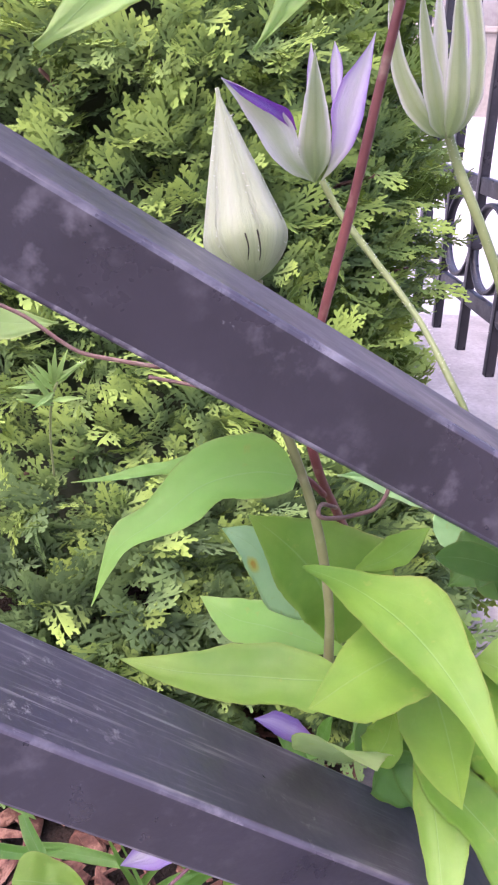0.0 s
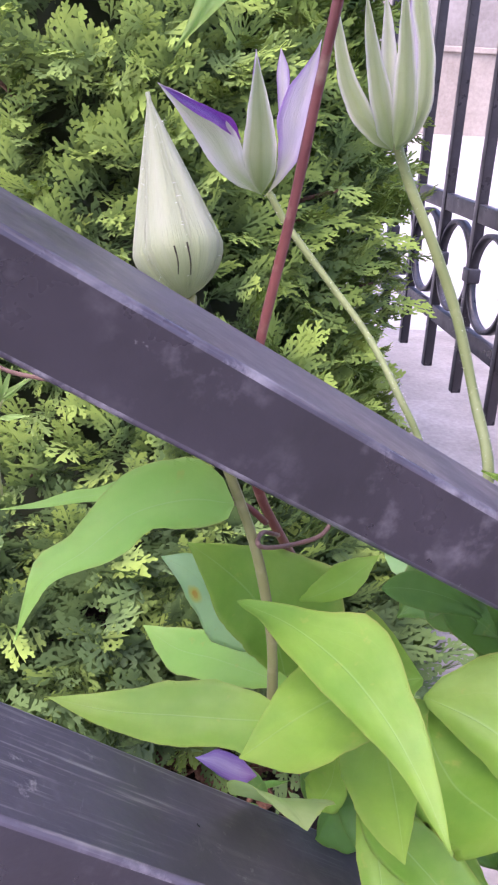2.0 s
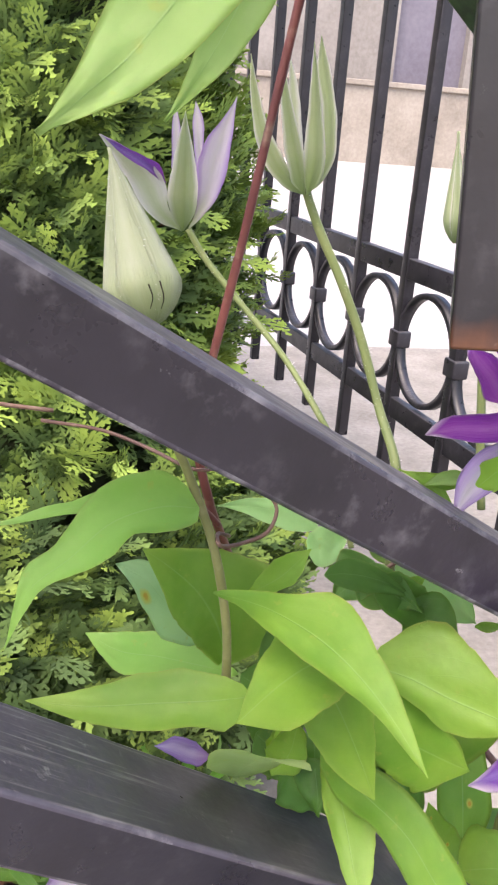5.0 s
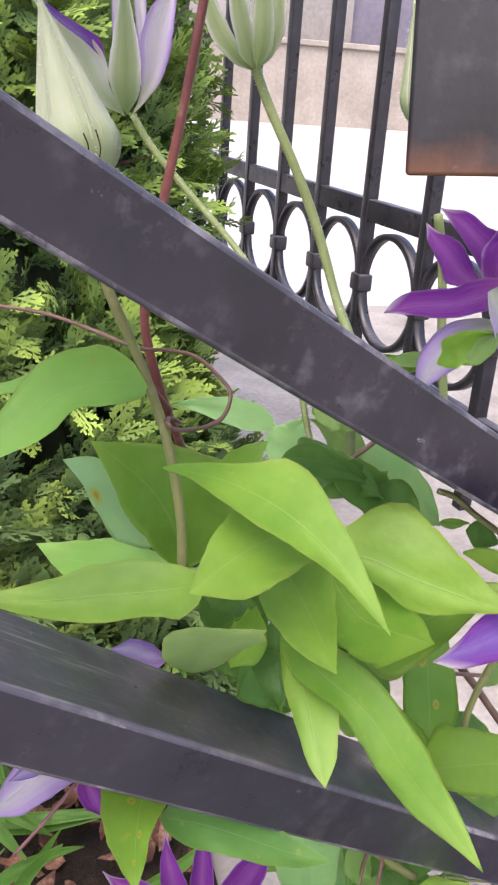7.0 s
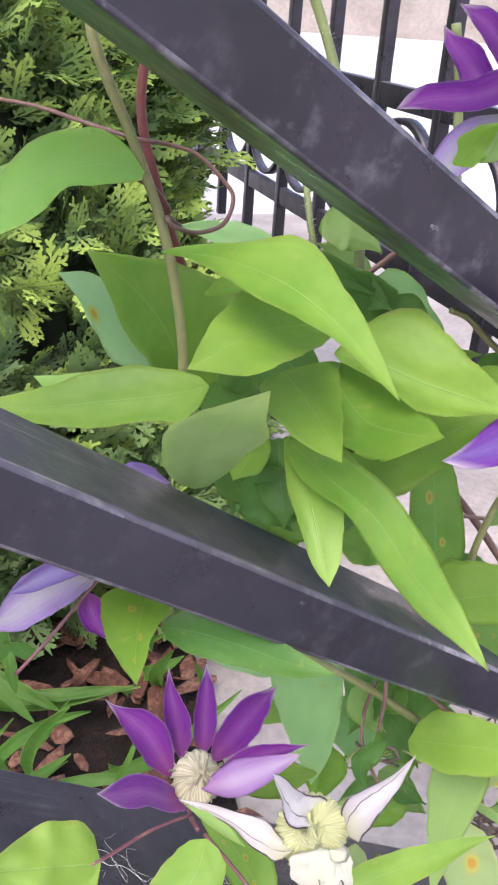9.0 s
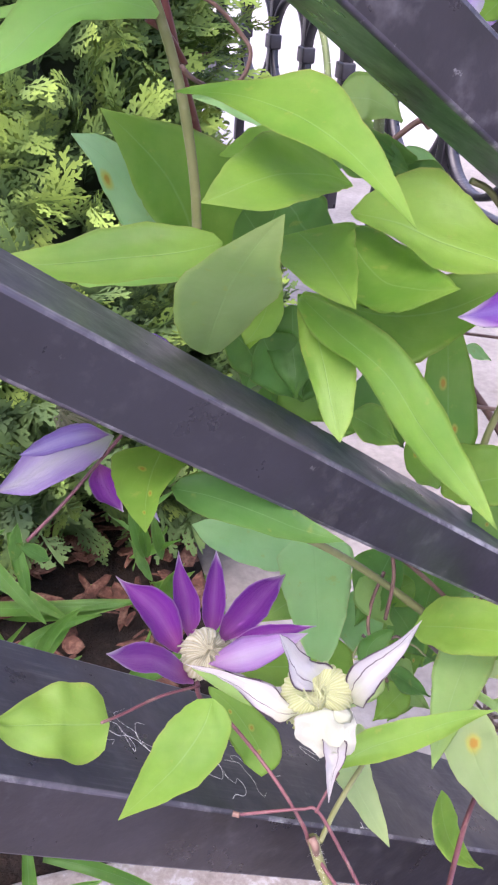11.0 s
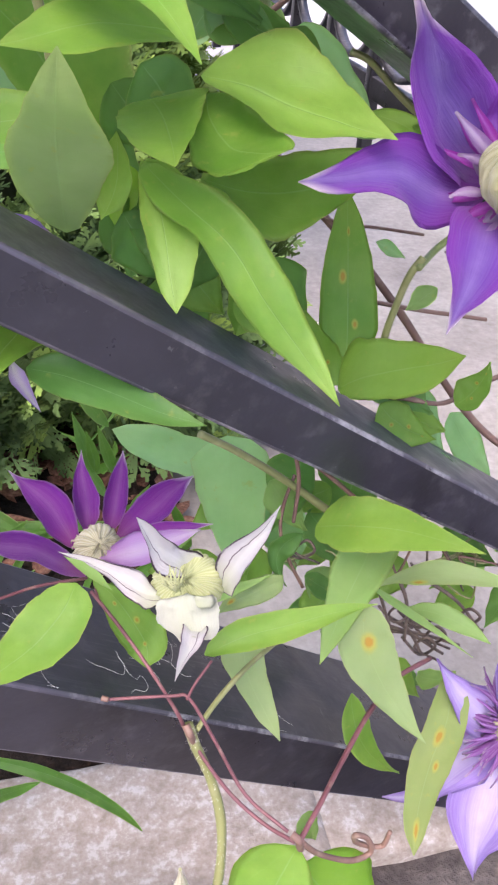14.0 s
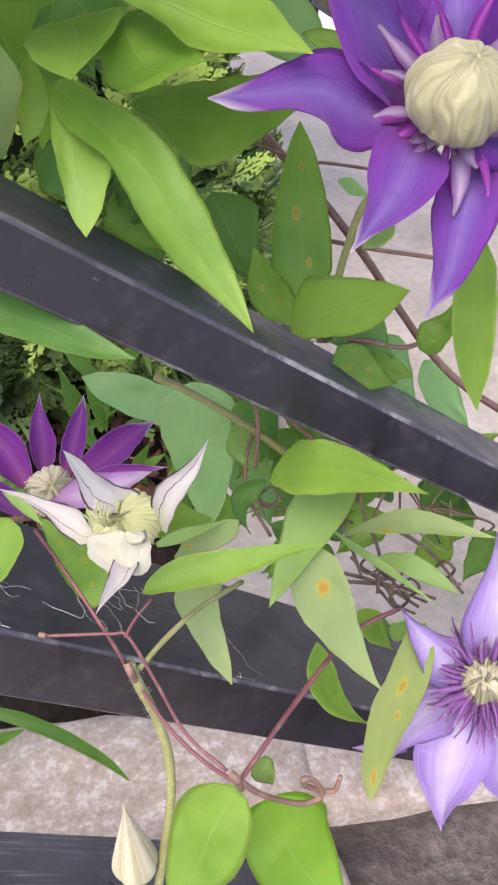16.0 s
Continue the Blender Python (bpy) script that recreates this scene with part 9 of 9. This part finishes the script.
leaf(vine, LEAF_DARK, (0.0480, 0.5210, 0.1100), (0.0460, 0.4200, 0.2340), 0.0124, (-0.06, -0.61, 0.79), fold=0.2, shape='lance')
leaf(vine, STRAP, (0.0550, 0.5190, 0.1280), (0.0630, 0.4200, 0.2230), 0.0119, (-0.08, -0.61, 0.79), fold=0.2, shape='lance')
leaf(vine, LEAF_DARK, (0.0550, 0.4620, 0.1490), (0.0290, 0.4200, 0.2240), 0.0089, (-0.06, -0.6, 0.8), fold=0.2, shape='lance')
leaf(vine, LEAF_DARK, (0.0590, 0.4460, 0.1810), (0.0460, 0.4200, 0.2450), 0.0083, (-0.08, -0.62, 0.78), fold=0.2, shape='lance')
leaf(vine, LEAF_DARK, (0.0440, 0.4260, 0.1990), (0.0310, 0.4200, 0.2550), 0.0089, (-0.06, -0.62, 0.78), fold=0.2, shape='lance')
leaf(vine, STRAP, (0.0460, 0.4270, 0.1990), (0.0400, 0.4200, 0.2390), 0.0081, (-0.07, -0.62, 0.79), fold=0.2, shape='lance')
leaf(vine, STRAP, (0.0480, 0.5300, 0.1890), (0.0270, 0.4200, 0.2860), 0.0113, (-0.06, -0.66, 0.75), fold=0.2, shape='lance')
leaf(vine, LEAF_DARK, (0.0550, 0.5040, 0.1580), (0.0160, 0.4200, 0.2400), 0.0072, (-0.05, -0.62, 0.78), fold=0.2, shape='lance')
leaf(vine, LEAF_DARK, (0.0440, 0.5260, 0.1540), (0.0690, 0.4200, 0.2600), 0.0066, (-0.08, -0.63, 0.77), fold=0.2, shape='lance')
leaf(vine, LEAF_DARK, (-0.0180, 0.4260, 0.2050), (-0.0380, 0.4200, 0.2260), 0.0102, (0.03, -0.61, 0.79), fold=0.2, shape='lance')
leaf(vine, STRAP, (0.0400, 0.4790, 0.1580), (0.0680, 0.4200, 0.2170), 0.0073, (-0.07, -0.61, 0.79), fold=0.2, shape='lance')
leaf(vine, STRAP, (0.0610, 0.4550, 0.2370), (0.0640, 0.4200, 0.2910), 0.0103, (-0.09, -0.66, 0.75), fold=0.2, shape='lance')
